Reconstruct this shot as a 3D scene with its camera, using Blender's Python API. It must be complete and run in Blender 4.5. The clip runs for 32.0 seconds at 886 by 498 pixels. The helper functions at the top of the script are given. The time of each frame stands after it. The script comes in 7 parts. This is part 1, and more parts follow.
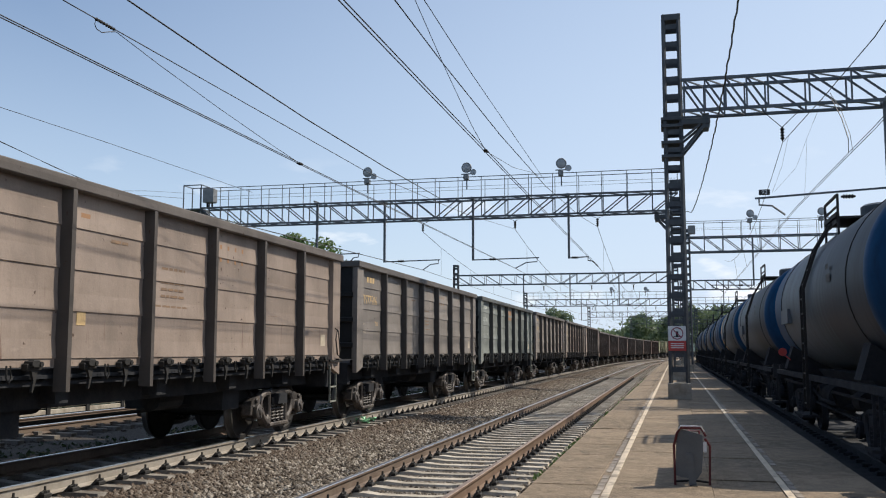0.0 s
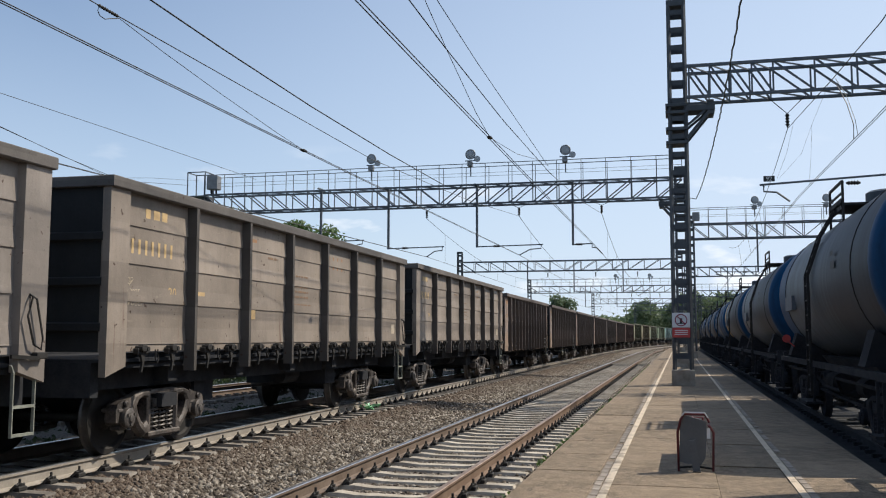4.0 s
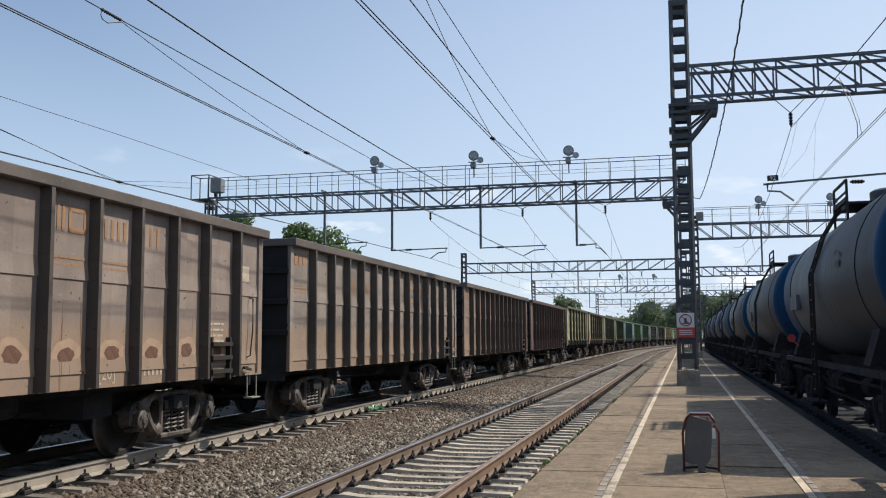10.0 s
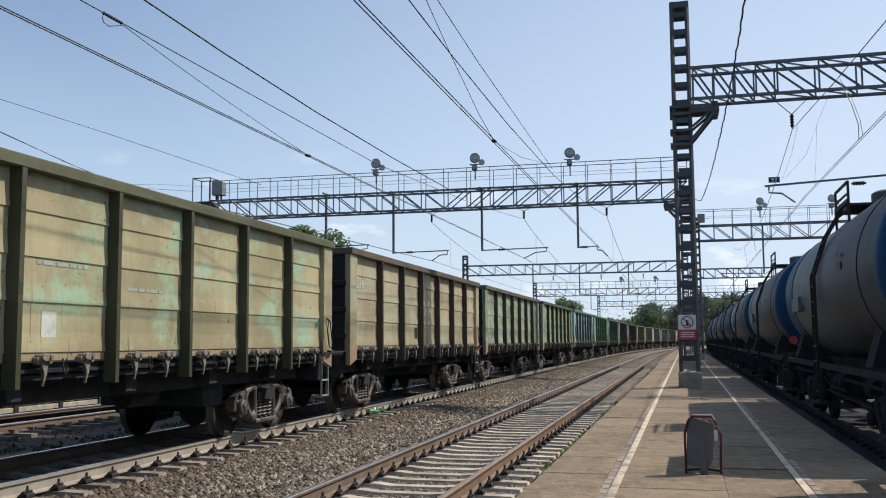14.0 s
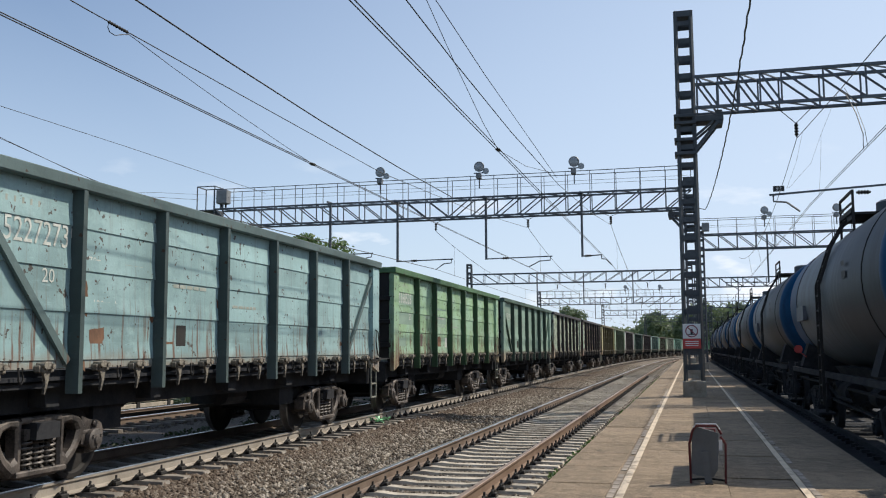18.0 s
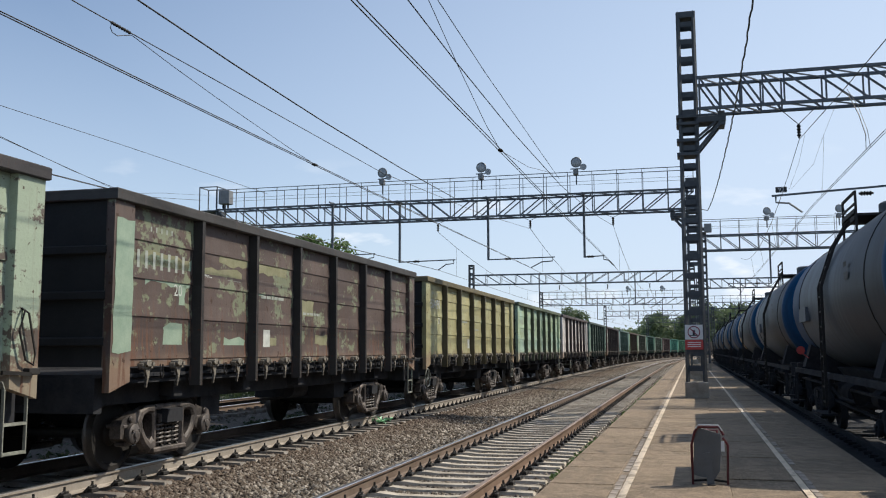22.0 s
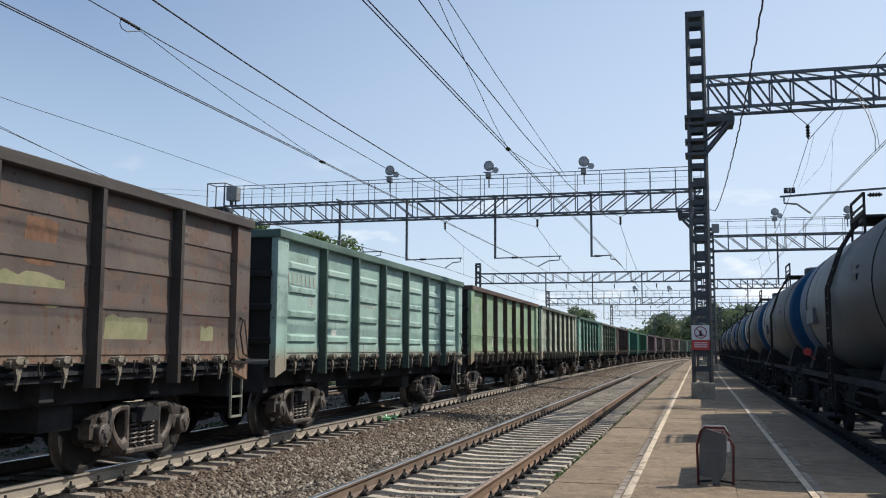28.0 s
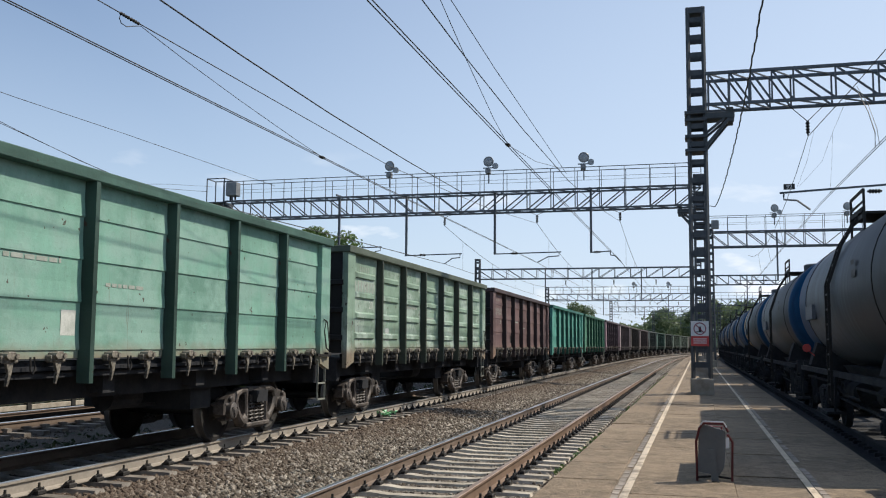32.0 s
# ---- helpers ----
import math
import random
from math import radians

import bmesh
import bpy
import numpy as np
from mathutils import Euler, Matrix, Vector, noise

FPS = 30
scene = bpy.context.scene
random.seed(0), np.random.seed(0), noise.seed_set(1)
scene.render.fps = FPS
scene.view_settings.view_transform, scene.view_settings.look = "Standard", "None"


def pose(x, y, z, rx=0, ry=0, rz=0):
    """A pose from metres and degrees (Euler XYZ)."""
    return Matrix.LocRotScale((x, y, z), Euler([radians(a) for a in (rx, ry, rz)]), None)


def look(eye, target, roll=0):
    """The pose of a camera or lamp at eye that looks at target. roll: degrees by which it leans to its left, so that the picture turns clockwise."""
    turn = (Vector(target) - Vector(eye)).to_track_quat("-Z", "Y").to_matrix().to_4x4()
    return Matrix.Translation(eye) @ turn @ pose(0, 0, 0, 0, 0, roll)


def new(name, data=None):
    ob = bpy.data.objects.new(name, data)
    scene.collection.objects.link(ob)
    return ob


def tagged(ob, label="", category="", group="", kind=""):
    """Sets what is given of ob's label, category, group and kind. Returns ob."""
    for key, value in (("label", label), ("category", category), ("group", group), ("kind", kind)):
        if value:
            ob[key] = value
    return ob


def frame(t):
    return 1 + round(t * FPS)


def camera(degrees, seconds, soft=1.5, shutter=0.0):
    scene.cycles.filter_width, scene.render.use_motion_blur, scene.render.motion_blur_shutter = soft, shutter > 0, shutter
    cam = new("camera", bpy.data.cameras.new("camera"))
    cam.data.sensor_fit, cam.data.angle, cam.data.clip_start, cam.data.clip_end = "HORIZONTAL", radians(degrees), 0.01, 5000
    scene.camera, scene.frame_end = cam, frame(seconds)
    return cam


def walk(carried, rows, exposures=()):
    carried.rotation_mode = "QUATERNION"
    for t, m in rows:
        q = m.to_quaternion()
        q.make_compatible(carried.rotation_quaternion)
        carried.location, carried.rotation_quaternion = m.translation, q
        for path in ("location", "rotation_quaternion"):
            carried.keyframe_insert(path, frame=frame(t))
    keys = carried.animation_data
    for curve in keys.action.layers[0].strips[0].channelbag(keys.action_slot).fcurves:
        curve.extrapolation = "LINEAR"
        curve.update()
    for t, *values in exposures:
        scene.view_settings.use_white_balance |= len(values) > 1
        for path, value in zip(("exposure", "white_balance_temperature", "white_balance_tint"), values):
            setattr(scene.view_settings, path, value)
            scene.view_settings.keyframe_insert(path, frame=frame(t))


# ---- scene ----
EYE = (0.0, 0.0, 1.44)      # the camera is held by a person standing on the platform (platform top is z = 0)
TURNS = (
    (0, 96.19, -0.128, 13.897), (0.5, 96.193, -0.114, 13.796), (1, 96.156, -0.021, 13.836), (1.5, 96.019, 0.025, 13.917),
    (2, 95.919, 0.02, 13.988), (2.5, 95.868, -0.085, 14.019), (3, 95.687, -0.13, 14.05), (3.5, 95.388, -0.07, 14.065),
    (5.5, 95.397, -0.299, 14.647), (6, 95.292, -0.145, 14.79), (6.5, 95.133, -0.112, 14.917), (7, 95.073, 0.067, 15.034),
    (7.5, 95.194, 0.282, 14.794), (8, 95.201, 0.211, 14.491), (8.5, 95.23, 0.143, 14.395), (9, 95.285, 0.097, 14.406),
    (9.5, 95.374, 0.174, 14.434), (10, 95.471, 0.21, 14.404), (10.5, 95.515, 0.305, 14.423), (11, 95.561, 0.325, 14.451),
    (11.5, 95.626, 0.408, 14.438), (12, 95.645, 0.467, 14.49), (12.5, 95.644, 0.469, 14.564), (13, 95.651, 0.413, 14.578),
    (13.5, 95.68, 0.386, 14.54), (14, 95.619, 0.308, 14.499), (14.5, 95.581, 0.202, 14.526), (16.5, 96.097, 0.396, 14.747),
    (17, 96.209, 0.287, 14.798), (17.5, 96.218, 0.228, 14.761), (18, 96.146, 0.222, 14.743), (18.5, 96.005, 0.255, 14.78),
    (19, 95.934, 0.224, 14.829), (19.5, 95.955, 0.2, 14.822), (20, 95.958, 0.155, 14.819), (20.5, 95.939, 0.061, 14.83),
    (21, 95.965, 0.047, 14.844), (21.5, 96.068, 0.142, 14.862), (22, 96.189, 0.152, 14.868), (22.5, 96.116, 0.07, 14.917),
    (23, 96.001, 0.019, 15.016), (23.5, 95.96, -0.06, 15.013), (24, 95.967, -0.107, 14.943), (24.5, 95.977, -0.228, 14.968),
    (25, 95.999, -0.168, 15.031), (25.5, 96.039, -0.137, 15.005), (27.5, 96.02, -0.212, 15.206), (28, 96.073, -0.366, 15.235),
    (28.5, 96.138, -0.49, 15.249), (29, 96.21, -0.585, 15.31), (29.5, 96.244, -0.596, 15.383), (30, 96.194, -0.446, 15.341),
    (30.5, 96.11, -0.393, 15.243), (31, 95.932, -0.415, 15.214), (31.5, 95.805, -0.426, 15.238), (32, 95.809, -0.466, 15.2),
)
cam = camera(50.76, 32.0, soft=1.1)
walk(cam, [(t, pose(*EYE, rx, ry, rz)) for t, rx, ry, rz in TURNS])

# ---------------------------------------------------------------- light
SUN_DIR = Vector((1.0, 0.70, 1.25)).normalized()      # towards the sun
world = bpy.data.worlds.new("sky")
scene.world = world
world.use_nodes = True
_n, _l = world.node_tree.nodes, world.node_tree.links
_sky = _n.new("ShaderNodeTexSky")
_sky.sky_type = "NISHITA"
_sky.sun_disc = False
_sky.sun_elevation = math.asin(SUN_DIR.z)
_sky.sun_rotation = math.atan2(SUN_DIR.x, SUN_DIR.y)
_sky.altitude = 0
_sky.air_density = 1.0
_sky.dust_density = 0.5
_sky.ozone_density = 3.0
# pale summer haze towards the horizon, with a few low white clouds
_tc = _n.new("ShaderNodeTexCoord")
_sep = _n.new("ShaderNodeSeparateXYZ")
_l.new(_tc.outputs["Generated"], _sep.inputs[0])
_hz = _n.new("ShaderNodeValToRGB")
_hz.color_ramp.elements[0].position, _hz.color_ramp.elements[1].position = 0.0, 0.42
_hz.color_ramp.elements[0].color, _hz.color_ramp.elements[1].color = (0.72, 0.72, 0.72, 1), (0.0, 0.0, 0.0, 1)
_l.new(_sep.outputs[2], _hz.inputs[0])
_mx = _n.new("ShaderNodeMix")
_mx.data_type = "RGBA"
_mx.inputs[7].default_value = (5.2, 6.1, 7.4, 1)
_dot = _n.new("ShaderNodeVectorMath")
_dot.operation = "DOT_PRODUCT"
_dot.inputs[1].default_value = SUN_DIR
_l.new(_tc.outputs["Generated"], _dot.inputs[0])
_glow = _n.new("ShaderNodeMapRange")
_glow.inputs[1].default_value, _glow.inputs[2].default_value, _glow.inputs[3].default_value, _glow.inputs[4].default_value = 0.2, 0.95, 0.0, 0.8
_l.new(_dot.outputs["Value"], _glow.inputs[0])
_hs = _n.new("ShaderNodeMath")
_hs.operation, _hs.use_clamp = "ADD", True
_l.new(_hz.outputs[0], _hs.inputs[0])
_l.new(_glow.outputs[0], _hs.inputs[1])
_l.new(_hs.outputs[0], _mx.inputs[0])
_l.new(_sky.outputs[0], _mx.inputs[6])
_mp = _n.new("ShaderNodeMapping")
_mp.inputs["Scale"].default_value = (3.0, 3.0, 9.0)
_l.new(_tc.outputs["Generated"], _mp.inputs[0])
_cn = _n.new("ShaderNodeTexNoise")
_cn.inputs["Scale"].default_value = 3.0
_cn.inputs["Detail"].default_value = 7
_l.new(_mp.outputs[0], _cn.inputs["Vector"])
_cr = _n.new("ShaderNodeValToRGB")
_cr.color_ramp.elements[0].position, _cr.color_ramp.elements[1].position = 0.61, 0.74
_l.new(_cn.outputs["Fac"], _cr.inputs[0])
_low = _n.new("ShaderNodeValToRGB")
_low.color_ramp.elements[0].position, _low.color_ramp.elements[1].position = 0.10, 0.21
_low.color_ramp.elements[0].color, _low.color_ramp.elements[1].color = (1, 1, 1, 1), (0, 0, 0, 1)
_l.new(_sep.outputs[2], _low.inputs[0])
_mu = _n.new("ShaderNodeMath")
_mu.operation = "MULTIPLY"
_l.new(_cr.outputs[0], _mu.inputs[0])
_l.new(_low.outputs[0], _mu.inputs[1])
_mc = _n.new("ShaderNodeMix")
_mc.data_type = "RGBA"
_mc.inputs[7].default_value = (8.2, 8.4, 8.7, 1)
_l.new(_mu.outputs[0], _mc.inputs[0])
_l.new(_mx.outputs[2], _mc.inputs[6])
_n["Background"].inputs[1].default_value = 0.131
_l.new(_mc.outputs[2], _n["Background"].inputs[0])
sun = new("sun", bpy.data.lights.new("sun", "SUN"))
sun.data.energy = 4.8
sun.data.angle = radians(0.55)
sun.data.color = (1.0, 0.91, 0.78)
sun.matrix_world = look(SUN_DIR * 60, (0, 0, 0))


# ---------------------------------------------------------------- materials
def nodes_of(name):
    m = bpy.data.materials.new(name)
    m.use_nodes = True
    nt = m.node_tree
    return m, nt, nt.nodes["Principled BSDF"]


def link(nt, a, b):
    nt.links.new(a, b)


def noise_at(nt, vec, scale, detail=4, rough=0.6):
    n = nt.nodes.new("ShaderNodeTexNoise")
    n.inputs["Scale"].default_value = scale
    n.inputs["Detail"].default_value = detail
    n.inputs["Roughness"].default_value = rough
    if vec is not None:
        link(nt, vec, n.inputs["Vector"])
    return n.outputs["Fac"]


def ramp(nt, fac, lo, hi, a=(0, 0, 0), b=(1, 1, 1)):
    n = nt.nodes.new("ShaderNodeValToRGB")
    e = n.color_ramp.elements
    e[0].position, e[1].position = lo, hi
    e[0].color, e[1].color = (*a, 1), (*b, 1)
    link(nt, fac, n.inputs[0])
    return n.outputs[0]


def mix(nt, fac, a, b, mode="MIX"):
    n = nt.nodes.new("ShaderNodeMix")
    n.data_type = "RGBA"
    n.blend_type = mode
    for sock, v in ((n.inputs[0], fac), (n.inputs[6], a), (n.inputs[7], b)):
        if isinstance(v, (int, float)):
            sock.default_value = v
        elif isinstance(v, tuple):
            sock.default_value = (*v, 1)
        else:
            link(nt, v, sock)
    return n.outputs[2]


def math_node(nt, op, a, b):
    n = nt.nodes.new("ShaderNodeMath")
    n.operation = op
    for sock, v in ((n.inputs[0], a), (n.inputs[1], b)):
        if isinstance(v, (int, float)):
            sock.default_value = v
        else:
            link(nt, v, sock)
    return n.outputs[0]


def coords(nt, scale=(1, 1, 1), shift=(0, 0, 0), space="Object"):
    mp = nt.nodes.new("ShaderNodeMapping")
    mp.inputs["Scale"].default_value = scale
    mp.inputs["Location"].default_value = shift
    if space == "World":
        link(nt, nt.nodes.new("ShaderNodeNewGeometry").outputs["Position"], mp.inputs[0])
    else:
        link(nt, nt.nodes.new("ShaderNodeTexCoord").outputs[space], mp.inputs[0])
    return mp.outputs[0]


def bump(nt, bsdf, height, strength=0.3, dist=0.01):
    b = nt.nodes.new("ShaderNodeBump")
    b.inputs["Strength"].default_value = strength
    b.inputs["Distance"].default_value = dist
    link(nt, height, b.inputs["Height"])
    link(nt, b.outputs[0], bsdf.inputs["Normal"])


def surface(name, base, alt, scale=3.0, fine=40.0, rough=0.7, metal=0.0, relief=0.2, amount=1.0, spread=(0.35, 0.65), space="Object", pieces=0.0, gloss=None):
    """A two-scale mottled surface: base and alt mixed by coarse and fine noise, with a small bump."""
    m, nt, p = nodes_of(name)
    v = coords(nt, space=space)
    coarse = noise_at(nt, v, scale, 5)
    grain = noise_at(nt, v, fine, 3)
    f = ramp(nt, coarse, *spread)
    f = mix(nt, 0.35, f, ramp(nt, grain, 0.3, 0.7), "MIX")
    col = mix(nt, f, base, alt)
    if pieces:
        oi = nt.nodes.new("ShaderNodeObjectInfo")
        r = math_node(nt, "MULTIPLY_ADD", oi.outputs["Random"], pieces)
        nt.nodes[-1].inputs[2].default_value = 1 - pieces / 2
        g = nt.nodes.new("ShaderNodeCombineColor")
        for i in range(3):
            link(nt, r, g.inputs[i])
        col = mix(nt, 1.0, col, g.outputs[0], "MULTIPLY")
    link(nt, col, p.inputs["Base Color"])
    p.inputs["Roughness"].default_value = rough
    p.inputs["Metallic"].default_value = metal
    bump(nt, p, grain, relief)
    if gloss is not None:
        p.inputs["Specular IOR Level"].default_value = gloss
    return m


def stone_surface(name, islands):
    """Crushed stone: grey to whitish, stained brown beside the busy track, black from between its rails outwards for
    oil and the train's shade.
    """
    m, nt, p = nodes_of(name)
    v = coords(nt)
    if islands:
        g = nt.nodes.new("ShaderNodeNewGeometry")
        pick = g.outputs["Random Per Island"]
    else:
        pick = noise_at(nt, v, 22, 3)
    c = nt.nodes.new("ShaderNodeValToRGB")
    els = c.color_ramp.elements
    els[0].position, els[1].position = (0.0, 1.0) if islands else (0.3, 0.72)
    els[0].color, els[1].color = (0.036, 0.028, 0.022, 1), (0.86, 0.78, 0.66, 1)
    mid = els.new(0.55 if islands else 0.5)
    mid.color = (0.218, 0.174, 0.130, 1)
    link(nt, pick, c.inputs[0])
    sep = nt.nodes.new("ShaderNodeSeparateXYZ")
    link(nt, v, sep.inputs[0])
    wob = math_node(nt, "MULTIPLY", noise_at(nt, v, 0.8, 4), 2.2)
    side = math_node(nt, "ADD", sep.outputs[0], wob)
    brown = ramp(nt, math_node(nt, "MULTIPLY_ADD", side, -0.1), 0.45, 0.57)
    nt.nodes[-2].inputs[2].default_value = 0.0
    col = mix(nt, math_node(nt, "MULTIPLY", brown, 0.72), c.outputs[0], (0.165, 0.105, 0.072), "MIX")
    # oily stone and the train's shade together, painted as one near-black colour
    darkening = ramp(nt, math_node(nt, "MULTIPLY_ADD", side, -0.1), 0.62, 0.68)
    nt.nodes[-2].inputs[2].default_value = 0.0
    col = mix(nt, math_node(nt, "MULTIPLY", darkening, 0.97), col, (0.020, 0.018, 0.016))
    # grime between the rails of the near track
    d1 = math_node(nt, "ABSOLUTE", math_node(nt, "ADD", sep.outputs[0], 3.55), 0.0)
    grime = ramp(nt, math_node(nt, "ADD", d1, math_node(nt, "MULTIPLY", wob, 0.12)), 1.3, 1.75, (1, 1, 1), (0, 0, 0))
    col = mix(nt, math_node(nt, "MULTIPLY", grime, 0.56), col, (0.058, 0.044, 0.031))
    link(nt, col, p.inputs["Base Color"])
    p.inputs["Roughness"].default_value = 0.93
    bump(nt, p, noise_at(nt, v, 45, 4), 0.8, 0.03)
    return m


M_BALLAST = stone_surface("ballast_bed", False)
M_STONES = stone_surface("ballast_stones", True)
M_EARTH = surface("earth", (0.022, 0.034, 0.012), (0.045, 0.05, 0.022), 0.3, 9, 0.95, relief=0.5)
M_SLEEPER = surface("concrete_sleeper", (0.22, 0.185, 0.14), (0.52, 0.465, 0.385), 3.2, 38, 0.92, pieces=0.45, relief=0.5, space="World")
# darker mix of the same concrete, for the second and third track
M_SLEEPER_DARK = surface("stained_concrete_sleeper", (0.115, 0.098, 0.082), (0.285, 0.258, 0.222), 3.2, 38, 0.92, pieces=0.4, relief=0.5, space="World")
# the shade under the tank wagons, put into the colour of bed, rails and sleepers
M_TRACK_SHADE = surface("track_darkened_for_shade", (0.022, 0.024, 0.028), (0.060, 0.060, 0.062), 3.0, 30, 0.85, relief=0.8, gloss=0.2)
# soot, plus the shade below the floors put into the colour
M_DEEP = surface("underframe_soot_and_shade", (0.020, 0.022, 0.027), (0.046, 0.047, 0.050), 3, 30, 0.9, gloss=0.1)
M_RAIL = surface("rail_side", (0.12, 0.085, 0.062), (0.21, 0.16, 0.125), 2.0, 30, 0.75, 0.2)
M_RAIL_RUST = surface("rusty_rail_side", (0.12, 0.074, 0.048), (0.22, 0.15, 0.105), 2.0, 30, 0.8, 0.1)
M_RAIL_TOP_RUST = surface("rusty_rail_head", (0.20, 0.13, 0.09), (0.33, 0.25, 0.19), 4.0, 40, 0.5, 0.4, 0.1)
M_RAIL_GREY = surface("dusty_rail_side", (0.26, 0.23, 0.19), (0.40, 0.36, 0.31), 2.0, 30, 0.7, 0.3)
M_RAIL_TOP = surface("rail_head", (0.42, 0.42, 0.43), (0.55, 0.55, 0.55), 2.0, 30, 0.28, 0.9, 0.05)
M_IRON = surface("dark_iron", (0.012, 0.012, 0.013), (0.03, 0.027, 0.024), 6, 50, 0.75, 0.2)


def worn_concrete(name, a, b):
    """Old trodden concrete: blotches, speckled grit, pale wear, damp stains and a net of fine cracks."""
    m, nt, p = nodes_of(name)
    v = coords(nt, space="World")
    col = mix(nt, ramp(nt, noise_at(nt, v, 0.8, 6, 0.65), 0.34, 0.66), a, b)
    oi = nt.nodes.new("ShaderNodeObjectInfo")
    tone = nt.nodes.new("ShaderNodeMapRange")
    tone.inputs[3].default_value, tone.inputs[4].default_value = 0.74, 1.22
    link(nt, oi.outputs["Random"], tone.inputs[0])
    g = nt.nodes.new("ShaderNodeCombineColor")
    for i in range(3):
        link(nt, tone.outputs[0], g.inputs[i])
    col = mix(nt, 1.0, col, g.outputs[0], "MULTIPLY")
    wear = ramp(nt, noise_at(nt, v, 5.0, 6, 0.7), 0.46, 0.64)
    col = mix(nt, math_node(nt, "MULTIPLY", wear, 0.6), col, tuple(c * 1.6 for c in b))
    stain = ramp(nt, noise_at(nt, v, 2.1, 5, 0.7), 0.56, 0.68)
    col = mix(nt, math_node(nt, "MULTIPLY", stain, 0.7), col, tuple(c * 0.45 for c in a))
    grit = noise_at(nt, v, 70, 3, 0.8)
    col = mix(nt, math_node(nt, "MULTIPLY", ramp(nt, grit, 0.52, 0.60), 0.75), col, tuple(c * 1.7 for c in b))
    col = mix(nt, math_node(nt, "MULTIPLY", ramp(nt, grit, 0.36, 0.46, (1, 1, 1), (0, 0, 0)), 0.85), col, tuple(c * 0.35 for c in a))
    pit = ramp(nt, noise_at(nt, v, 17, 4, 0.7), 0.57, 0.66)
    col = mix(nt, math_node(nt, "MULTIPLY", pit, 0.6), col, tuple(c * 0.5 for c in a))
    vo = nt.nodes.new("ShaderNodeTexVoronoi")
    vo.feature = "DISTANCE_TO_EDGE"
    vo.inputs["Scale"].default_value = 1.6
    wv = nt.nodes.new("ShaderNodeVectorMath")
    nz = nt.nodes.new("ShaderNodeTexNoise")
    nz.inputs["Scale"].default_value = 3.0
    nz.inputs["Detail"].default_value = 5
    link(nt, v, nz.inputs["Vector"])
    wv.operation = "MULTIPLY_ADD"
    wv.inputs[1].default_value = (0.5, 0.5, 0.5)
    link(nt, nz.outputs["Color"], wv.inputs[0])
    link(nt, v, wv.inputs[2])
    link(nt, wv.outputs[0], vo.inputs["Vector"])
    crack = math_node(nt, "MULTIPLY", ramp(nt, vo.outputs["Distance"], 0.004, 0.016, (1, 1, 1), (0, 0, 0)), ramp(nt, noise_at(nt, v, 0.9, 3), 0.48, 0.58))
    col = mix(nt, math_node(nt, "MULTIPLY", crack, 0.75), col, (0.025, 0.02, 0.016))
    link(nt, col, p.inputs["Base Color"])
    p.inputs["Roughness"].default_value = 0.93
    bump(nt, p, mix(nt, 0.5, grit, noise_at(nt, v, 9, 5, 0.7)), 0.6, 0.02)
    return m


M_PLATFORM = worn_concrete("platform_concrete", (0.130, 0.096, 0.062), (0.225, 0.170, 0.115))
M_LINE = surface("white_road_paint", (0.22, 0.175, 0.13), (0.70, 0.585, 0.44), 5, 30, 0.85, spread=(0.36, 0.50))
M_TACTILE = surface("tactile_paving", (0.20, 0.165, 0.13), (0.36, 0.31, 0.26), 2.5, 30, 0.9, pieces=0.3)
M_STEEL = surface("grey_painted_steel", (0.070, 0.082, 0.098), (0.125, 0.140, 0.160), 3, 40, 0.55, 0.15)
# the gantry grey made darker, with the masts' shaded faces in the colour
M_MAST = surface("shade_dark_mast_paint", (0.042, 0.049, 0.058), (0.080, 0.090, 0.102), 3, 40, 0.6, 0.15)
M_WIRE = surface("wire", (0.03, 0.03, 0.032), (0.06, 0.055, 0.05), 3, 40, 0.6, 0.5)
# end walls face away from the sun; their shade is put into this colour
M_END = surface("shade_dark_end_wall", (0.009, 0.010, 0.011), (0.022, 0.023, 0.024), 2, 30, 0.85)
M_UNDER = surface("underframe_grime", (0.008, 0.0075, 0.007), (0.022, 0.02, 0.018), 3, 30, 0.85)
M_BOGIE = surface("bogie_cast_steel", (0.013, 0.011, 0.011), (0.165, 0.140, 0.122), 4, 40, 0.6, 0.15, spread=(0.44, 0.66))
M_SPRING = surface("grimy_spring_steel", (0.016, 0.014, 0.013), (0.15, 0.135, 0.122), 8, 50, 0.55, 0.3, spread=(0.36, 0.6))
M_AXLE = surface("oily_axle_box", (0.020, 0.017, 0.016), (0.13, 0.115, 0.105), 6, 45, 0.6, 0.2)
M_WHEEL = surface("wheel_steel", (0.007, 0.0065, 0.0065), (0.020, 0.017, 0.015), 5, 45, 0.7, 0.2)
M_TREAD = surface("wheel_tread", (0.07, 0.066, 0.062), (0.13, 0.122, 0.115), 5, 45, 0.4, 0.7, 0.05)


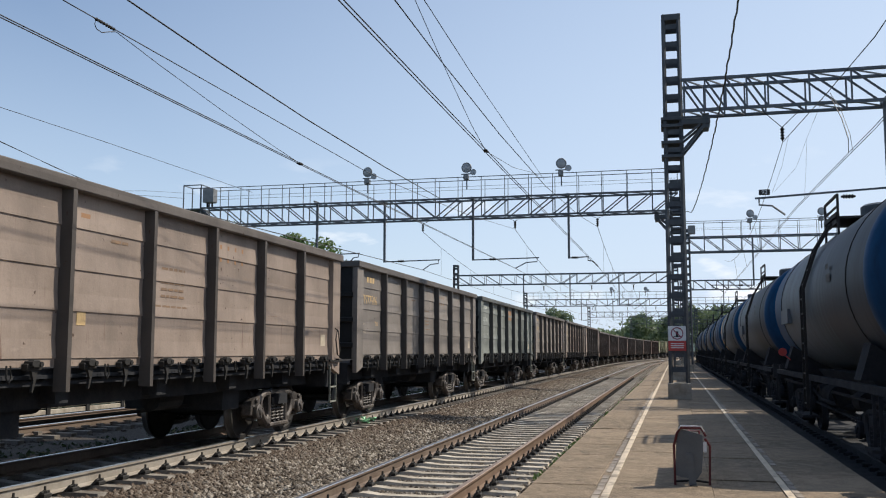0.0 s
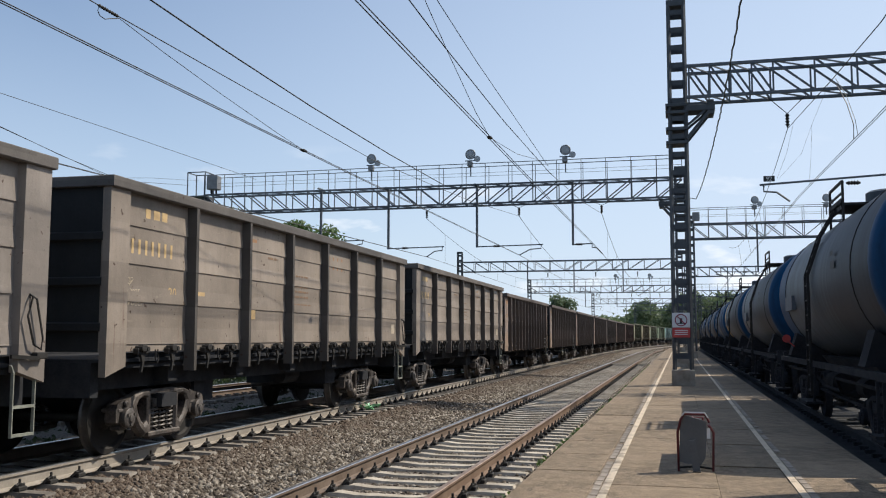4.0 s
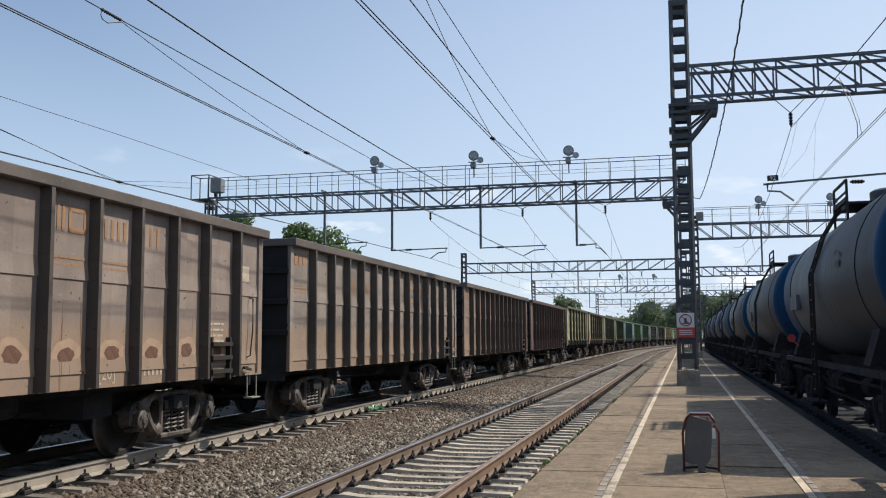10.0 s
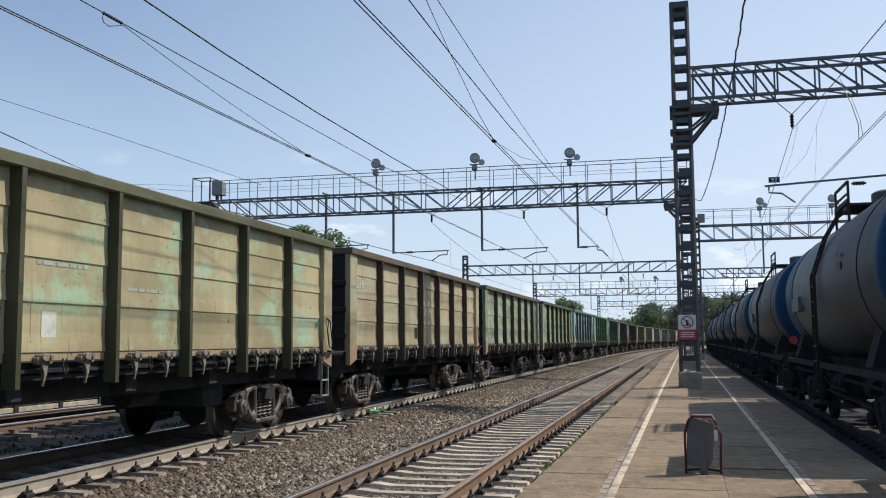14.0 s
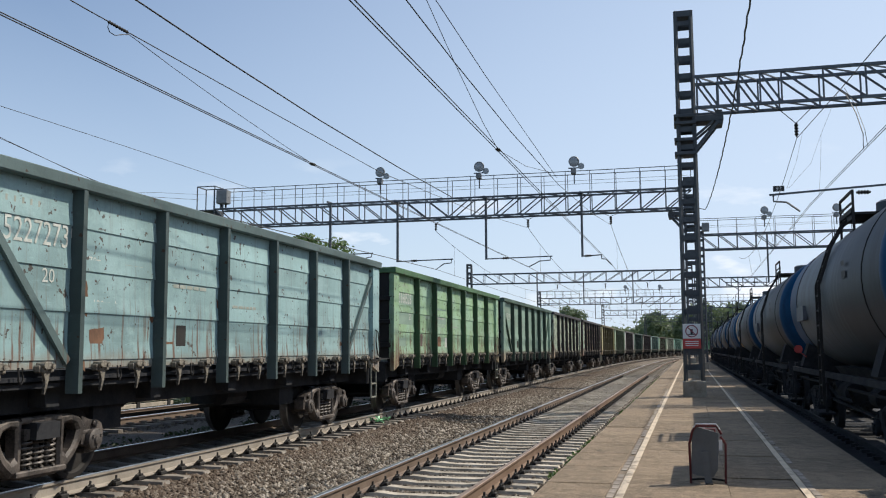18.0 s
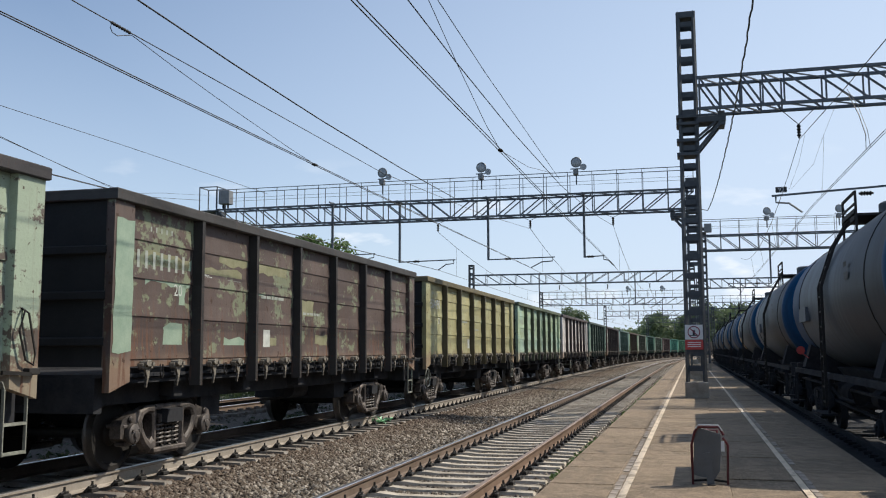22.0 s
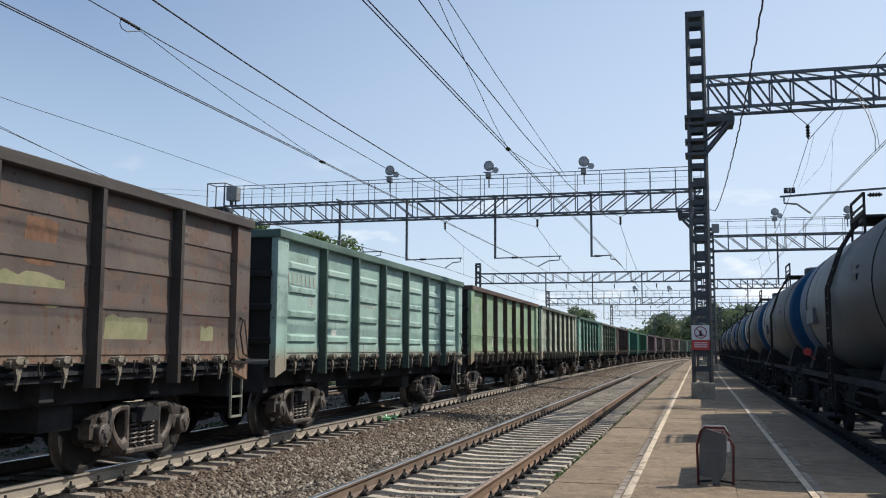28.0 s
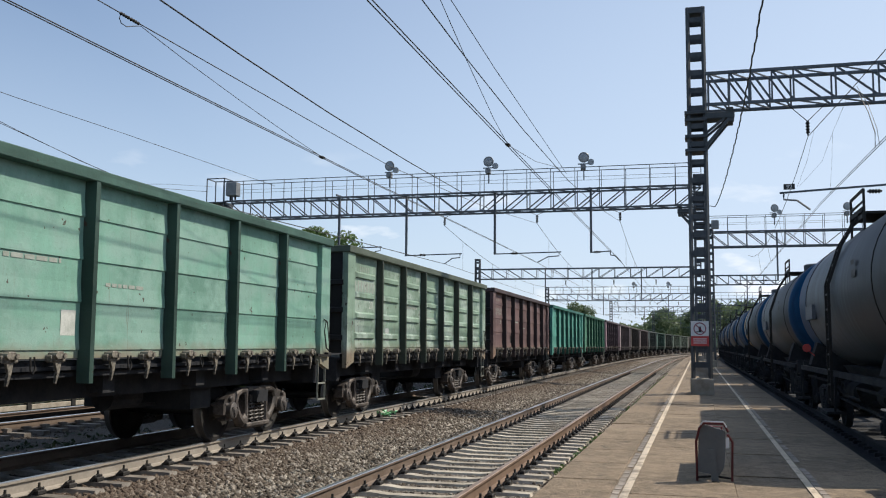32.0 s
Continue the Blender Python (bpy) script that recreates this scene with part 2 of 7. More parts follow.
# ---------------------------------------------------------------- mesh tools
class Shape:
    """Collects faces, then becomes one mesh."""

    def __init__(self):
        self.v, self.f = [], []

    def add(self, verts, faces):
        n = len(self.v)
        self.v += [tuple(p) for p in verts]
        self.f += [tuple(i + n for i in q) for q in faces]
        return self

    def box(self, x0, x1, y0, y1, z0, z1):
        return self.add([(x, y, z) for x in (x0, x1) for y in (y0, y1) for z in (z0, z1)],
                        [(0, 1, 3, 2), (4, 6, 7, 5), (0, 4, 5, 1), (2, 3, 7, 6), (0, 2, 6, 4), (1, 5, 7, 3)])

    def block(self, x0, x1, y0, y1, z0, z1, c=0.01):
        """A box with its upper and side edges chamfered."""
        ring = lambda d, z: [(x0 + d, y0 + d, z), (x1 - d, y0 + d, z), (x1 - d, y1 - d, z), (x0 + d, y1 - d, z)]
        v = ring(c, z0) + ring(0, z0 + c) + ring(0, z1 - c) + ring(c, z1)
        f = [(3, 2, 1, 0), (12, 13, 14, 15)]
        for k in (0, 4, 8):
            f += [(k + i, k + (i + 1) % 4, k + 4 + (i + 1) % 4, k + 4 + i) for i in range(4)]
        return self.add(v, f)

    def bar(self, a, b, w, h=None, up=(0, 0, 1)):
        """A straight bar of section w x h from a to b."""
        h = h or w
        a, b = Vector(a), Vector(b)
        d = (b - a).normalized()
        s = d.cross(Vector(up))
        s = s.normalized() if s.length > 1e-4 else d.cross(Vector((0, 1, 0))).normalized()
        u = s.cross(d)
        o = [s * (i * w / 2) + u * (j * h / 2) for i, j in ((-1, -1), (1, -1), (1, 1), (-1, 1))]
        return self.add([a + p for p in o] + [b + p for p in o],
                        [(3, 2, 1, 0), (4, 5, 6, 7)] + [(i, (i + 1) % 4, 4 + (i + 1) % 4, 4 + i) for i in range(4)])

    def tube(self, pts, r, n=6):
        pts = [Vector(p) for p in pts]
        v, f = [], []
        for k, p in enumerate(pts):
            d = (pts[min(k + 1, len(pts) - 1)] - pts[max(k - 1, 0)]).normalized()
            s = d.cross(Vector((0, 0, 1)))
            s = s.normalized() if s.length > 1e-3 else Vector((1, 0, 0))
            u = s.cross(d)
            rr = r[k] if isinstance(r, (list, tuple)) else r
            v += [p + (s * math.cos(a) + u * math.sin(a)) * rr for a in (2 * math.pi * i / n for i in range(n))]
            if k:
                b = (k - 1) * n
                f += [(b + i, b + (i + 1) % n, b + n + (i + 1) % n, b + n + i) for i in range(n)]
        f += [tuple(range(n - 1, -1, -1)), tuple(range(len(v) - n, len(v)))]
        return self.add(v, f)

    def lathe(self, prof, axis="x", n=28, at=(0, 0, 0)):
        """prof: (along, radius) pairs, turned round the axis."""
        v, f = [], []
        for a, r in prof:
            for i in range(n):
                c, s = r * math.cos(2 * math.pi * i / n), r * math.sin(2 * math.pi * i / n)
                p = {"x": (a, c, s), "y": (s, a, c), "z": (c, s, a)}[axis]
                v.append((p[0] + at[0], p[1] + at[1], p[2] + at[2]))
        for k in range(len(prof) - 1):
            b = k * n
            f += [(b + i, b + (i + 1) % n, b + n + (i + 1) % n, b + n + i) for i in range(n)]
        if prof[0][1] > 1e-6:
            f.append(tuple(range(n - 1, -1, -1)))
        if prof[-1][1] > 1e-6:
            f.append(tuple(range(len(v) - n, len(v))))
        return self.add(v, f)

    def prism(self, poly, x0, x1, axis="x"):
        """A polygon in the other two axes, drawn out along the axis."""
        n = len(poly)
        put = {"x": lambda a, p: (a, p[0], p[1]), "y": lambda a, p: (p[0], a, p[1]), "z": lambda a, p: (p[0], p[1], a)}[axis]
        v = [put(x0, p) for p in poly] + [put(x1, p) for p in poly]
        return self.add(v, [tuple(range(n - 1, -1, -1)), tuple(range(n, 2 * n))] +
                        [(i, (i + 1) % n, n + (i + 1) % n, n + i) for i in range(n)])

    def sweep(self, prof, path, closed=True):
        """prof: (side, up) pairs; path: (x, y, z) points running along y."""
        n = len(prof)
        v, f = [], []
        for k, p in enumerate(path):
            a, b = Vector(path[max(k - 1, 0)]), Vector(path[min(k + 1, len(path) - 1)])
            d = (b - a).normalized()
            s = Vector((d.y, -d.x, 0)).normalized()
            v += [Vector(p) + s * q[0] + Vector((0, 0, q[1])) for q in prof]
        m = n if closed else n - 1
        for k in range(len(path) - 1):
            b = k * n
            f += [(b + i, b + n + i, b + n + (i + 1) % n, b + (i + 1) % n) for i in range(m)]
        return self.add(v, f)

    def mesh(self, name, mat, smooth=False):
        me = bpy.data.meshes.new(name)
        me.from_pydata(self.v, [], self.f)
        for m in (mat if isinstance(mat, (list, tuple)) else [mat]):
            me.materials.append(m)
        bm = bmesh.new()
        bm.from_mesh(me)
        bmesh.ops.recalc_face_normals(bm, faces=bm.faces)
        bm.to_mesh(me)
        bm.free()
        if smooth:
            me.polygons.foreach_set("use_smooth", [True] * len(me.polygons))
            me.set_sharp_from_angle(angle=radians(40))
        return me


def part(name, mesh, parent, label="", at=None):
    ob = new(name, mesh)
    ob.parent = parent
    if at is not None:
        ob.matrix_basis = at if isinstance(at, Matrix) else Matrix.Translation(at)
    if label:
        ob["label"] = label
    return ob


def thing(name, label, category, group="", kind="", mesh=None, at=None):
    ob = new(name, mesh)
    tagged(ob, label, category, group, kind)
    if at is not None:
        ob.matrix_basis = at if isinstance(at, Matrix) else Matrix.Translation(at)
    return ob


# ---------------------------------------------------------------- the plan
RAIL_Z = -0.20                       # top of the rails beside the platform, below the platform top
RAIL_Z_2 = -0.10                     # the two tracks beyond lie a little higher
TRACK_1, TRACK_2, TRACK_3, TRACK_T = -3.27, -8.06, -13.37, 3.76


def bend(y):
    """How far the tracks left of the platform swing to the side at y."""
    return -0.009 * y + 6e-5 * y * abs(y) + max(0.0, y - 100) ** 2 / 2400


def bend_platform(y):
    return max(0.0, y - 100) ** 2 / 2400


YS = [-30 + 2.5 * i for i in range(0, 148)]

TEXT_CACHE = {}


def text_mesh(words, size, mat, align="LEFT", narrow=1.0):
    """Stencilled lettering as a flat mesh that faces +x and reads towards +y."""
    key = (words, size, mat.name, align, narrow)
    if key not in TEXT_CACHE:
        cu = bpy.data.curves.new("lettering", "FONT")
        cu.body, cu.size, cu.align_x, cu.resolution_u = words, size, align, 2
        ob = bpy.data.objects.new("lettering", cu)
        scene.collection.objects.link(ob)
        me = bpy.data.meshes.new_from_object(ob.evaluated_get(bpy.context.evaluated_depsgraph_get()))
        bpy.data.objects.remove(ob)
        me.transform(Matrix(((0, 0, 1, 0), (narrow, 0, 0, 0), (0, 1, 0, 0), (0, 0, 0, 1))))
        me.materials.clear()
        me.materials.append(mat)
        TEXT_CACHE[key] = me
    return TEXT_CACHE[key]


def bars_mesh(rows, mat):
    """Illegible writing: flat upright bars, rows of (y, z, width, height), facing +x."""
    s = Shape()
    for y, z, w, h in rows:
        s.add([(0, y, z), (0, y + w, z), (0, y + w, z + h), (0, y, z + h)], [(0, 1, 2, 3)])
    me = bpy.data.meshes.new("lettering_bars")
    me.from_pydata(s.v, [], s.f)
    me.materials.append(mat)
    return me


# ---------------------------------------------------------------- ground and tracks
# cross-section (x, z) of the stone bed left of the platform
BED = [(TRACK_3 - 2.2, -0.78), (TRACK_3 - 1.75, -0.36), (TRACK_3 + 1.75, -0.36), (TRACK_2 - 2.6, -0.41), (TRACK_2 - 1.6, -0.35), (TRACK_2 - 1.4, -0.335), (TRACK_2 + 1.12, -0.352),
       (TRACK_2 + 1.38, -0.335), (TRACK_2 + 1.75, -0.345), (TRACK_2 + 2.3, -0.41), (TRACK_1 - 1.6, -0.44), (TRACK_1 - 1.38, -0.43), (TRACK_1 + 1.42, -0.43), (TRACK_1 + 1.62, -0.43), (TRACK_1 + 2.1, -0.42)]


def build_ground():
    s = Shape()
    s.add([(-2500, -1500, -0.78), (2500, -1500, -0.78), (2500, 3500, -0.78), (-2500, 3500, -0.78)], [(0, 1, 2, 3)])
    thing("ground", "flat grassy earth beside the railway", "ground", kind="structure", mesh=s.mesh("ground", M_EARTH))
    # the stone bed under the tracks left of the platform, and the one under the tank wagons
    s = Shape().sweep(BED, [(bend(y), y, 0) for y in YS], closed=False)
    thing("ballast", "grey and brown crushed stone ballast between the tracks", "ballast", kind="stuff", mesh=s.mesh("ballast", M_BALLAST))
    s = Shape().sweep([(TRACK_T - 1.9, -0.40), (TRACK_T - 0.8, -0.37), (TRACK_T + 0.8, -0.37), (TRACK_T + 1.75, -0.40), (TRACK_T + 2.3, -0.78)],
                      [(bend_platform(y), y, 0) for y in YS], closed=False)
    thing("ballast", "stone ballast coloured dark for the shade under the tank wagons", "ballast", kind="stuff", mesh=s.mesh("ballast_tank", M_TRACK_SHADE))


RAIL_PROF = [(-0.075, -0.18), (0.075, -0.18), (0.075, -0.168), (0.012, -0.145), (0.010, -0.045), (0.036, -0.032), (0.0365, -0.008), (0.028, 0.0),
             (-0.028, 0.0), (-0.0365, -0.008), (-0.036, -0.032), (-0.010, -0.045), (-0.012, -0.145), (-0.075, -0.168)]


def rail_mesh(x, curve, side, top, level):
    s = Shape().sweep(RAIL_PROF, [(x + curve(y), y, level) for y in YS])
    me = s.mesh("rail", [side, top])
    for p in me.polygons:
        if p.normal.z > 0.5 and p.center.z > level - 0.006:
            p.material_index = 1
    return me


def sleeper_mesh(mat):
    half = [(-1.35, -0.09), (-1.33, -0.05), (-0.55, -0.035), (-0.35, -0.055), (0.35, -0.055), (0.55, -0.035), (1.33, -0.05), (1.35, -0.09), (1.35, -0.2), (-1.35, -0.2)]
    s = Shape()
    n = len(half)
    v = []
    for y, k in ((-0.13, 0.0), (-0.088, 1.0), (0.088, 1.0), (0.13, 0.0)):
        v += [(x, y, (z if k else min(z - 0.09, -0.13))) for x, z in half]
    f = [tuple(range(n - 1, -1, -1)), tuple(range(3 * n, 4 * n))]
    for k in range(3):
        b = k * n
        f += [(b + i, b + (i + 1) % n, b + n + (i + 1) % n, b + n + i) for i in range(n)]
    s.add(v, f)
    return s.mesh("sleeper", mat)


def fastening_mesh():
    """The plate, bolts and spring clips of one rail seat."""
    s = Shape()
    s.block(-0.19, 0.19, -0.085, 0.085, -0.04, -0.008, 0.006)
    for x in (-0.13, 0.13):
        s.block(x - 0.045, x + 0.045, -0.07, 0.07, -0.008, 0.045, 0.01)
        s.lathe([(0.04, 0.03), (0.075, 0.03), (0.08, 0.016), (0.125, 0.015)], "z", 6, (x, 0, 0))
        s.tube([(x - 0.04, -0.10, 0.0), (x, -0.07, 0.06), (x, 0.07, 0.06), (x - 0.04, 0.10, 0.0)], 0.016, 5)
    return s.mesh("rail_fastening", M_IRON)


def build_track(x, curve, label, y0, y1, y_far, far_side=True, sides=(M_RAIL, M_RAIL), tops=(M_RAIL_TOP, M_RAIL_TOP), mat=M_SLEEPER, level=RAIL_Z):
    tr = thing("railway_track", label, "track", kind="structure")
    for d, side, top in zip((-0.797, 0.797), sides, tops):
        part("rail", rail_mesh(x + d, curve, side, top, level), tr, "worn steel rail on spring fastenings")
    zs = level - 0.145
    sm, fm = sleeper_mesh(mat), fastening_mesh()
    pitch, i = 0.545, 0
    far = Shape()
    y = y0
    while y < y_far:
        if y < y1:
            sl = part("sleeper", sm, tr, at=pose(x + curve(y), y, zs, rz=-0.25 + 0.5 * ((i * 7) % 5) / 4))
            for d in (-0.797, 0.797):
                if d > 0 or far_side:
                    part("fastening", fm, sl, at=(d, 0, -0.035))
        else:
            c = curve(y) + x
            far.box(c - 1.35, c + 1.35, y - 0.09, y + 0.09, zs - 0.2, zs - 0.04)
            for d in (-0.797, 0.797):
                far.box(c + d - 0.15, c + d + 0.15, y - 0.06, y + 0.06, zs - 0.04, zs + 0.03)
        y += pitch
        i += 1
    if far.v:
        tagged(part("sleepers_far", far.mesh("sleepers_far", mat), tr), kind="stuff")
    return tr


def build_tracks():
    build_track(TRACK_1, bend, "empty railway track with concrete sleepers beside the platform", -7.9, 62.0, 230.0, sides=(M_RAIL, M_RAIL_RUST), tops=(M_RAIL_TOP, M_RAIL_TOP_RUST))
    build_track(TRACK_2, bend, "railway track with concrete sleepers under the moving goods train", -7.7, 55.0, 230.0, far_side=False, sides=(M_RAIL, M_RAIL_GREY), mat=M_SLEEPER_DARK, level=RAIL_Z_2)
    build_track(TRACK_3, bend, "railway track with concrete sleepers behind the goods train", 8.0, 8.0, 120.0, level=RAIL_Z_2, sides=(M_RAIL, M_RAIL), mat=M_SLEEPER_DARK)
    build_track(TRACK_T, bend_platform, "railway track under the standing tank wagons", 2.0, 2.0, 120.0, sides=(M_TRACK_SHADE, M_TRACK_SHADE), tops=(M_TRACK_SHADE, M_TRACK_SHADE), mat=M_TRACK_SHADE)


# ---------------------------------------------------------------- platform
def build_platform():
    x0, x1 = -1.56, 2.06
    s = Shape()
    path = [(bend_platform(y), y, 0) for y in YS]
    s.sweep([(x0 + 0.06, -0.06), (x1 - 0.06, -0.06), (x1 - 0.06, -0.78), (x0 + 0.06, -0.78)], path)
    pf = thing("platform", "low grey-brown concrete station platform with white safety lines", "platform", kind="structure")
    part("platform_base", s.mesh("platform_base", M_PLATFORM), pf)
    # slabs: two edge rows and three middle rows, with staggered joints
    cols = [(x0, -0.86), (-0.8585, 0.34), (0.3415, 1.05), (1.0515, x1)]
    rng = random.Random(5)
    far = Shape()
    for c, (a, b) in enumerate(cols):
        y = -9.0 + 0.55 * (c % 3)
        length = 1.49 if c in (0, 3) else 1.12
        meshes = []
        for k in range(3):
            g = Shape().block(a, b, 0.003 + 0.002 * k, length - 0.004, -0.07, 0.0, 0.004 + 0.002 * k)
            meshes.append(g.mesh("slab", M_PLATFORM))
        while y < 240:
            dx = bend_platform(y)
            if y < 70:
                part("slab", rng.choice(meshes), pf, at=pose(0, y, rng.uniform(-0.004, 0.004), rng.uniform(-0.1, 0.1), rng.uniform(-0.15, 0.15)))
            else:
                far.box(a + dx, b + dx, y + 0.01, y + length - 0.01, -0.07, 0.0)
            y += length
    tagged(part("slabs_far", far.mesh("slabs_far", M_PLATFORM), pf), kind="stuff")
    for x, w, name in ((-0.715, 0.078, "white_line"), (1.085, 0.072, "white_line")):
        me = Shape().sweep([(x - w / 2, 0.0065), (x + w / 2, 0.0065), (x + w / 2, 0.0), (x - w / 2, 0.0)], [(bend_platform(y), y, 0) for y in YS]).mesh(name, M_LINE)
        part(name, me, pf, "worn white painted line")


    # rows of small tactile blocks beside the lines
    bm_ = [Shape().block(-0.035, 0.035, -0.13, 0.13, 0.0, 0.008 + 0.001 * k, 0.003).mesh("tactile_block", M_TACTILE) for k in range(2)]
    for x in (-0.80, 1.165):
        y = 5.0
        while y < 34:
            if rng.random() < 0.8:
                part("tactile_block", rng.choice(bm_), pf, at=(x + rng.uniform(-0.006, 0.006), y, 0.001))
            y += 0.30


def build_stones():
    """Loose crushed stone lying on the bed between and beside the near tracks."""
    rng = np.random.default_rng(11)

    def scatter(x0, x1, y0, y1, per_m2, r0, r1):
        n = int((x1 - x0) * (y1 - y0) * per_m2)
        return np.column_stack([rng.uniform(x0, x1, n), rng.uniform(y0, y1, n), np.zeros(n), rng.uniform(r0, r1, n)])

    sets = [scatter(TRACK_2 + 0.87, TRACK_1 - 0.85, 7, 20, 460, 0.026, 0.058), scatter(TRACK_2 + 0.87, TRACK_1 - 0.85, 20, 36, 270, 0.030, 0.062),
            scatter(TRACK_2 + 0.87, TRACK_1 - 0.85, 36, 62, 190, 0.035, 0.065), scatter(TRACK_2 + 0.87, TRACK_1 - 0.85, 62, 105, 70, 0.05, 0.085),
            scatter(TRACK_1 - 0.72, TRACK_1 + 0.72, 7, 30, 420, 0.016, 0.036), scatter(TRACK_1 - 0.72, TRACK_1 + 1.5, 30, 75, 110, 0.03, 0.05), scatter(TRACK_1 + 0.87, TRACK_1 + 1.45, 7, 45, 430, 0.018, 0.040), scatter(TRACK_1 + 1.40, TRACK_1 + 2.0, 7, 50, 420, 0.020, 0.050),
            scatter(TRACK_2 - 0.72, TRACK_2 + 0.72, 8, 24, 200, 0.018, 0.04), scatter(TRACK_3 - 1.5, TRACK_3 + 1.7, 12, 30, 60, 0.03, 0.055)]
    p = np.concatenate(sets)
    p[:, 2] = np.interp(p[:, 0], [b[0] for b in BED], [b[1] for b in BED]) - 0.004 + rng.uniform(-0.006, 0.006, len(p))
    p[:, 0] += -0.009 * p[:, 1] + 6e-5 * p[:, 1] ** 2
    # none on the tops of the sleepers of the near track
    ph = ((p[:, 1] - 3.0 + 0.2725) % 0.545) - 0.2725
    on = (np.abs(ph) < 0.15) & (np.abs(p[:, 0] - TRACK_1 + 0.009 * p[:, 1]) < 1.42) & (rng.random(len(p)) < 0.88)
    ph2 = ((p[:, 1] - 3.2 + 0.2725) % 0.545) - 0.2725
    on2 = (np.abs(ph2) < 0.14) & (p[:, 0] < TRACK_2 + 1.30) & (rng.random(len(p)) < 0.96)
    p = p[~(on | on2)]
    n = len(p)
    octa = np.array([(1, 0, 0), (-1, 0, 0), (0, 1, 0), (0, -1, 0), (0, 0, 1), (0, 0, -1)], float)
    tri = np.array([(0, 2, 4), (2, 1, 4), (1, 3, 4), (3, 0, 4), (2, 0, 5), (1, 2, 5), (3, 1, 5), (0, 3, 5)])
    v = octa[None] * rng.uniform(0.65, 1.35, (n, 6, 1)) + rng.normal(0, 0.22, (n, 6, 3))
    a = rng.uniform(0, 2 * np.pi, n)
    c, s = np.cos(a)[:, None], np.sin(a)[:, None]
    v = np.stack([v[:, :, 0] * c - v[:, :, 1] * s, v[:, :, 0] * s + v[:, :, 1] * c, v[:, :, 2] * 0.75], 2)
    v = (v * p[:, 3][:, None, None] + p[:, None, :3]).reshape(-1, 3)
    f = (tri[None] + (np.arange(n) * 6)[:, None, None]).reshape(-1)
    me = bpy.data.meshes.new("stones")
    me.vertices.add(len(v))
    me.vertices.foreach_set("co", v.ravel())
    me.loops.add(len(f))
    me.loops.foreach_set("vertex_index", f.astype(np.int32))
    me.polygons.add(n * 8)
    me.polygons.foreach_set("loop_start", np.arange(0, n * 24, 3, dtype=np.int32))
    me.update(calc_edges=True)
    me.materials.append(M_STONES)
    thing("ballast_stones", "loose crushed stones, grey and brown, between the tracks", "stones", kind="stuff", mesh=me)


# ---------------------------------------------------------------- open goods wagons
def wheelset_mesh():
    s = Shape()
    for sd in (-1, 1):
        s.lathe([(sd * 0.70, 0.10), (sd * 0.725, 0.14), (sd * 0.735, 0.38), (sd * 0.715, 0.41), (sd * 0.715, 0.490), (sd * 0.735, 0.503), (sd * 0.750, 0.485),
                 (sd * 0.765, 0.476), (sd * 0.845, 0.470), (sd * 0.845, 0.41), (sd * 0.81, 0.385), (sd * 0.79, 0.16), (sd * 0.84, 0.12), (sd * 0.88, 0.09)], "x", 36)
    s.lathe([(-1.1, 0.065), (1.1, 0.065)], "x", 12)
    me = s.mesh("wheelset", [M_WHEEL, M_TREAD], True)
    for p in me.polygons:
        r = math.hypot(p.center.y, p.center.z)
        if 0.455 < r and abs(p.normal.x) < 0.95:
            p.material_index = 1
    return me


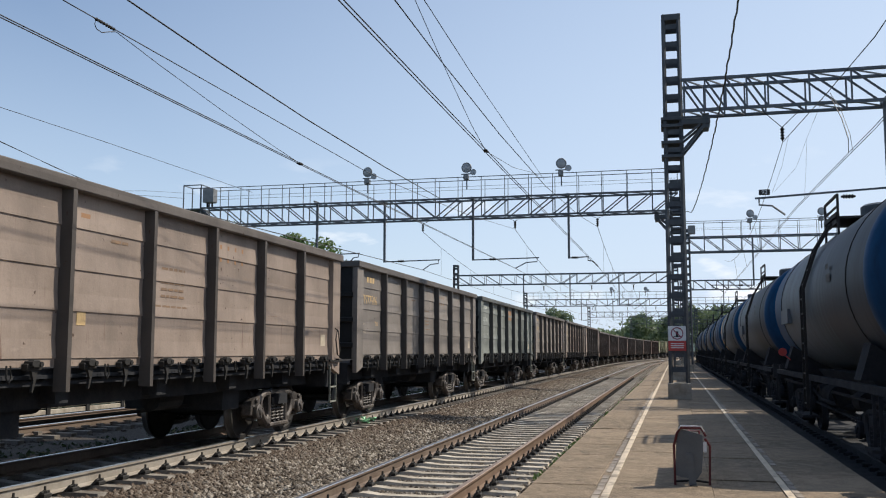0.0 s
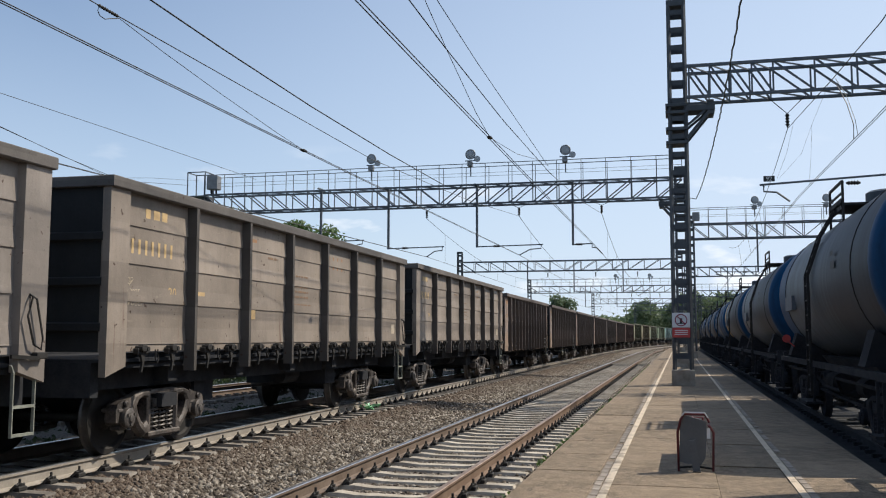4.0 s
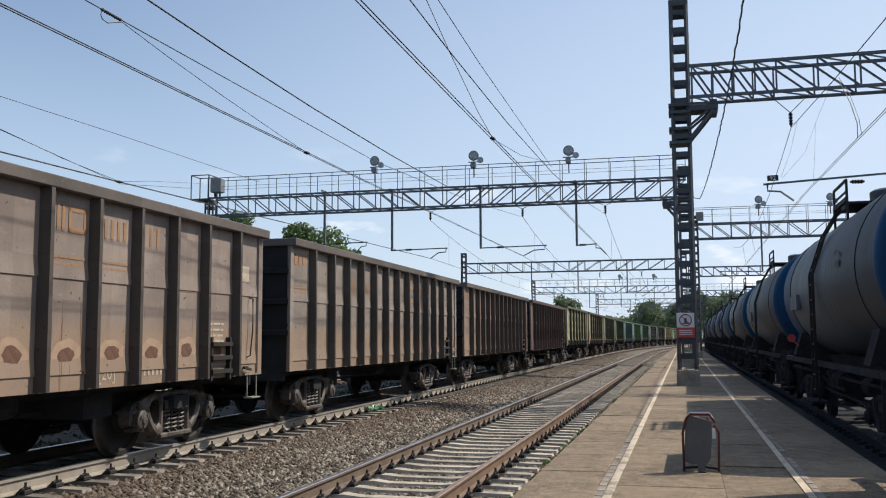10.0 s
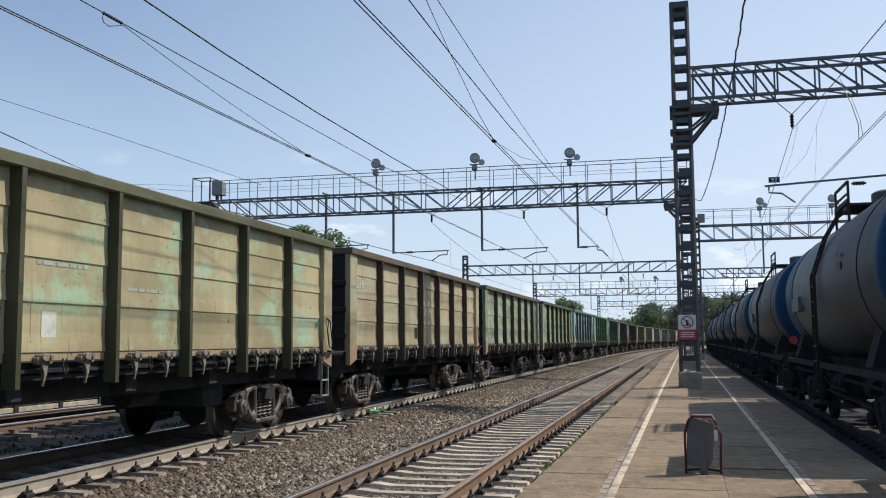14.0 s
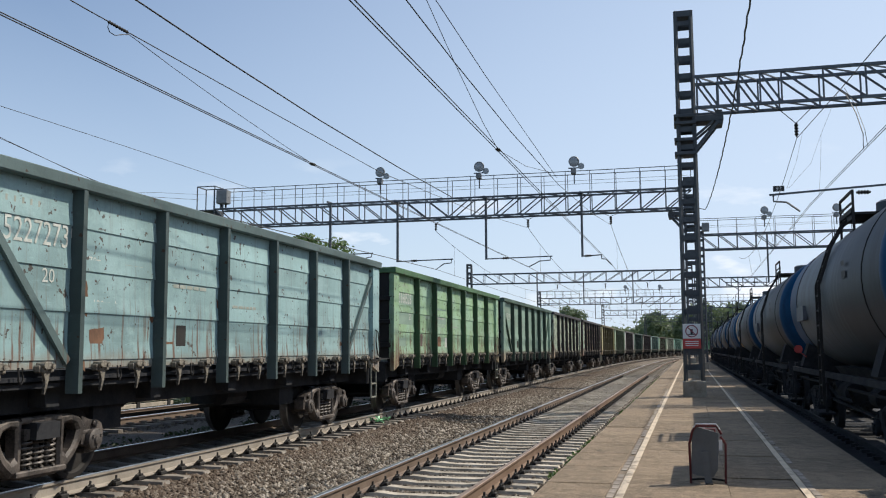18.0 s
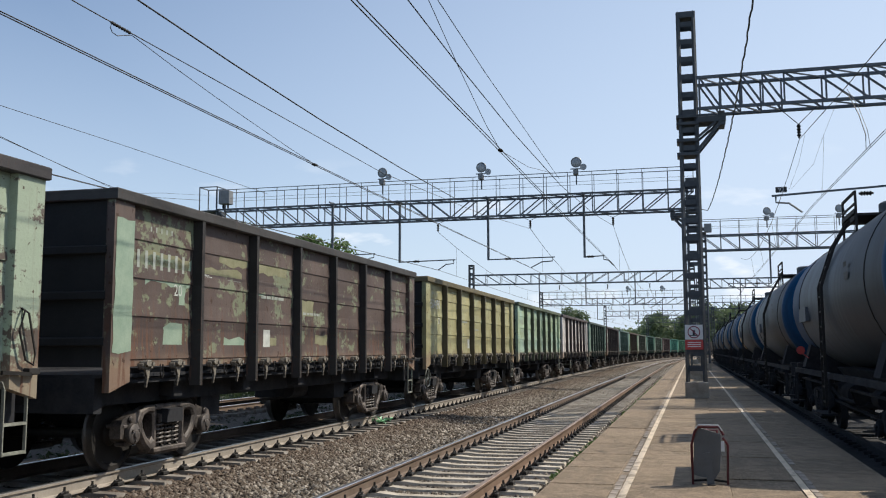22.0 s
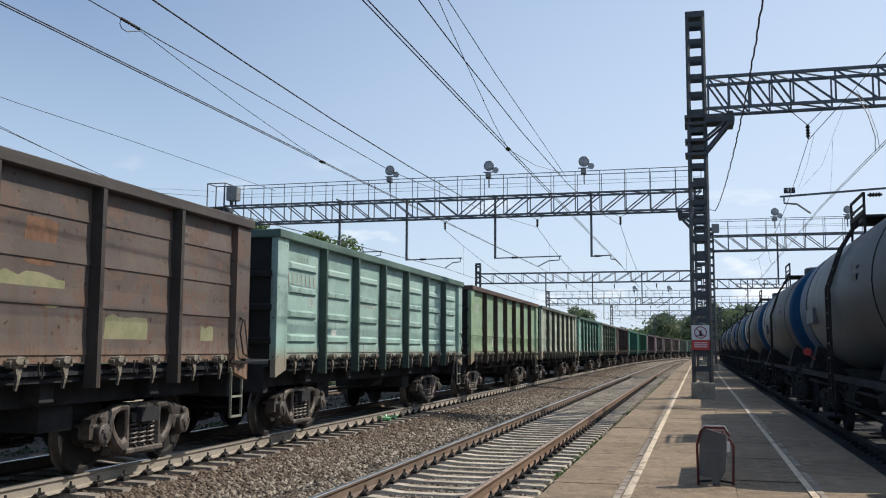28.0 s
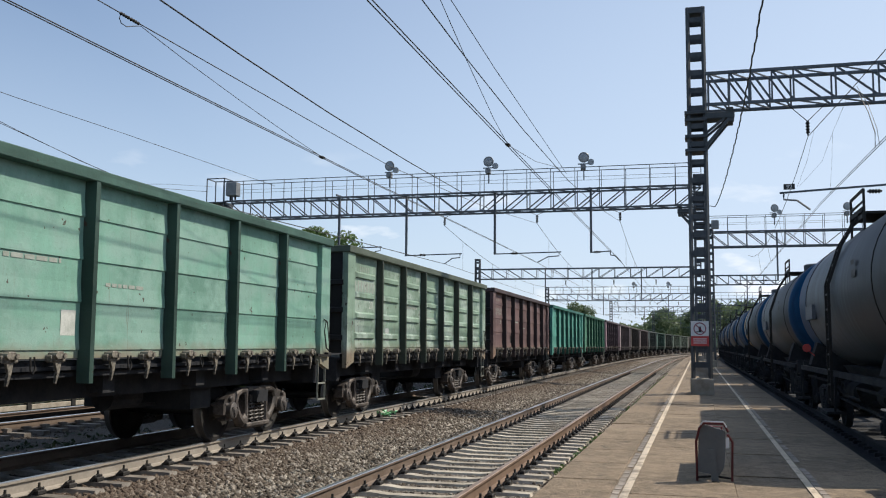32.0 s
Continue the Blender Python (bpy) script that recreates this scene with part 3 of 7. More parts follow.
def side_frame_mesh():
    """Cast side frame of a bogie: heavy members round two rounded windows, a spring opening, axle box jaws."""
    s = Shape()
    for sd in (-1, 1):
        outer = [(0.31, 0.81), (0.55, 0.81), (0.74, 0.75), (0.83, 0.64), (0.76, 0.50), (0.62, 0.32), (0.47, 0.19), (0.31, 0.19)]
        hole = [(0.41, 0.70), (0.50, 0.72), (0.60, 0.69), (0.645, 0.61), (0.61, 0.51), (0.54, 0.41), (0.46, 0.35), (0.40, 0.40)]
        n = len(outer)
        rim = [(p[0] + (q[0] - p[0]) * 0.3, p[1] + (q[1] - p[1]) * 0.3) for p, q in zip(outer, hole)]
        inner = [(p[0] + (q[0] - p[0]) * 0.72, p[1] + (q[1] - p[1]) * 0.72) for p, q in zip(outer, hole)]
        for x_out, x_in, x_face in ((0.05, 0.085, 0.06), (-0.05, -0.085, -0.06)):
            v = [(x_out, sd * y, z) for y, z in outer] + [(x_in, sd * y, z) for y, z in rim] + [(x_in, sd * y, z) for y, z in inner] + [(x_face, sd * y, z) for y, z in hole]
            s.add(v, [(k * n + i, k * n + (i + 1) % n, (k + 1) * n + (i + 1) % n, (k + 1) * n + i) for k in range(3) for i in range(n)])
        for ring, x in ((outer, 0.05), (hole, 0.06)):
            v = [(x, sd * y, z) for y, z in ring] + [(-x, sd * y, z) for y, z in ring]
            s.add(v, [(i, (i + 1) % n, n + (i + 1) % n, n + i) for i in range(n)])
        s.prism([(sd * 0.72, 0.77), (sd * 0.88, 0.72), (sd * 1.02, 0.705), (sd * 1.12, 0.66), (sd * 1.155, 0.58), (sd * 1.15, 0.43), (sd * 1.085, 0.42), (sd * 1.07, 0.54), (sd * 1.02, 0.60),
                 (sd * 0.85, 0.60), (sd * 0.805, 0.54), (sd * 0.79, 0.42), (sd * 0.73, 0.44), (sd * 0.74, 0.62)], -0.08, 0.075)
        s.lathe([(-0.10, 0.045), (0.10, 0.045), (0.115, 0.03)], "x", 10, (0, sd * 0.96, 0.66))
    s.block(-0.085, 0.085, -0.34, 0.34, 0.745, 0.815, 0.015)
    s.block(-0.11, 0.11, -0.42, 0.42, 0.175, 0.245, 0.015)
    s.block(-0.06, 0.06, -0.30, 0.30, 0.145, 0.18, 0.01)
    return s.mesh("side_frame", M_BOGIE)


def axle_box_mesh():
    """Cassette bearing under its adapter, with a bolted round cap."""
    s = Shape()
    s.block(-0.16, 0.10, -0.17, 0.17, 0.07, 0.135, 0.02)
    s.lathe([(-0.16, 0.115), (0.10, 0.115), (0.105, 0.13), (0.155, 0.13), (0.17, 0.105), (0.175, 0.06), (0.195, 0.05), (0.20, 0.02)], "x", 16)
    for i in range(3):
        a = 0.5 + 2 * math.pi * i / 3
        s.lathe([(0.165, 0.022), (0.19, 0.022)], "x", 6, (0, 0.082 * math.cos(a), 0.082 * math.sin(a)))
    s.block(-0.08, 0.06, -0.09, 0.09, -0.16, -0.10, 0.015)
    return s.mesh("axle_box", M_AXLE, True)


def spring_mesh():
    """Three double coil springs side by side, the friction wedges above them."""
    s = Shape()
    for y in (-0.195, 0.0, 0.195):
        turns = 5.5
        pts = [(0.085 * math.cos(a), y + 0.085 * math.sin(a), 0.27 + 0.32 * a / (2 * math.pi * turns)) for a in (i * math.pi / 5 for i in range(int(turns * 10) + 1))]
        s.tube(pts, 0.017, 6)
        s.lathe([(0.27, 0.04), (0.59, 0.04)], "z", 8, (0, y, 0))
    for sd in (-1, 1):
        s.prism([(sd * 0.30, 0.59), (sd * 0.11, 0.59), (sd * 0.16, 0.70), (sd * 0.30, 0.72)], -0.09, 0.09)
    return s.mesh("spring_set", M_SPRING, True)


def bolster_mesh():
    """Bolster across the bogie, its ends between the wedges, with the brake beams and shoes."""
    s = Shape()
    s.prism([(-1.14, 0.61), (-0.7, 0.57), (-0.5, 0.45), (0.5, 0.45), (0.7, 0.57), (1.19, 0.57), (1.19, 0.75), (0.3, 0.83), (-0.3, 0.83), (-1.14, 0.735)], -0.2, 0.2, "y")
    for y in (-0.42, 0.42):
        s.box(-0.9, 0.9, y - 0.05, y + 0.05, 0.36, 0.46)
        for x in (-0.79, 0.79):
            s.block(x - 0.06, x + 0.06, y - 0.05, y + 0.05, 0.28, 0.66, 0.02)
    for x in (-0.762, 0.762):
        s.block(x - 0.14, x + 0.14, -0.12, 0.12, 0.82, 0.90, 0.02)
    return s.mesh("bolster", M_DEEP)


def coupler_mesh():
    s = Shape()
    s.box(-0.09, 0.09, 0.0, 0.42, 0.96, 1.14)
    s.prism([(-0.20, 0.38), (0.14, 0.38), (0.22, 0.60), (0.06, 0.64), (-0.02, 0.55), (-0.2, 0.62), (-0.26, 0.5)], 0.90, 1.20, "z")
    s.box(-0.35, 0.35, -0.05, 0.02, 0.90, 1.25)
    return s.mesh("coupler", M_UNDER)


def lock_mesh(mat):
    """A hatch lock with its hinge block and hanging pawl."""
    s = Shape()
    s.block(0, 0.07, -0.12, 0.12, -0.05, 0.03, 0.012)
    s.block(0.02, 0.10, -0.05, 0.05, -0.02, 0.07, 0.012)
    s.lathe([(0.0, 0.03), (0.11, 0.03)], "x", 8, (0, 0.07, 0.02))
    s.lathe([(0.0, 0.03), (0.11, 0.03)], "x", 8, (0, -0.06, 0.03))
    s.prism([(-0.04, -0.03), (0.07, -0.03), (0.045, -0.16), (0.0, -0.28), (-0.02, -0.27), (0.005, -0.15)], 0.03, 0.06)
    return s.mesh("hatch_lock", mat)


def loop_mesh():
    s = Shape().tube([(0.03, -0.03, 0.03), (0.04, -0.035, -0.10), (0.04, 0.0, -0.15), (0.04, 0.035, -0.10), (0.03, 0.03, 0.03)], 0.011, 5)
    return s.mesh("lashing_loop", M_UNDER)


M_LOCK = surface("worn_hatch_lock", (0.020, 0.016, 0.013), (0.26, 0.235, 0.19), 9, 50, 0.75, spread=(0.42, 0.60))
M_LADDER = surface("worn_grey_ladder_paint", (0.10, 0.105, 0.09), (0.30, 0.31, 0.26), 6, 50, 0.7)


def ladder_mesh(z0, z1):
    """The bent bar ladder under a corner, with two rungs."""
    s = Shape()
    for y in (-0.17, 0.17):
        s.bar((0.0, y, z0), (0.0, y, z1 - 0.08), 0.035, 0.014)
        s.bar((0.0, y, z1 - 0.08), (0.0, y * 1.25, z1), 0.035, 0.014)
    for z in (z0 + 0.02, z0 + 0.31):
        s.bar((0, -0.17, z), (0, 0.17, z), 0.035, 0.03)
    return s.mesh("step_ladder", M_LADDER)


def hung_step_mesh():
    """A thin hanging step of two rods and a plate."""
    s = Shape()
    for y in (-0.16, 0.17):
        s.bar((0, y, 0.62), (0, y, 0.985), 0.022, 0.016)
    s.block(-0.10, 0.05, -0.06, 0.24, 0.60, 0.625, 0.006)
    s.bar((0.02, -0.3, 0.985), (0.02, 0.28, 0.985), 0.03, 0.02)
    return s.mesh("hung_step", M_LADDER)


COMMON = {}


def common():
    if not COMMON:
        COMMON.update(wheel=wheelset_mesh(), frame=side_frame_mesh(), box=axle_box_mesh(), spring=spring_mesh(), bolster=bolster_mesh(),
                      coupler=coupler_mesh(), lock=lock_mesh(M_UNDER), painted_lock=lock_mesh(M_LOCK), loop=loop_mesh(), ladder=ladder_mesh(0.50, 1.24), hung=hung_step_mesh(),
                      rung=Shape().bar((0, -0.19, 0), (0, 0.19, 0), 0.03).mesh("rung", M_IRON))
        # copies for the tank wagons, recoloured dark to stand for the shade beneath them
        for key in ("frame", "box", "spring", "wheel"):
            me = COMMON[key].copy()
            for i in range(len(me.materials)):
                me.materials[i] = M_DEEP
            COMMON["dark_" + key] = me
    return COMMON


WHEELS_FRONT, WHEELS_REAR = [], []


def add_bogies(wg, spread=4.22, turning=True):
    c = common()
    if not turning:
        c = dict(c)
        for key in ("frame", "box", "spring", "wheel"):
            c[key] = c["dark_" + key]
    for sd in (-1, 1):
        bg = part("bogie", None, wg, "three-piece cast steel bogie", (0, sd * spread, 0))
        for k, keep in ((-1, WHEELS_FRONT), (1, WHEELS_REAR)):
            w = part("wheelset", c["wheel"], bg, at=(0, k * 0.925, 0.475))
            if turning:
                keep.append(w)
            for x in (-1, 1):
                part("axle_box", c["box"], bg, at=pose(x * 1.0, k * 0.925, 0.475, rz=0 if x > 0 else 180))
        for x in (-1, 1):
            part("side_frame", c["frame"], bg, at=(x * 1.018, 0, 0))
            part("spring_set", c["spring"], bg, at=(x * 1.018, 0, -0.02))
        part("bolster", c["bolster"], bg)


SHELLS = {}


def wall_profile(bottom, top, kind):
    """Height profile (x, z) of one side wall, outside face: sheets that lap over the one below, each with a proud lower edge."""
    x = 1.435
    if kind == "seamed":
        ribs = [1.46, 1.96]
    elif kind == "ribbed":
        ribs = [1.45, 1.985, 2.465, 2.95]
    elif kind == "flat":
        ribs = [1.16, 2.23]
    else:
        ribs = [1.46]
    pts = [(x, bottom)]
    for z in ribs:
        pts += [(x, z - 0.012), (x + 0.016, z - 0.008), (x + 0.015, z + 0.012), (x, z + 0.20)]
    pts.append((x, top))
    return pts


def shell_meshes(kind):
    """Unpainted meshes of one kind of wagon body: side walls, end walls, rail, posts."""
    if kind in SHELLS:
        return SHELLS[kind]
    deep = kind == "deep"
    L = 6.40
    bottom, top, ch = (0.97, 3.33, 0.14) if deep else (1.35, 3.49, 0.14)
    lid = top - 0.09
    d = {}
    prof = wall_profile(bottom, lid, "flat" if deep else {"bulged": "plain", "plain": "seamed"}.get(kind, "ribbed"))
    s = Shape()
    n = len(prof)
    v = [(x, -L + 0.02, z) for x, z in prof] + [(x, L - 0.02, z) for x, z in prof]
    v += [(1.40, -L + 0.02, bottom), (1.40, -L + 0.02, lid), (1.40, L - 0.02, bottom), (1.40, L - 0.02, lid)]
    f = [(i, i + 1, n + i + 1, n + i) for i in range(n - 1)]
    f += [(2 * n, 2 * n + 2, 2 * n + 3, 2 * n + 1), (0, n, 2 * n + 2, 2 * n), tuple([2 * n, 2 * n + 1] + list(range(n - 1, -1, -1))), tuple([2 * n + 3, 2 * n + 2] + list(range(n, 2 * n)))]
    s.add(v, f)
    d["wall"] = s
    s = Shape()
    pts = [(0.03, bottom), (0.0, bottom)]
    for z in (1.65, 2.20, 2.75):
        pts += [(0.0, z - 0.06), (-0.06, z - 0.04), (-0.06, z + 0.04), (0.0, z + 0.06)]
    pts += [(0.0, lid), (0.03, lid)]
    s.prism(pts, -1.43, 1.43)
    d["end"] = s
    s = Shape()
    for sd in (-1, 1):
        xs = sorted((sd * 1.43, sd * 1.575))
        s.block(xs[0], xs[1], -L - 0.03, L + 0.03, top - ch, top, 0.012)
        ys = sorted((sd * (L - 0.07), sd * (L + 0.03)))
        s.block(-1.43, 1.43, ys[0], ys[1], top - ch, top - 0.004, 0.012)
    d["rail"] = s
    pb = 0.98 if deep else 1.07
    s = Shape()
    w = 0.05 if deep else 0.06
    s.add([(1.43, -w, top - ch), (1.43, w, top - ch), (1.57, w * 0.62, top - ch), (1.57, -w * 0.62, top - ch),
           (1.43, -w, pb), (1.43, w, pb), (1.58, w * 0.62, pb), (1.58, -w * 0.62, pb)],
          [(0, 1, 2, 3), (7, 6, 5, 4), (0, 4, 5, 1), (1, 5, 6, 2), (2, 6, 7, 3), (3, 7, 4, 0)])
    d["post"] = s
    # boxed corner post: a flat plate as proud as the side posts, its foot cut at a slant
    s = Shape()
    cw, cb = (0.16, 0.97) if deep else (0.44, 1.05)
    face = 1.47 if deep else 1.525
    cut = 0.0 if deep else 0.12
    s.add([(1.43, 0, top - ch), (1.43, cw, top - ch), (face, cw - 0.02, top - ch), (face, 0, top - ch),
           (1.43, 0, cb), (1.43, cw, cb + cut), (face, cw - 0.02, cb + cut), (face, 0, cb)],
          [(0, 1, 2, 3), (7, 6, 5, 4), (0, 4, 5, 1), (1, 5, 6, 2), (2, 6, 7, 3), (3, 7, 4, 0)])
    d["corner"] = s
    if kind == "bulged":
        s = Shape()
        for z in (1.70, 2.12, 2.54, 2.95):
            y0, y1 = -0.62, 0.62
            v = [(1.434, y0, z - 0.07), (1.434, y1, z - 0.07), (1.434, y1, z + 0.07), (1.434, y0, z + 0.07),
                 (1.478, y0 + 0.08, z - 0.05), (1.478, y1 - 0.08, z - 0.05), (1.478, y1 - 0.08, z + 0.03), (1.478, y0 + 0.08, z + 0.03)]
            s.add(v, [(4, 5, 6, 7)] + [(i, (i + 1) % 4, 4 + (i + 1) % 4, 4 + i) for i in range(4)])
        d["bulges"] = s
    s = Shape()
    s.box(-1.42, 1.42, -L + 0.05, L - 0.05, 1.22 if not deep else 1.02, 1.26 if not deep else 1.05)
    s.box(-0.24, 0.24, -L + 0.1, L - 0.1, 0.84, 1.20 if not deep else 1.02)
    for sd in (-1, 1):
        xs = sorted((sd * 1.30, sd * 1.37))
        s.box(xs[0], xs[1], -L + 0.2, L - 0.2, 1.14 if not deep else 0.96, 1.33 if not deep else 1.10)
    s.box(-1.0, 1.0, -5.9, 5.9, 0.86, 1.18 if not deep else 1.0)
    for y in (-4.325, -2.2, 0, 2.2, 4.325):
        s.box(-1.22, 1.22, y - 0.12, y + 0.12, 0.92, 1.21 if not deep else 1.01)
    d["cylinder"] = Shape().lathe([(-0.35, 0.17), (0.35, 0.17)], "y", 14, (0.55, 1.2, 0.80)).mesh("brake_cylinder", M_DEEP)
    d["reservoir"] = Shape().lathe([(-0.55, 0.20), (0.55, 0.20)], "y", 14, (-0.5, -1.0, 0.85)).mesh("air_reservoir", M_DEEP)
    d["rod"] = Shape().bar((0.3, -3.2, 0.62), (0.3, 3.2, 0.62), 0.05).mesh("brake_rod", M_DEEP)
    if not deep:
        for k in range(7):
            y = -5.205 + 1.735 * k
            s.add([(1.40, y - 0.76, 1.20), (1.40, y + 0.76, 1.20), (0.26, y + 0.76, 0.98), (0.26, y - 0.76, 0.98)], [(0, 1, 2, 3)])
    # plain blocking boxes, added to keep bright ground from showing through
    s.box(-0.55, 0.55, -5.6, -3.0, 0.80, 0.95)
    s.box(-0.55, 0.55, 3.0, 5.6, 0.80, 0.95)
    for sd in (-1, 1):
        s.box(-0.9, 0.9, min(sd * 2.5, sd * 3.1), max(sd * 2.5, sd * 3.1), 0.55, 0.95)
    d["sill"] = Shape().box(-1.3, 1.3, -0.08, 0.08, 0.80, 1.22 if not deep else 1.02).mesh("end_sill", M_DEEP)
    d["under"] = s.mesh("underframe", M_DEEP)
    if not deep:
        s = Shape()
        for k in range(7):
            y = -5.205 + 1.735 * k
            for o in (-0.38, 0.36):
                s.block(-1.55, -1.48, y + o - 0.12, y + o + 0.12, 1.32, 1.40, 0.01)
                s.box(-1.54, -1.51, y + o - 0.02, y + o + 0.04, 1.12, 1.32)
        d["far_locks"] = s.mesh("hatch_locks", M_UNDER)
    SHELLS[kind] = d
    return d


def posts_of(kind):
    if kind == "deep":
        return [-5.42] + [-4.425 + 0.885 * i for i in range(11)] + [5.42]
    return [-4.3375 + 1.735 * i for i in range(6)]


def paint_wagon(name, base, patch=None, rust=(0.075, 0.038, 0.024), rust_amount=0.2, patch_amount=0.0, seed=0, band=None, bay=1.735, flaking=False):
    """Weathered wagon paint: tones that change from panel to panel, faded or flaking patches, rust spots and runs below the seams."""
    m, nt, p = nodes_of(name)
    v = coords(nt, shift=(seed * 3.7, seed * 5.3, seed * 1.9))
    streak = coords(nt, scale=(1, 2.6, 0.30), shift=(seed * 2.1, seed * 7.7, 0))
    big = noise_at(nt, v, 0.9, 4, 0.55)
    mid = noise_at(nt, v, 3.2, 6, 0.65)
    st = noise_at(nt, streak, 3.0, 5, 0.65)
    fine = noise_at(nt, v, 24, 4, 0.65)
    dark = tuple(c * 0.74 for c in base)
    light = tuple(min(0.9, c * 1.08 + 0.008) for c in base)
    col = mix(nt, ramp(nt, big, 0.35, 0.65), dark, light)
    # one tone for each pressed panel
    sep = nt.nodes.new("ShaderNodeSeparateXYZ")
    link(nt, coords(nt), sep.inputs[0])
    u = math_node(nt, "FLOOR", math_node(nt, "ADD", math_node(nt, "DIVIDE", sep.outputs[1], bay), 0.5 + 13 * seed), 0.0)
    w = math_node(nt, "FLOOR", math_node(nt, "DIVIDE", math_node(nt, "ADD", sep.outputs[2], 0.525), 0.495), 0.0)
    cmb = nt.nodes.new("ShaderNodeCombineXYZ")
    link(nt, u, cmb.inputs[0])
    link(nt, w, cmb.inputs[1])
    wn = nt.nodes.new("ShaderNodeTexWhiteNoise")
    wn.noise_dimensions = "2D"
    link(nt, cmb.outputs[0], wn.inputs["Vector"])
    tone = nt.nodes.new("ShaderNodeMapRange")
    tone.inputs[3].default_value, tone.inputs[4].default_value = 0.86, 1.14
    link(nt, wn.outputs["Value"], tone.inputs[0])
    tc = nt.nodes.new("ShaderNodeCombineColor")
    for i in range(3):
        link(nt, tone.outputs[0], tc.inputs[i])
    col = mix(nt, 1.0, col, tc.outputs[0], "MULTIPLY")
    # grey film washed down by rain
    col = mix(nt, math_node(nt, "MULTIPLY", ramp(nt, st, 0.45, 0.75), 0.3), col, tuple(c * 0.55 for c in base))
    if patch is not None:
        pv = coords(nt, scale=(1, 0.8, 1.0), shift=(seed * 1.3, seed * 2.9, seed))
        pn = mix(nt, 0.35 if flaking else 0.15, noise_at(nt, pv, 1.8 if flaking else 1.1, 6, 0.68), noise_at(nt, pv, 8.0, 5, 0.7))
        wide = 0.012 if flaking else 0.055
        pf = ramp(nt, pn, 0.612 - 0.2 * patch_amount - wide, 0.612 - 0.2 * patch_amount + wide)
        col = mix(nt, pf, col, mix(nt, mid, tuple(c * 0.8 for c in patch), tuple(c * 1.08 for c in patch)))
    if band is not None:
        colour, lo, hi = band
        z = math_node(nt, "ADD", sep.outputs[2], math_node(nt, "MULTIPLY", mid, 0.28))
        bf = ramp(nt, math_node(nt, "MULTIPLY", z, 0.25), (hi + 0.14) * 0.25 - 0.035, (hi + 0.14) * 0.25 + 0.02, (1, 1, 1), (0, 0, 0))
        col = mix(nt, math_node(nt, "MULTIPLY", bf, 0.75), col, colour)
    rusty = mix(nt, fine, rust, tuple(c * 2.4 for c in rust))
    # rust: thin runs that start at the seams of the lower panels, fewer above
    run = noise_at(nt, coords(nt, scale=(1, 4.5, 0.20), shift=(seed * 1.7, seed * 3.1, seed * 0.4)), 3.2, 4, 0.6)
    where = noise_at(nt, v, 1.4, 3, 0.5)
    low = ramp(nt, math_node(nt, "MULTIPLY", math_node(nt, "ADD", sep.outputs[2], math_node(nt, "MULTIPLY", where, 0.5)), 0.25), 0.50, 0.62, (1, 1, 1), (0.18, 0.18, 0.18))
    rf = math_node(nt, "MULTIPLY", ramp(nt, run, 0.66 - 0.22 * rust_amount, 0.73 - 0.22 * rust_amount), ramp(nt, where, 0.36, 0.50))
    rf = math_node(nt, "MULTIPLY", rf, low)
    col = mix(nt, math_node(nt, "MULTIPLY", rf, 0.9), col, rusty)
    spots = ramp(nt, noise_at(nt, v, 9.5, 3, 0.55), 0.705 - 0.10 * rust_amount, 0.725 - 0.10 * rust_amount)
    col = mix(nt, math_node(nt, "MULTIPLY", spots, 0.85), col, tuple(c * 0.7 for c in rust))
    smudge = ramp(nt, noise_at(nt, v, 2.3, 7, 0.75), 0.56, 0.70)
    col = mix(nt, math_node(nt, "MULTIPLY", smudge, 0.28), col, tuple(c * 0.45 + 0.012 for c in base))
    scuff = ramp(nt, noise_at(nt, coords(nt, scale=(1, 0.5, 2.0), shift=(seed, 0, 0)), 5.0, 6, 0.75), 0.60, 0.68)
    col = mix(nt, math_node(nt, "MULTIPLY", scuff, 0.35), col, tuple(min(0.85, c * 1.3 + 0.03) for c in base))
    col = mix(nt, math_node(nt, "MULTIPLY", ramp(nt, fine, 0.55, 0.8), 0.25), col, (0.055, 0.048, 0.04))
    link(nt, col, p.inputs["Base Color"])
    p.inputs["Roughness"].default_value = 0.6
    p.inputs["Specular IOR Level"].default_value = 0.3
    # dents in the sheet and fine scale
    hgt = mix(nt, 0.2, noise_at(nt, v, 1.3, 3, 0.5), fine)
    bump(nt, p, hgt, 0.4, 0.04)
    return m


BRAKE_WHEELS = {8: (1.32, 0.40, 0.69), 13: (1.32, 0.40, 0.69), 23: (1.44, -5.95, 0.82), 25: (1.32, -1.40, 0.70), 26: (1.44, -5.95, 0.82), 31: (1.44, -6.0, 0.82)}


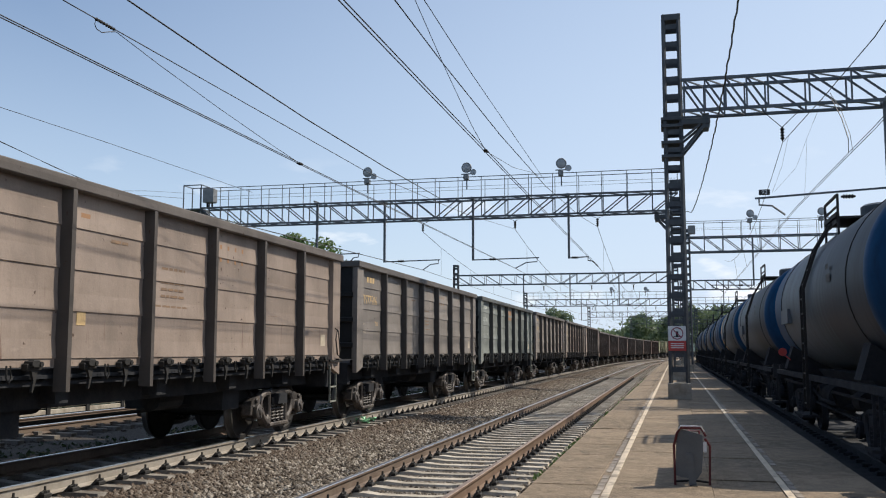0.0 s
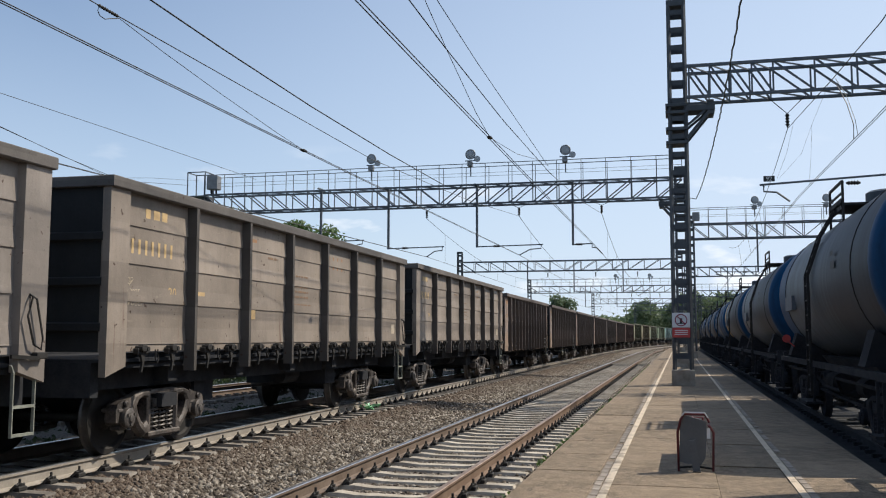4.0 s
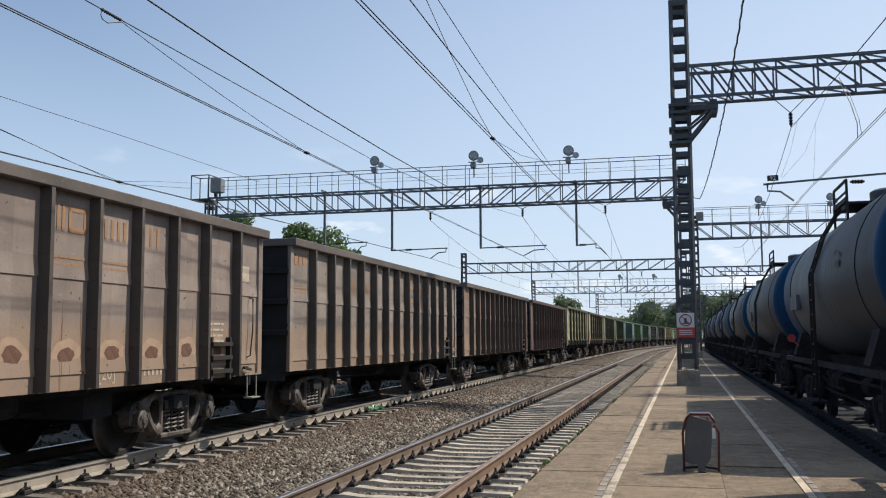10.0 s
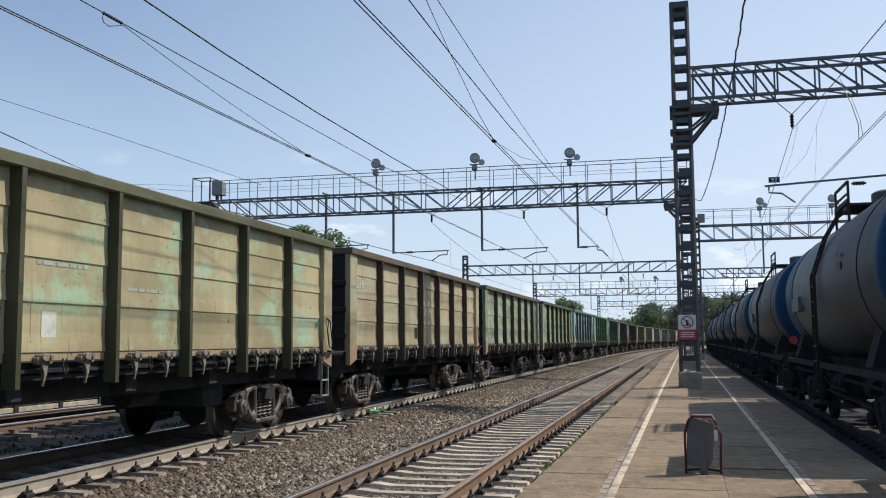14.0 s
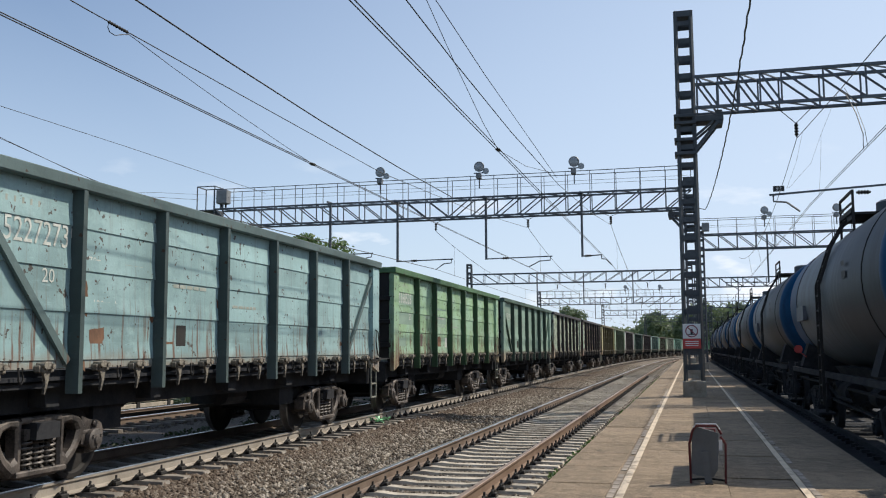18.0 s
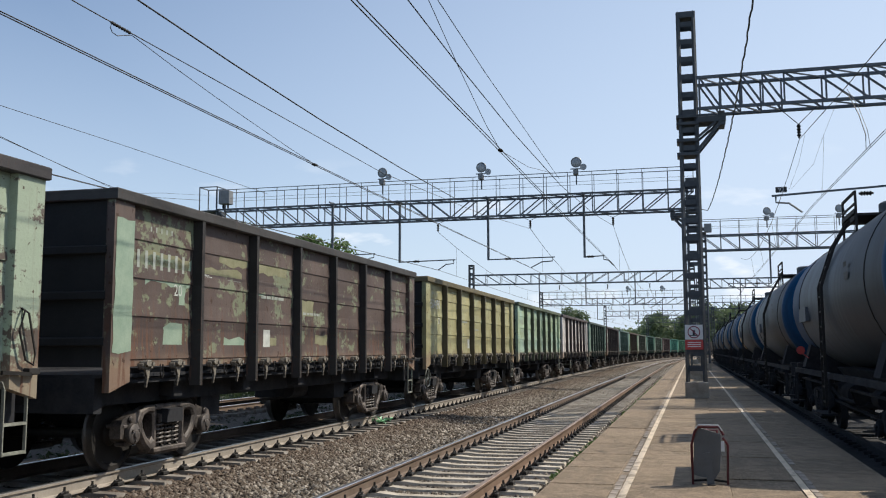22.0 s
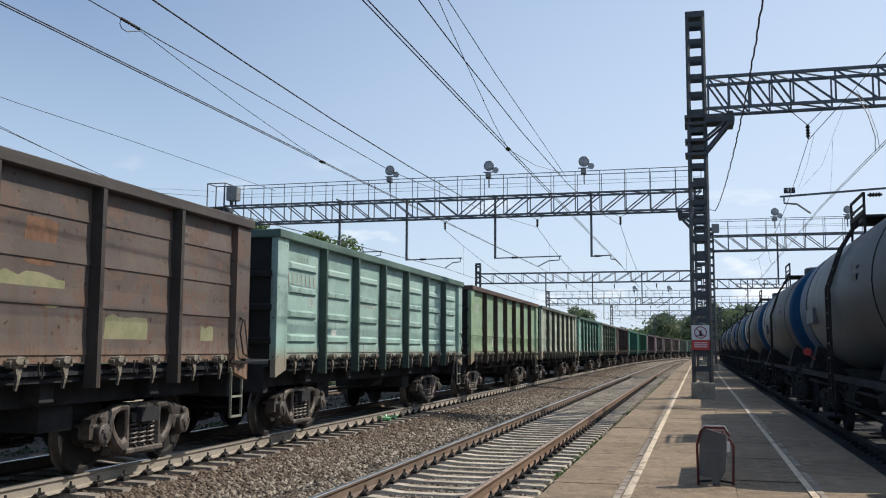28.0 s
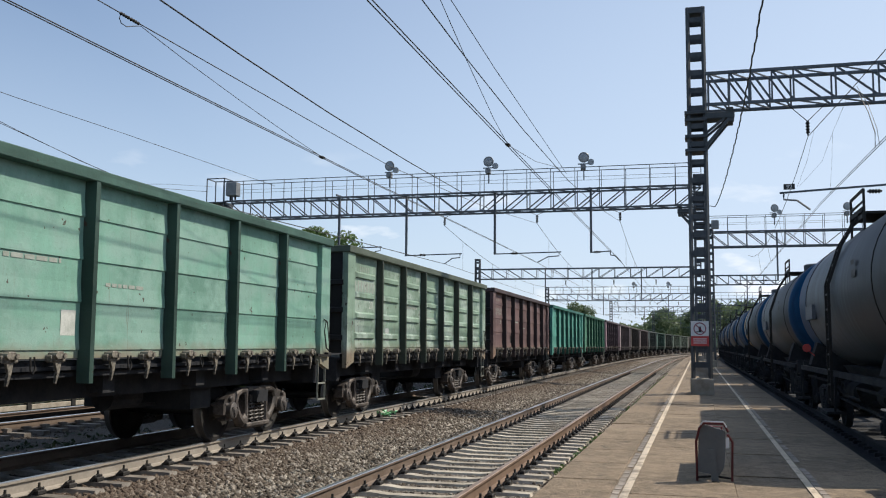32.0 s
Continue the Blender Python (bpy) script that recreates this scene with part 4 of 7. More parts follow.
def wagon(kind, paint, trim, post_shade_paint, label, seed=0, diagonals=False, extras=()):
    """An open goods wagon, origin on the rail plane at its middle, its camera side towards +x."""
    sh = shell_meshes(kind)
    c = common()
    deep = kind == "deep"
    wg = thing("open_goods_wagon", label, "railway wagon", "wagons of the moving goods train")
    wall = sh["wall"].mesh("side_wall", paint)
    part("side_wall", wall, wg)
    part("side_wall", wall, wg, at=pose(0, 0, 0, rz=180))
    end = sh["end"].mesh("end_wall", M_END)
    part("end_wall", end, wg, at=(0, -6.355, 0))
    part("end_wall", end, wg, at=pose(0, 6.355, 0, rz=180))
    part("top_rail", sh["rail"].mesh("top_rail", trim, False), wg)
    post = sh["post"].mesh("side_post", post_shade_paint)
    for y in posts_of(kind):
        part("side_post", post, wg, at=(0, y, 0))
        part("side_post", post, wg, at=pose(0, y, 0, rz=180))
    corner = sh["corner"].mesh("corner_post", paint)
    part("corner_post", corner, wg, at=(0, -6.40, 0))
    part("corner_post", corner, wg, at=pose(0, 6.40, 0, rz=180))
    mc = corner.copy()
    mc.transform(Matrix.Diagonal((1, -1, 1, 1)))
    mc.flip_normals()
    part("corner_post", mc, wg, at=(0, 6.40, 0))
    part("corner_post", mc, wg, at=pose(0, -6.40, 0, rz=180))
    if diagonals:
        for sd in (-1, 1):
            s = Shape().bar((1.475, sd * 6.2, 3.33), (1.475, sd * 4.45, 1.42), 0.09, 0.05, up=(1, 0, 0))
            part("diagonal_brace", s.mesh("diagonal_brace", trim), wg)
    if kind == "bulged":
        bul = sh["bulges"].mesh("pressed_ribs", paint)
        for y in [-5.18] + [-3.47 + 1.735 * i for i in range(5)] + [5.18]:
            part("pressed_ribs", bul, wg, at=(0, y, 0))
    part("underframe", sh["under"], wg)
    part("brake_cylinder", sh["cylinder"], wg)
    part("air_reservoir", sh["reservoir"], wg)
    part("brake_rod", sh["rod"], wg)
    for y in (-6.28, 6.28):
        part("end_sill", sh["sill"], wg, at=(0, y, 0))
    if seed in BRAKE_WHEELS:
        hw = Shape().tube([(0, 0.235 * math.cos(a), 0.235 * math.sin(a)) for a in (2 * math.pi * i / 20 for i in range(21))], 0.016, 5)
        for a in (1.25, 3.75, 5.55):
            hw.bar((0, 0, 0), (0, 0.23 * math.cos(a), 0.23 * math.sin(a)), 0.028, 0.018)
        hw.bar((0, 0, 0), (-0.5, 0, 0), 0.05)
        part("handbrake_wheel", hw.mesh("handbrake_wheel", M_LADDER), wg, "spoked steel brake wheel", BRAKE_WHEELS[seed])
    if not deep:
        for k in range(7):
            y = -5.205 + 1.735 * k
            for o in (-0.38, 0.36):
                part("hatch_lock", c["painted_lock" if seed > 13 else "lock"], wg, at=(1.455, y + o, 1.36))
            part("lashing_loop", c["loop"], wg, at=(1.455, y, 1.34))
        tagged(part("hatch_locks", sh["far_locks"], wg), kind="stuff")
    for sd in (-1, 1):
        part("coupler", c["coupler"], wg, at=pose(0, sd * 6.37, 0, rz=0 if sd > 0 else 180))
    if deep:
        part("hung_step", c["hung"], wg, "thin hanging step", (1.45, 6.08, 0))
        hand = Shape().tube([(1.44, 5.98, 2.20), (1.50, 5.99, 2.18), (1.50, 6.0, 1.7), (1.50, 5.92, 1.28), (1.44, 5.92, 1.26)], 0.012, 5)
        hook = Shape().bar((1.44, 5.8, 1.10), (1.52, 5.8, 1.10), 0.03).bar((1.50, 5.7, 1.10), (1.50, 5.95, 1.06), 0.035)
    else:
        part("step_ladder", c["ladder"], wg, at=(1.49, 6.12, 0))
        hand = Shape().tube([(1.52, 6.12, 1.98), (1.58, 6.10, 1.95), (1.58, 6.03, 1.75), (1.58, 6.14, 1.45), (1.58, 6.26, 1.40), (1.58, 6.28, 1.52), (1.58, 6.16, 1.93), (1.52, 6.12, 1.98)], 0.012, 5)
        hook = Shape().bar((1.50, 5.9, 1.33), (1.60, 6.2, 1.31), 0.04).block(1.50, 1.60, 6.18, 6.34, 1.30, 1.37, 0.01)
    part("corner_hook", hook.mesh("corner_hook", M_UNDER), wg)
    part("grab_handle", hand.mesh("grab_handle", M_UNDER), wg)
    for name, me, y, z in extras:
        part(name, me, wg, at=({"repaint_patch": 1.437, "corner_repaint": 1.530, "emblem": 1.449, "figure_bar": 1.449 if seed == 13 else 1.441, "poster": 1.445, "placard": 1.440, "scorch_mark": 1.440, "singed_ring": 1.4375}.get(name, 1.441), y if deep else y * 1.045, z - 0.10))
    add_bogies(wg, 4.36 if deep else 4.325)
    return wg


GREY = (0.105, 0.098, 0.090)
BROWN = (0.125, 0.098, 0.080)
TAN = (0.29, 0.205, 0.145)
# kind, paint colour, patch colour, patch amount, rust amount, trim colour, diagonals, label
TRAIN = [
    ("ribbed", BROWN, None, 0, 0.1, (0.10, 0.085, 0.075), False, "brown-grey open goods wagon with ribbed steel sides"),
    ("ribbed", BROWN, None, 0, 0.1, (0.10, 0.085, 0.075), False, "brown-grey open goods wagon with ribbed steel sides and orange stencils"),
    ("ribbed", (0.10, 0.088, 0.078), None, 0, 0.1, (0.085, 0.075, 0.068), False, "dark brown-grey open goods wagon with orange stencils"),
    ("ribbed", (0.098, 0.105, 0.095), None, 0, 0.05, (0.075, 0.078, 0.072), False, "dark grey-green open goods wagon with white stencils and a red poster"),
    ("ribbed", (0.115, 0.10, 0.088), None, 0, 0.08, (0.09, 0.08, 0.072), False, "dark brown-grey open goods wagon with orange stencils"),
    ("ribbed", (0.12, 0.10, 0.082), None, 0, 0.1, (0.09, 0.08, 0.072), False, "dusty brown open goods wagon with ribbed steel sides"),
    ("ribbed", (0.125, 0.105, 0.088), None, 0, 0.1, (0.10, 0.085, 0.072), False, "dusty brown open goods wagon with worn steel sides"),
    ("deep", (0.135, 0.105, 0.088), None, 0, 0.1, (0.10, 0.08, 0.068), False, "brown deep-sided open goods wagon with orange lettering"),
    ("deep", (0.125, 0.10, 0.085), None, 0, 0.12, (0.10, 0.08, 0.068), False, "brown deep-sided open goods wagon with a scorched lower edge"),
    ("deep", (0.12, 0.095, 0.082), None, 0, 0.12, (0.095, 0.078, 0.068), False, "brown deep-sided open goods wagon with faded lettering"),
    ("deep", (0.125, 0.10, 0.085), None, 0, 0.12, (0.095, 0.078, 0.068), False, "brown deep-sided open goods wagon with scorched oval marks"),
    ("deep", (0.125, 0.105, 0.09), None, 0, 0.1, (0.095, 0.08, 0.07), False, "grey-brown deep-sided open goods wagon"),
    ("deep", (0.125, 0.095, 0.078), None, 0, 0.1, (0.09, 0.072, 0.062), False, "brown deep-sided open goods wagon with orange lettering"),
    ("deep", (0.120, 0.084, 0.067), None, 0, 0.1, (0.085, 0.058, 0.047), False, "red-brown deep-sided wagon with blue-grey patches and two posters"),
    ("ribbed", (0.41, 0.36, 0.20), (0.35, 0.52, 0.34), 0.32, 0.2, (0.13, 0.135, 0.075), False, "olive open goods wagon with mint green patches"),
    ("ribbed", (0.43, 0.36, 0.22), (0.40, 0.42, 0.27), 0.3, 0.2, (0.13, 0.10, 0.065), False, "faded tan open goods wagon"),
    ("ribbed", (0.27, 0.28, 0.16), (0.33, 0.44, 0.33), 0.5, 0.15, (0.13, 0.12, 0.075), False, "faded olive-green open goods wagon with pale patches"),
    ("ribbed", (0.31, 0.35, 0.19), (0.26, 0.36, 0.25), 0.5, 0.15, (0.09, 0.10, 0.06), False, "olive-green open goods wagon with darker repainted patches"),
    ("ribbed", (0.29, 0.47, 0.48), (0.33, 0.51, 0.52), 0.3, 0.55, (0.12, 0.18, 0.18), True, "light blue open goods wagon streaked with rust"),
    ("ribbed", (0.29, 0.49, 0.27), (0.32, 0.52, 0.36), 0.5, 0.75, (0.09, 0.20, 0.09), False, "bright green open goods wagon streaked with rust"),
    ("plain", (0.25, 0.385, 0.30), (0.28, 0.42, 0.34), 0.4, 0.12, (0.09, 0.15, 0.11), True, "green open goods wagon with diagonal corner braces"),
    ("ribbed", (0.125, 0.100, 0.082), (0.37, 0.46, 0.34), 0.72, 0.45, (0.065, 0.060, 0.062), False, "dark rusty open goods wagon with flaking pale green paint"),
    ("ribbed", (0.115, 0.082, 0.070), (0.22, 0.25, 0.155), 0.30, 0.6, (0.062, 0.058, 0.055), False, "rusty brown open goods wagon with remains of green paint"),
    ("ribbed", (0.40, 0.37, 0.17), (0.42, 0.42, 0.22), 0.4, 0.35, (0.20, 0.17, 0.09), False, "faded yellow open goods wagon"),
    ("ribbed", (0.38, 0.50, 0.30), (0.38, 0.56, 0.44), 0.55, 0.55, (0.15, 0.18, 0.11), False, "light green open goods wagon with rust spots"),
    ("plain", (0.66, 0.63, 0.60), (0.55, 0.51, 0.47), 0.4, 0.2, (0.10, 0.08, 0.078), False, "whitish grey open goods wagon with a rusty rail"),
    ("ribbed", (0.16, 0.26, 0.20), (0.20, 0.31, 0.25), 0.4, 0.1, (0.08, 0.12, 0.10), False, "grey-green open goods wagon"),
    ("ribbed", (0.130, 0.103, 0.090), (0.15, 0.095, 0.074), 0.4, 0.5, (0.085, 0.075, 0.07), False, "brown rusted open goods wagon with pale green patches"),
    ("bulged", (0.30, 0.48, 0.43), (0.36, 0.53, 0.49), 0.4, 0.15, (0.12, 0.20, 0.17), False, "mint green open goods wagon with pressed side ribs"),
    ("plain", (0.27, 0.39, 0.22), (0.28, 0.43, 0.29), 0.5, 0.2, (0.12, 0.075, 0.06), False, "light olive-green open goods wagon with a rusty brown rail"),
    ("ribbed", (0.46, 0.52, 0.40), (0.50, 0.55, 0.44), 0.4, 0.12, (0.13, 0.15, 0.115), False, "pale sage green open goods wagon"),
    ("ribbed", (0.19, 0.42, 0.32), (0.26, 0.46, 0.38), 0.45, 0.1, (0.06, 0.14, 0.11), False, "teal green open goods wagon"),
    ("bulged", (0.215, 0.335, 0.245), (0.42, 0.54, 0.46), 0.34, 0.3, (0.11, 0.14, 0.10), False, "sage green open goods wagon with pressed side ribs"),
    ("ribbed", (0.15, 0.085, 0.08), (0.20, 0.12, 0.11), 0.4, 0.1, (0.075, 0.05, 0.05), False, "maroon-brown open goods wagon"),
    ("ribbed", (0.09, 0.39, 0.31), None, 0, 0.05, (0.03, 0.19, 0.145), False, "bright turquoise open goods wagon"),
    ("ribbed", (0.06, 0.23, 0.14), None, 0, 0.05, (0.03, 0.15, 0.09), False, "bright green open goods wagon"),
    ("ribbed", (0.25, 0.17, 0.20), None, 0, 0.1, (0.10, 0.075, 0.085), False, "purple-grey open goods wagon"),
    ("plain", (0.42, 0.35, 0.35), None, 0, 0.15, (0.15, 0.12, 0.12), False, "pinkish grey open goods wagon"),
]
MORE = [((0.10, 0.13, 0.10), "dark green"), ((0.13, 0.18, 0.13), "green"), ((0.20, 0.25, 0.19), "pale green"), ((0.16, 0.14, 0.12), "grey-brown"),
        ((0.22, 0.17, 0.16), "dusty pink"), ((0.16, 0.20, 0.18), "grey-green"), ((0.10, 0.20, 0.15), "green")]
M_ORANGE = surface("orange_stencil", (0.33, 0.175, 0.085), (0.23, 0.14, 0.085), 6, 50, 0.8, spread=(0.45, 0.75))
M_AMBER = surface("amber_stencil", (0.58, 0.41, 0.20), (0.40, 0.27, 0.14), 6, 50, 0.8, spread=(0.45, 0.75))
M_CREAM = surface("cream_stencil", (0.52, 0.44, 0.33), (0.28, 0.24, 0.19), 6, 50, 0.8, spread=(0.5, 0.8))
M_WHITE = surface("white_stencil", (0.58, 0.60, 0.56), (0.34, 0.37, 0.33), 6, 50, 0.8, spread=(0.4, 0.7))
M_FAINT = surface("faint_stencil", (0.36, 0.39, 0.35), (0.24, 0.27, 0.23), 6, 50, 0.8)
M_FAINT_DARK = surface("faint_orange_stencil", (0.26, 0.16, 0.09), (0.17, 0.115, 0.08), 6, 50, 0.8)
M_RED = surface("red_print", (0.42, 0.06, 0.045), (0.36, 0.07, 0.055), 6, 50, 0.7)
M_CARD = surface("white_placard", (0.62, 0.60, 0.58), (0.72, 0.70, 0.68), 6, 50, 0.6)
M_SCORCH = surface("scorched_paint", (0.085, 0.04, 0.028), (0.16, 0.085, 0.055), 9, 50, 0.9)
M_SINGE = surface("singed_pale_paint", (0.42, 0.29, 0.20), (0.30, 0.205, 0.145), 5, 50, 0.9)
M_TEAL = surface("dark_teal_repaint", (0.085, 0.15, 0.125), (0.13, 0.20, 0.165), 2, 40, 0.7)
M_PALE = surface("pale_green_repaint", (0.185, 0.275, 0.205), (0.29, 0.37, 0.285), 4, 40, 0.75)
M_GREYTEAL = surface("grey_teal_repaint", (0.17, 0.25, 0.205), (0.23, 0.33, 0.26), 2.5, 40, 0.7)
M_MAROON = surface("bare_maroon_primer", (0.085, 0.058, 0.055), (0.13, 0.085, 0.075), 4, 40, 0.85)
M_RUSTRED = surface("streaked_rust", (0.085, 0.045, 0.028), (0.20, 0.105, 0.06), 7, 50, 0.9)
M_LIME = surface("yellow_green_repaint", (0.16, 0.165, 0.085), (0.245, 0.235, 0.145), 5, 40, 0.8)
M_BLUEGREY = surface("blue_grey_paint", (0.075, 0.095, 0.125), (0.12, 0.145, 0.175), 2, 50, 0.65)


NUMBERS = {15: "6216735", 29: "596240", 31: "59728840", 2: "63577506", 3: "61466942", 4: "63502843", 17: "      437", 18: "52272739", 19: "56160526", 20: "55972699", 21: "    4554", 23: "53504490", 25: "53735163", 27: "  504933"}


def ragged(w, h, mat, rng, rough=0.06):
    """A patch of other paint with a worn, uneven outline."""
    pts = []
    for (ay, az), (by, bz) in zip(((0, 0), (w, 0), (w, h), (0, h)), ((w, 0), (w, h), (0, h), (0, 0))):
        k = max(3, int(math.hypot(by - ay, bz - az) / 0.15))
        for i in range(k):
            pts.append((0, ay + (by - ay) * i / k + rng.uniform(-rough, rough) * 0.6, az + (bz - az) * i / k + rng.uniform(-rough, rough)))
    me = bpy.data.meshes.new("repaint_patch")
    me.from_pydata(pts, [], [tuple(range(len(pts)))])
    me.materials.append(mat)
    return me


def digits(y, z, h, n, gap=0.62):
    return [(y + i * h * gap, z, h * 0.24, h) for i in range(n)]


def lines(y, z, w, n, h, rng, step=1.7):
    """n lines of small writing, broken into word-long bars."""
    out = []
    for k in range(n):
        x = y
        while x < y + w:
            l = rng.uniform(0.06, 0.22)
            out.append((x, z - k * h * step, min(l, y + w - x), h * 0.62))
            x += l + 0.03
    return out


def stencils(n, kind, rng):
    """The writing on one wagon's camera side: (part name, mesh, y, z)."""
    out = []
    if kind == "deep":
        ink = M_ORANGE if n != 13 else M_WHITE
        ys = posts_of(kind)
        if n != 13:
            out.append(("lettering", bars_mesh([(0, 0, 0.14, 0.2), (0.19, 0, 0.14, 0.2), (0.38, 0, 0.14, 0.2)], ink), ys[0] - 0.75, 2.98))
            if n == 7:
                out.append(("wagon_number", text_mesh("6835", 0.36, M_CREAM), ys[2] + 0.12, 2.52))
                out.append(("wagon_number", text_mesh("9502", 0.36, M_CREAM), ys[3] + 0.08, 2.52))
            else:
                out.append(("small_print", bars_mesh(digits(0, 0, 0.24, 4), ink), ys[2] + 0.16, 2.62))
                out.append(("small_print", bars_mesh(digits(0, 0, 0.24, 4), ink), ys[3] + 0.16, 2.62))
            out.append(("lettering", text_mesh("20", 0.2, ink), ys[3] + 0.4, 2.30))
            out.append(("small_print", bars_mesh(lines(0, 0, 0.55, 3, 0.05, rng), ink), ys[0] - 0.75, 2.55))
            out.append(("small_print", bars_mesh(lines(0, 0, 0.6, 2, 0.05, rng), ink), ys[5] + 0.14, 2.55))
            # owner's mark and two words over three panels
            out.append(("lettering", bars_mesh([(0, 0, 0.05, 0.3), (0.09, 0, 0.05, 0.3), (0.18, 0, 0.05, 0.3), (0.30, 0, 0.34, 0.06), (0.30, 0.24, 0.34, 0.06), (0.30, 0, 0.06, 0.3), (0.58, 0, 0.06, 0.3)], ink), ys[7] + 0.15, 2.85))
            out += [("figure_bar", bars_mesh([bar_], ink), ys[8] + 0.12, 2.85) for bar_ in digits(0, 0, 0.24, 5, 0.55)]
            out += [("figure_bar", bars_mesh([bar_], ink), ys[9] + 0.2, 2.85) for bar_ in digits(0, 0, 0.24, 3, 0.7)]
            for k in (7, 8):
                out.append(("small_print", bars_mesh(lines(0, 0, 0.66, 4, 0.045, rng), ink), ys[k] + 0.15, 2.55))
            out.append(("small_print", bars_mesh(lines(0, 0, 0.6, 1, 0.06, rng), ink), ys[10] + 0.14, 2.30))
            out.append(("placard", bars_mesh([(0, 0, 0.24, 0.24)], M_ORANGE if n % 2 else M_CREAM), ys[12] + 0.30, 2.55))
            out.append(("small_print", bars_mesh(lines(0, 0, 0.45, 4, 0.05, rng), M_CREAM), ys[11] + 0.25, 1.85))
            out.append(("lettering", text_mesh("[20]", 0.22, M_CREAM), ys[8] + 0.2, 1.16))
            out.append(("small_print", bars_mesh(digits(0, 0, 0.16, 6), M_CREAM), ys[9] + 0.2, 1.18))
            if n in (8, 10):
                for y in ys[:-1]:
                    s = Shape()
                    k = 14
                    s.add([(0, 0.16 * math.cos(2 * math.pi * i / k) * rng.uniform(0.8, 1.1), 0.10 * math.sin(2 * math.pi * i / k) * rng.uniform(0.8, 1.15)) for i in range(k)], [tuple(range(k))])
                    me = bpy.data.meshes.new("scorch_mark")
                    me.from_pydata(s.v, [], s.f)
                    me.materials.append(M_SCORCH)
                    sg = bpy.data.meshes.new("singed_ring")
                    sg.from_pydata([(0, p[1] * 1.75, p[2] * 1.9) for p in s.v], [], s.f)
                    sg.materials.append(M_SINGE)
                    out.append(("singed_ring", sg, y + 0.48, 1.48))
                    out.append(("scorch_mark", me, y + 0.48, 1.48 + rng.uniform(-0.03, 0.03)))
        else:
            for k, z, h in ((4, 2.28, 0.86), (5, 2.28, 0.36), (6, 2.28, 0.34), (7, 2.26, 1.00), (8, 2.24, 0.92), (9, 2.24, 0.88), (2, 2.28, 0.36), (3, 2.28, 0.30)):
                out.append(("repaint_patch", bars_mesh([(0, 0, 0.74, h)], M_BLUEGREY), ys[k] + 0.075, z))
            for k, y, z, w, h in ((5, 0.16, 2.88, 0.40, 0.26), (6, 0.38, 2.92, 0.24, 0.12), (4, 0.12, 1.22, 0.50, 0.36), (5, 0.2, 1.22, 0.3, 0.26), (7, 0.1, 1.06, 0.66, 0.18), (12, 0.5, 1.5, 0.38, 0.9)):
                out.append(("repaint_patch", bars_mesh([(0, 0, w, h)], M_BLUEGREY), ys[k] + y, z))
            out.append(("lettering", text_mesh("ДР 1566", 0.17, M_WHITE, "LEFT", 0.78), ys[4] + 0.27, 2.86))
            out.append(("lettering", text_mesh("230423-27", 0.15, M_WHITE, "LEFT", 0.72), ys[4] + 0.24, 2.68))
            out.append(("lettering", text_mesh("ПРОБЕГ", 0.15, M_WHITE, "LEFT", 0.78), ys[4] + 0.25, 2.48))
            out.append(("lettering", text_mesh("24.4.2033", 0.13, M_ORANGE, "LEFT", 0.75), ys[4] + 0.24, 2.12))
            out.append(("lettering", text_mesh("КР", 0.12, M_ORANGE), ys[4] + 0.36, 2.26))
            out.append(("placard", bars_mesh([(0, 0.20, 0.28, 0.10), (0, 0.08, 0.12, 0.09), (0.16, 0.08, 0.12, 0.09), (0, -0.03, 0.28, 0.09)], M_WHITE), ys[4] + 0.2, 1.30))
            out.append(("poster", bars_mesh([(0, 0, 0.66, 0.44)], M_CARD), ys[10] + 0.10, 2.48))
            out.append(("poster", bars_mesh([(0, 0, 0.78, 0.44)], M_CARD), ys[11] + 0.09, 2.48))
            ring = [(0, 0.17 * math.cos(2 * math.pi * i / 20), 0.17 * math.sin(2 * math.pi * i / 20)) for i in range(20)]
            ri = [(0, p[1] * 0.78, p[2] * 0.78) for p in ring]
            me = bpy.data.meshes.new("emblem")
            me.from_pydata(ring + ri, [], [(i, (i + 1) % 20, 20 + (i + 1) % 20, 20 + i) for i in range(20)])
            me.materials.append(M_RED)
            out.append(("emblem", me, ys[10] + 0.43, 2.70))
            out.append(("emblem", bars_mesh([(-0.09, 0.02, 0.05, 0.07), (-0.02, -0.08, 0.04, 0.17), (0.05, -0.03, 0.06, 0.06)], M_RED), ys[10] + 0.43, 2.70))
            out += [("figure_bar", bars_mesh([bar_], M_RED), ys[11] + 0.14, 2.74) for bar_ in [(0.11 * i, 0, 0.075, 0.11) for i in range(6)] + [(0.08 + 0.14 * i, -0.17, 0.04, 0.05) for i in range(4)]]
            for k in (10, 11):
                out.append(("small_print", bars_mesh(lines(0, 0, 0.66, 3, 0.07, rng), M_WHITE), ys[k] + 0.12, 2.32))
            out.append(("small_print", bars_mesh([(0.075 * i, 0, 0.045, 0.19) for i in range(7)], M_WHITE), ys[10] + 0.10, 1.12))
        # the open step recess on the last panel but one
        s = Shape()
        for z in (1.25, 1.45, 1.65):
            s.box(0.0, 0.10, 0, 0.62, z - 0.03, z + 0.03)
        for y in (0.0, 0.58):
            s.box(0.0, 0.07, y, y + 0.05, 1.12, 1.75)
        out.append(("step_frame", s.mesh("step_frame", M_UNDER), ys[11] + 0.20, -0.08))
        return out
    dark = n <= 6
    ink = (M_WHITE if n == 3 else M_AMBER) if dark else M_WHITE
    first = -5.75
    big = 0.30 if not dark else 0.26
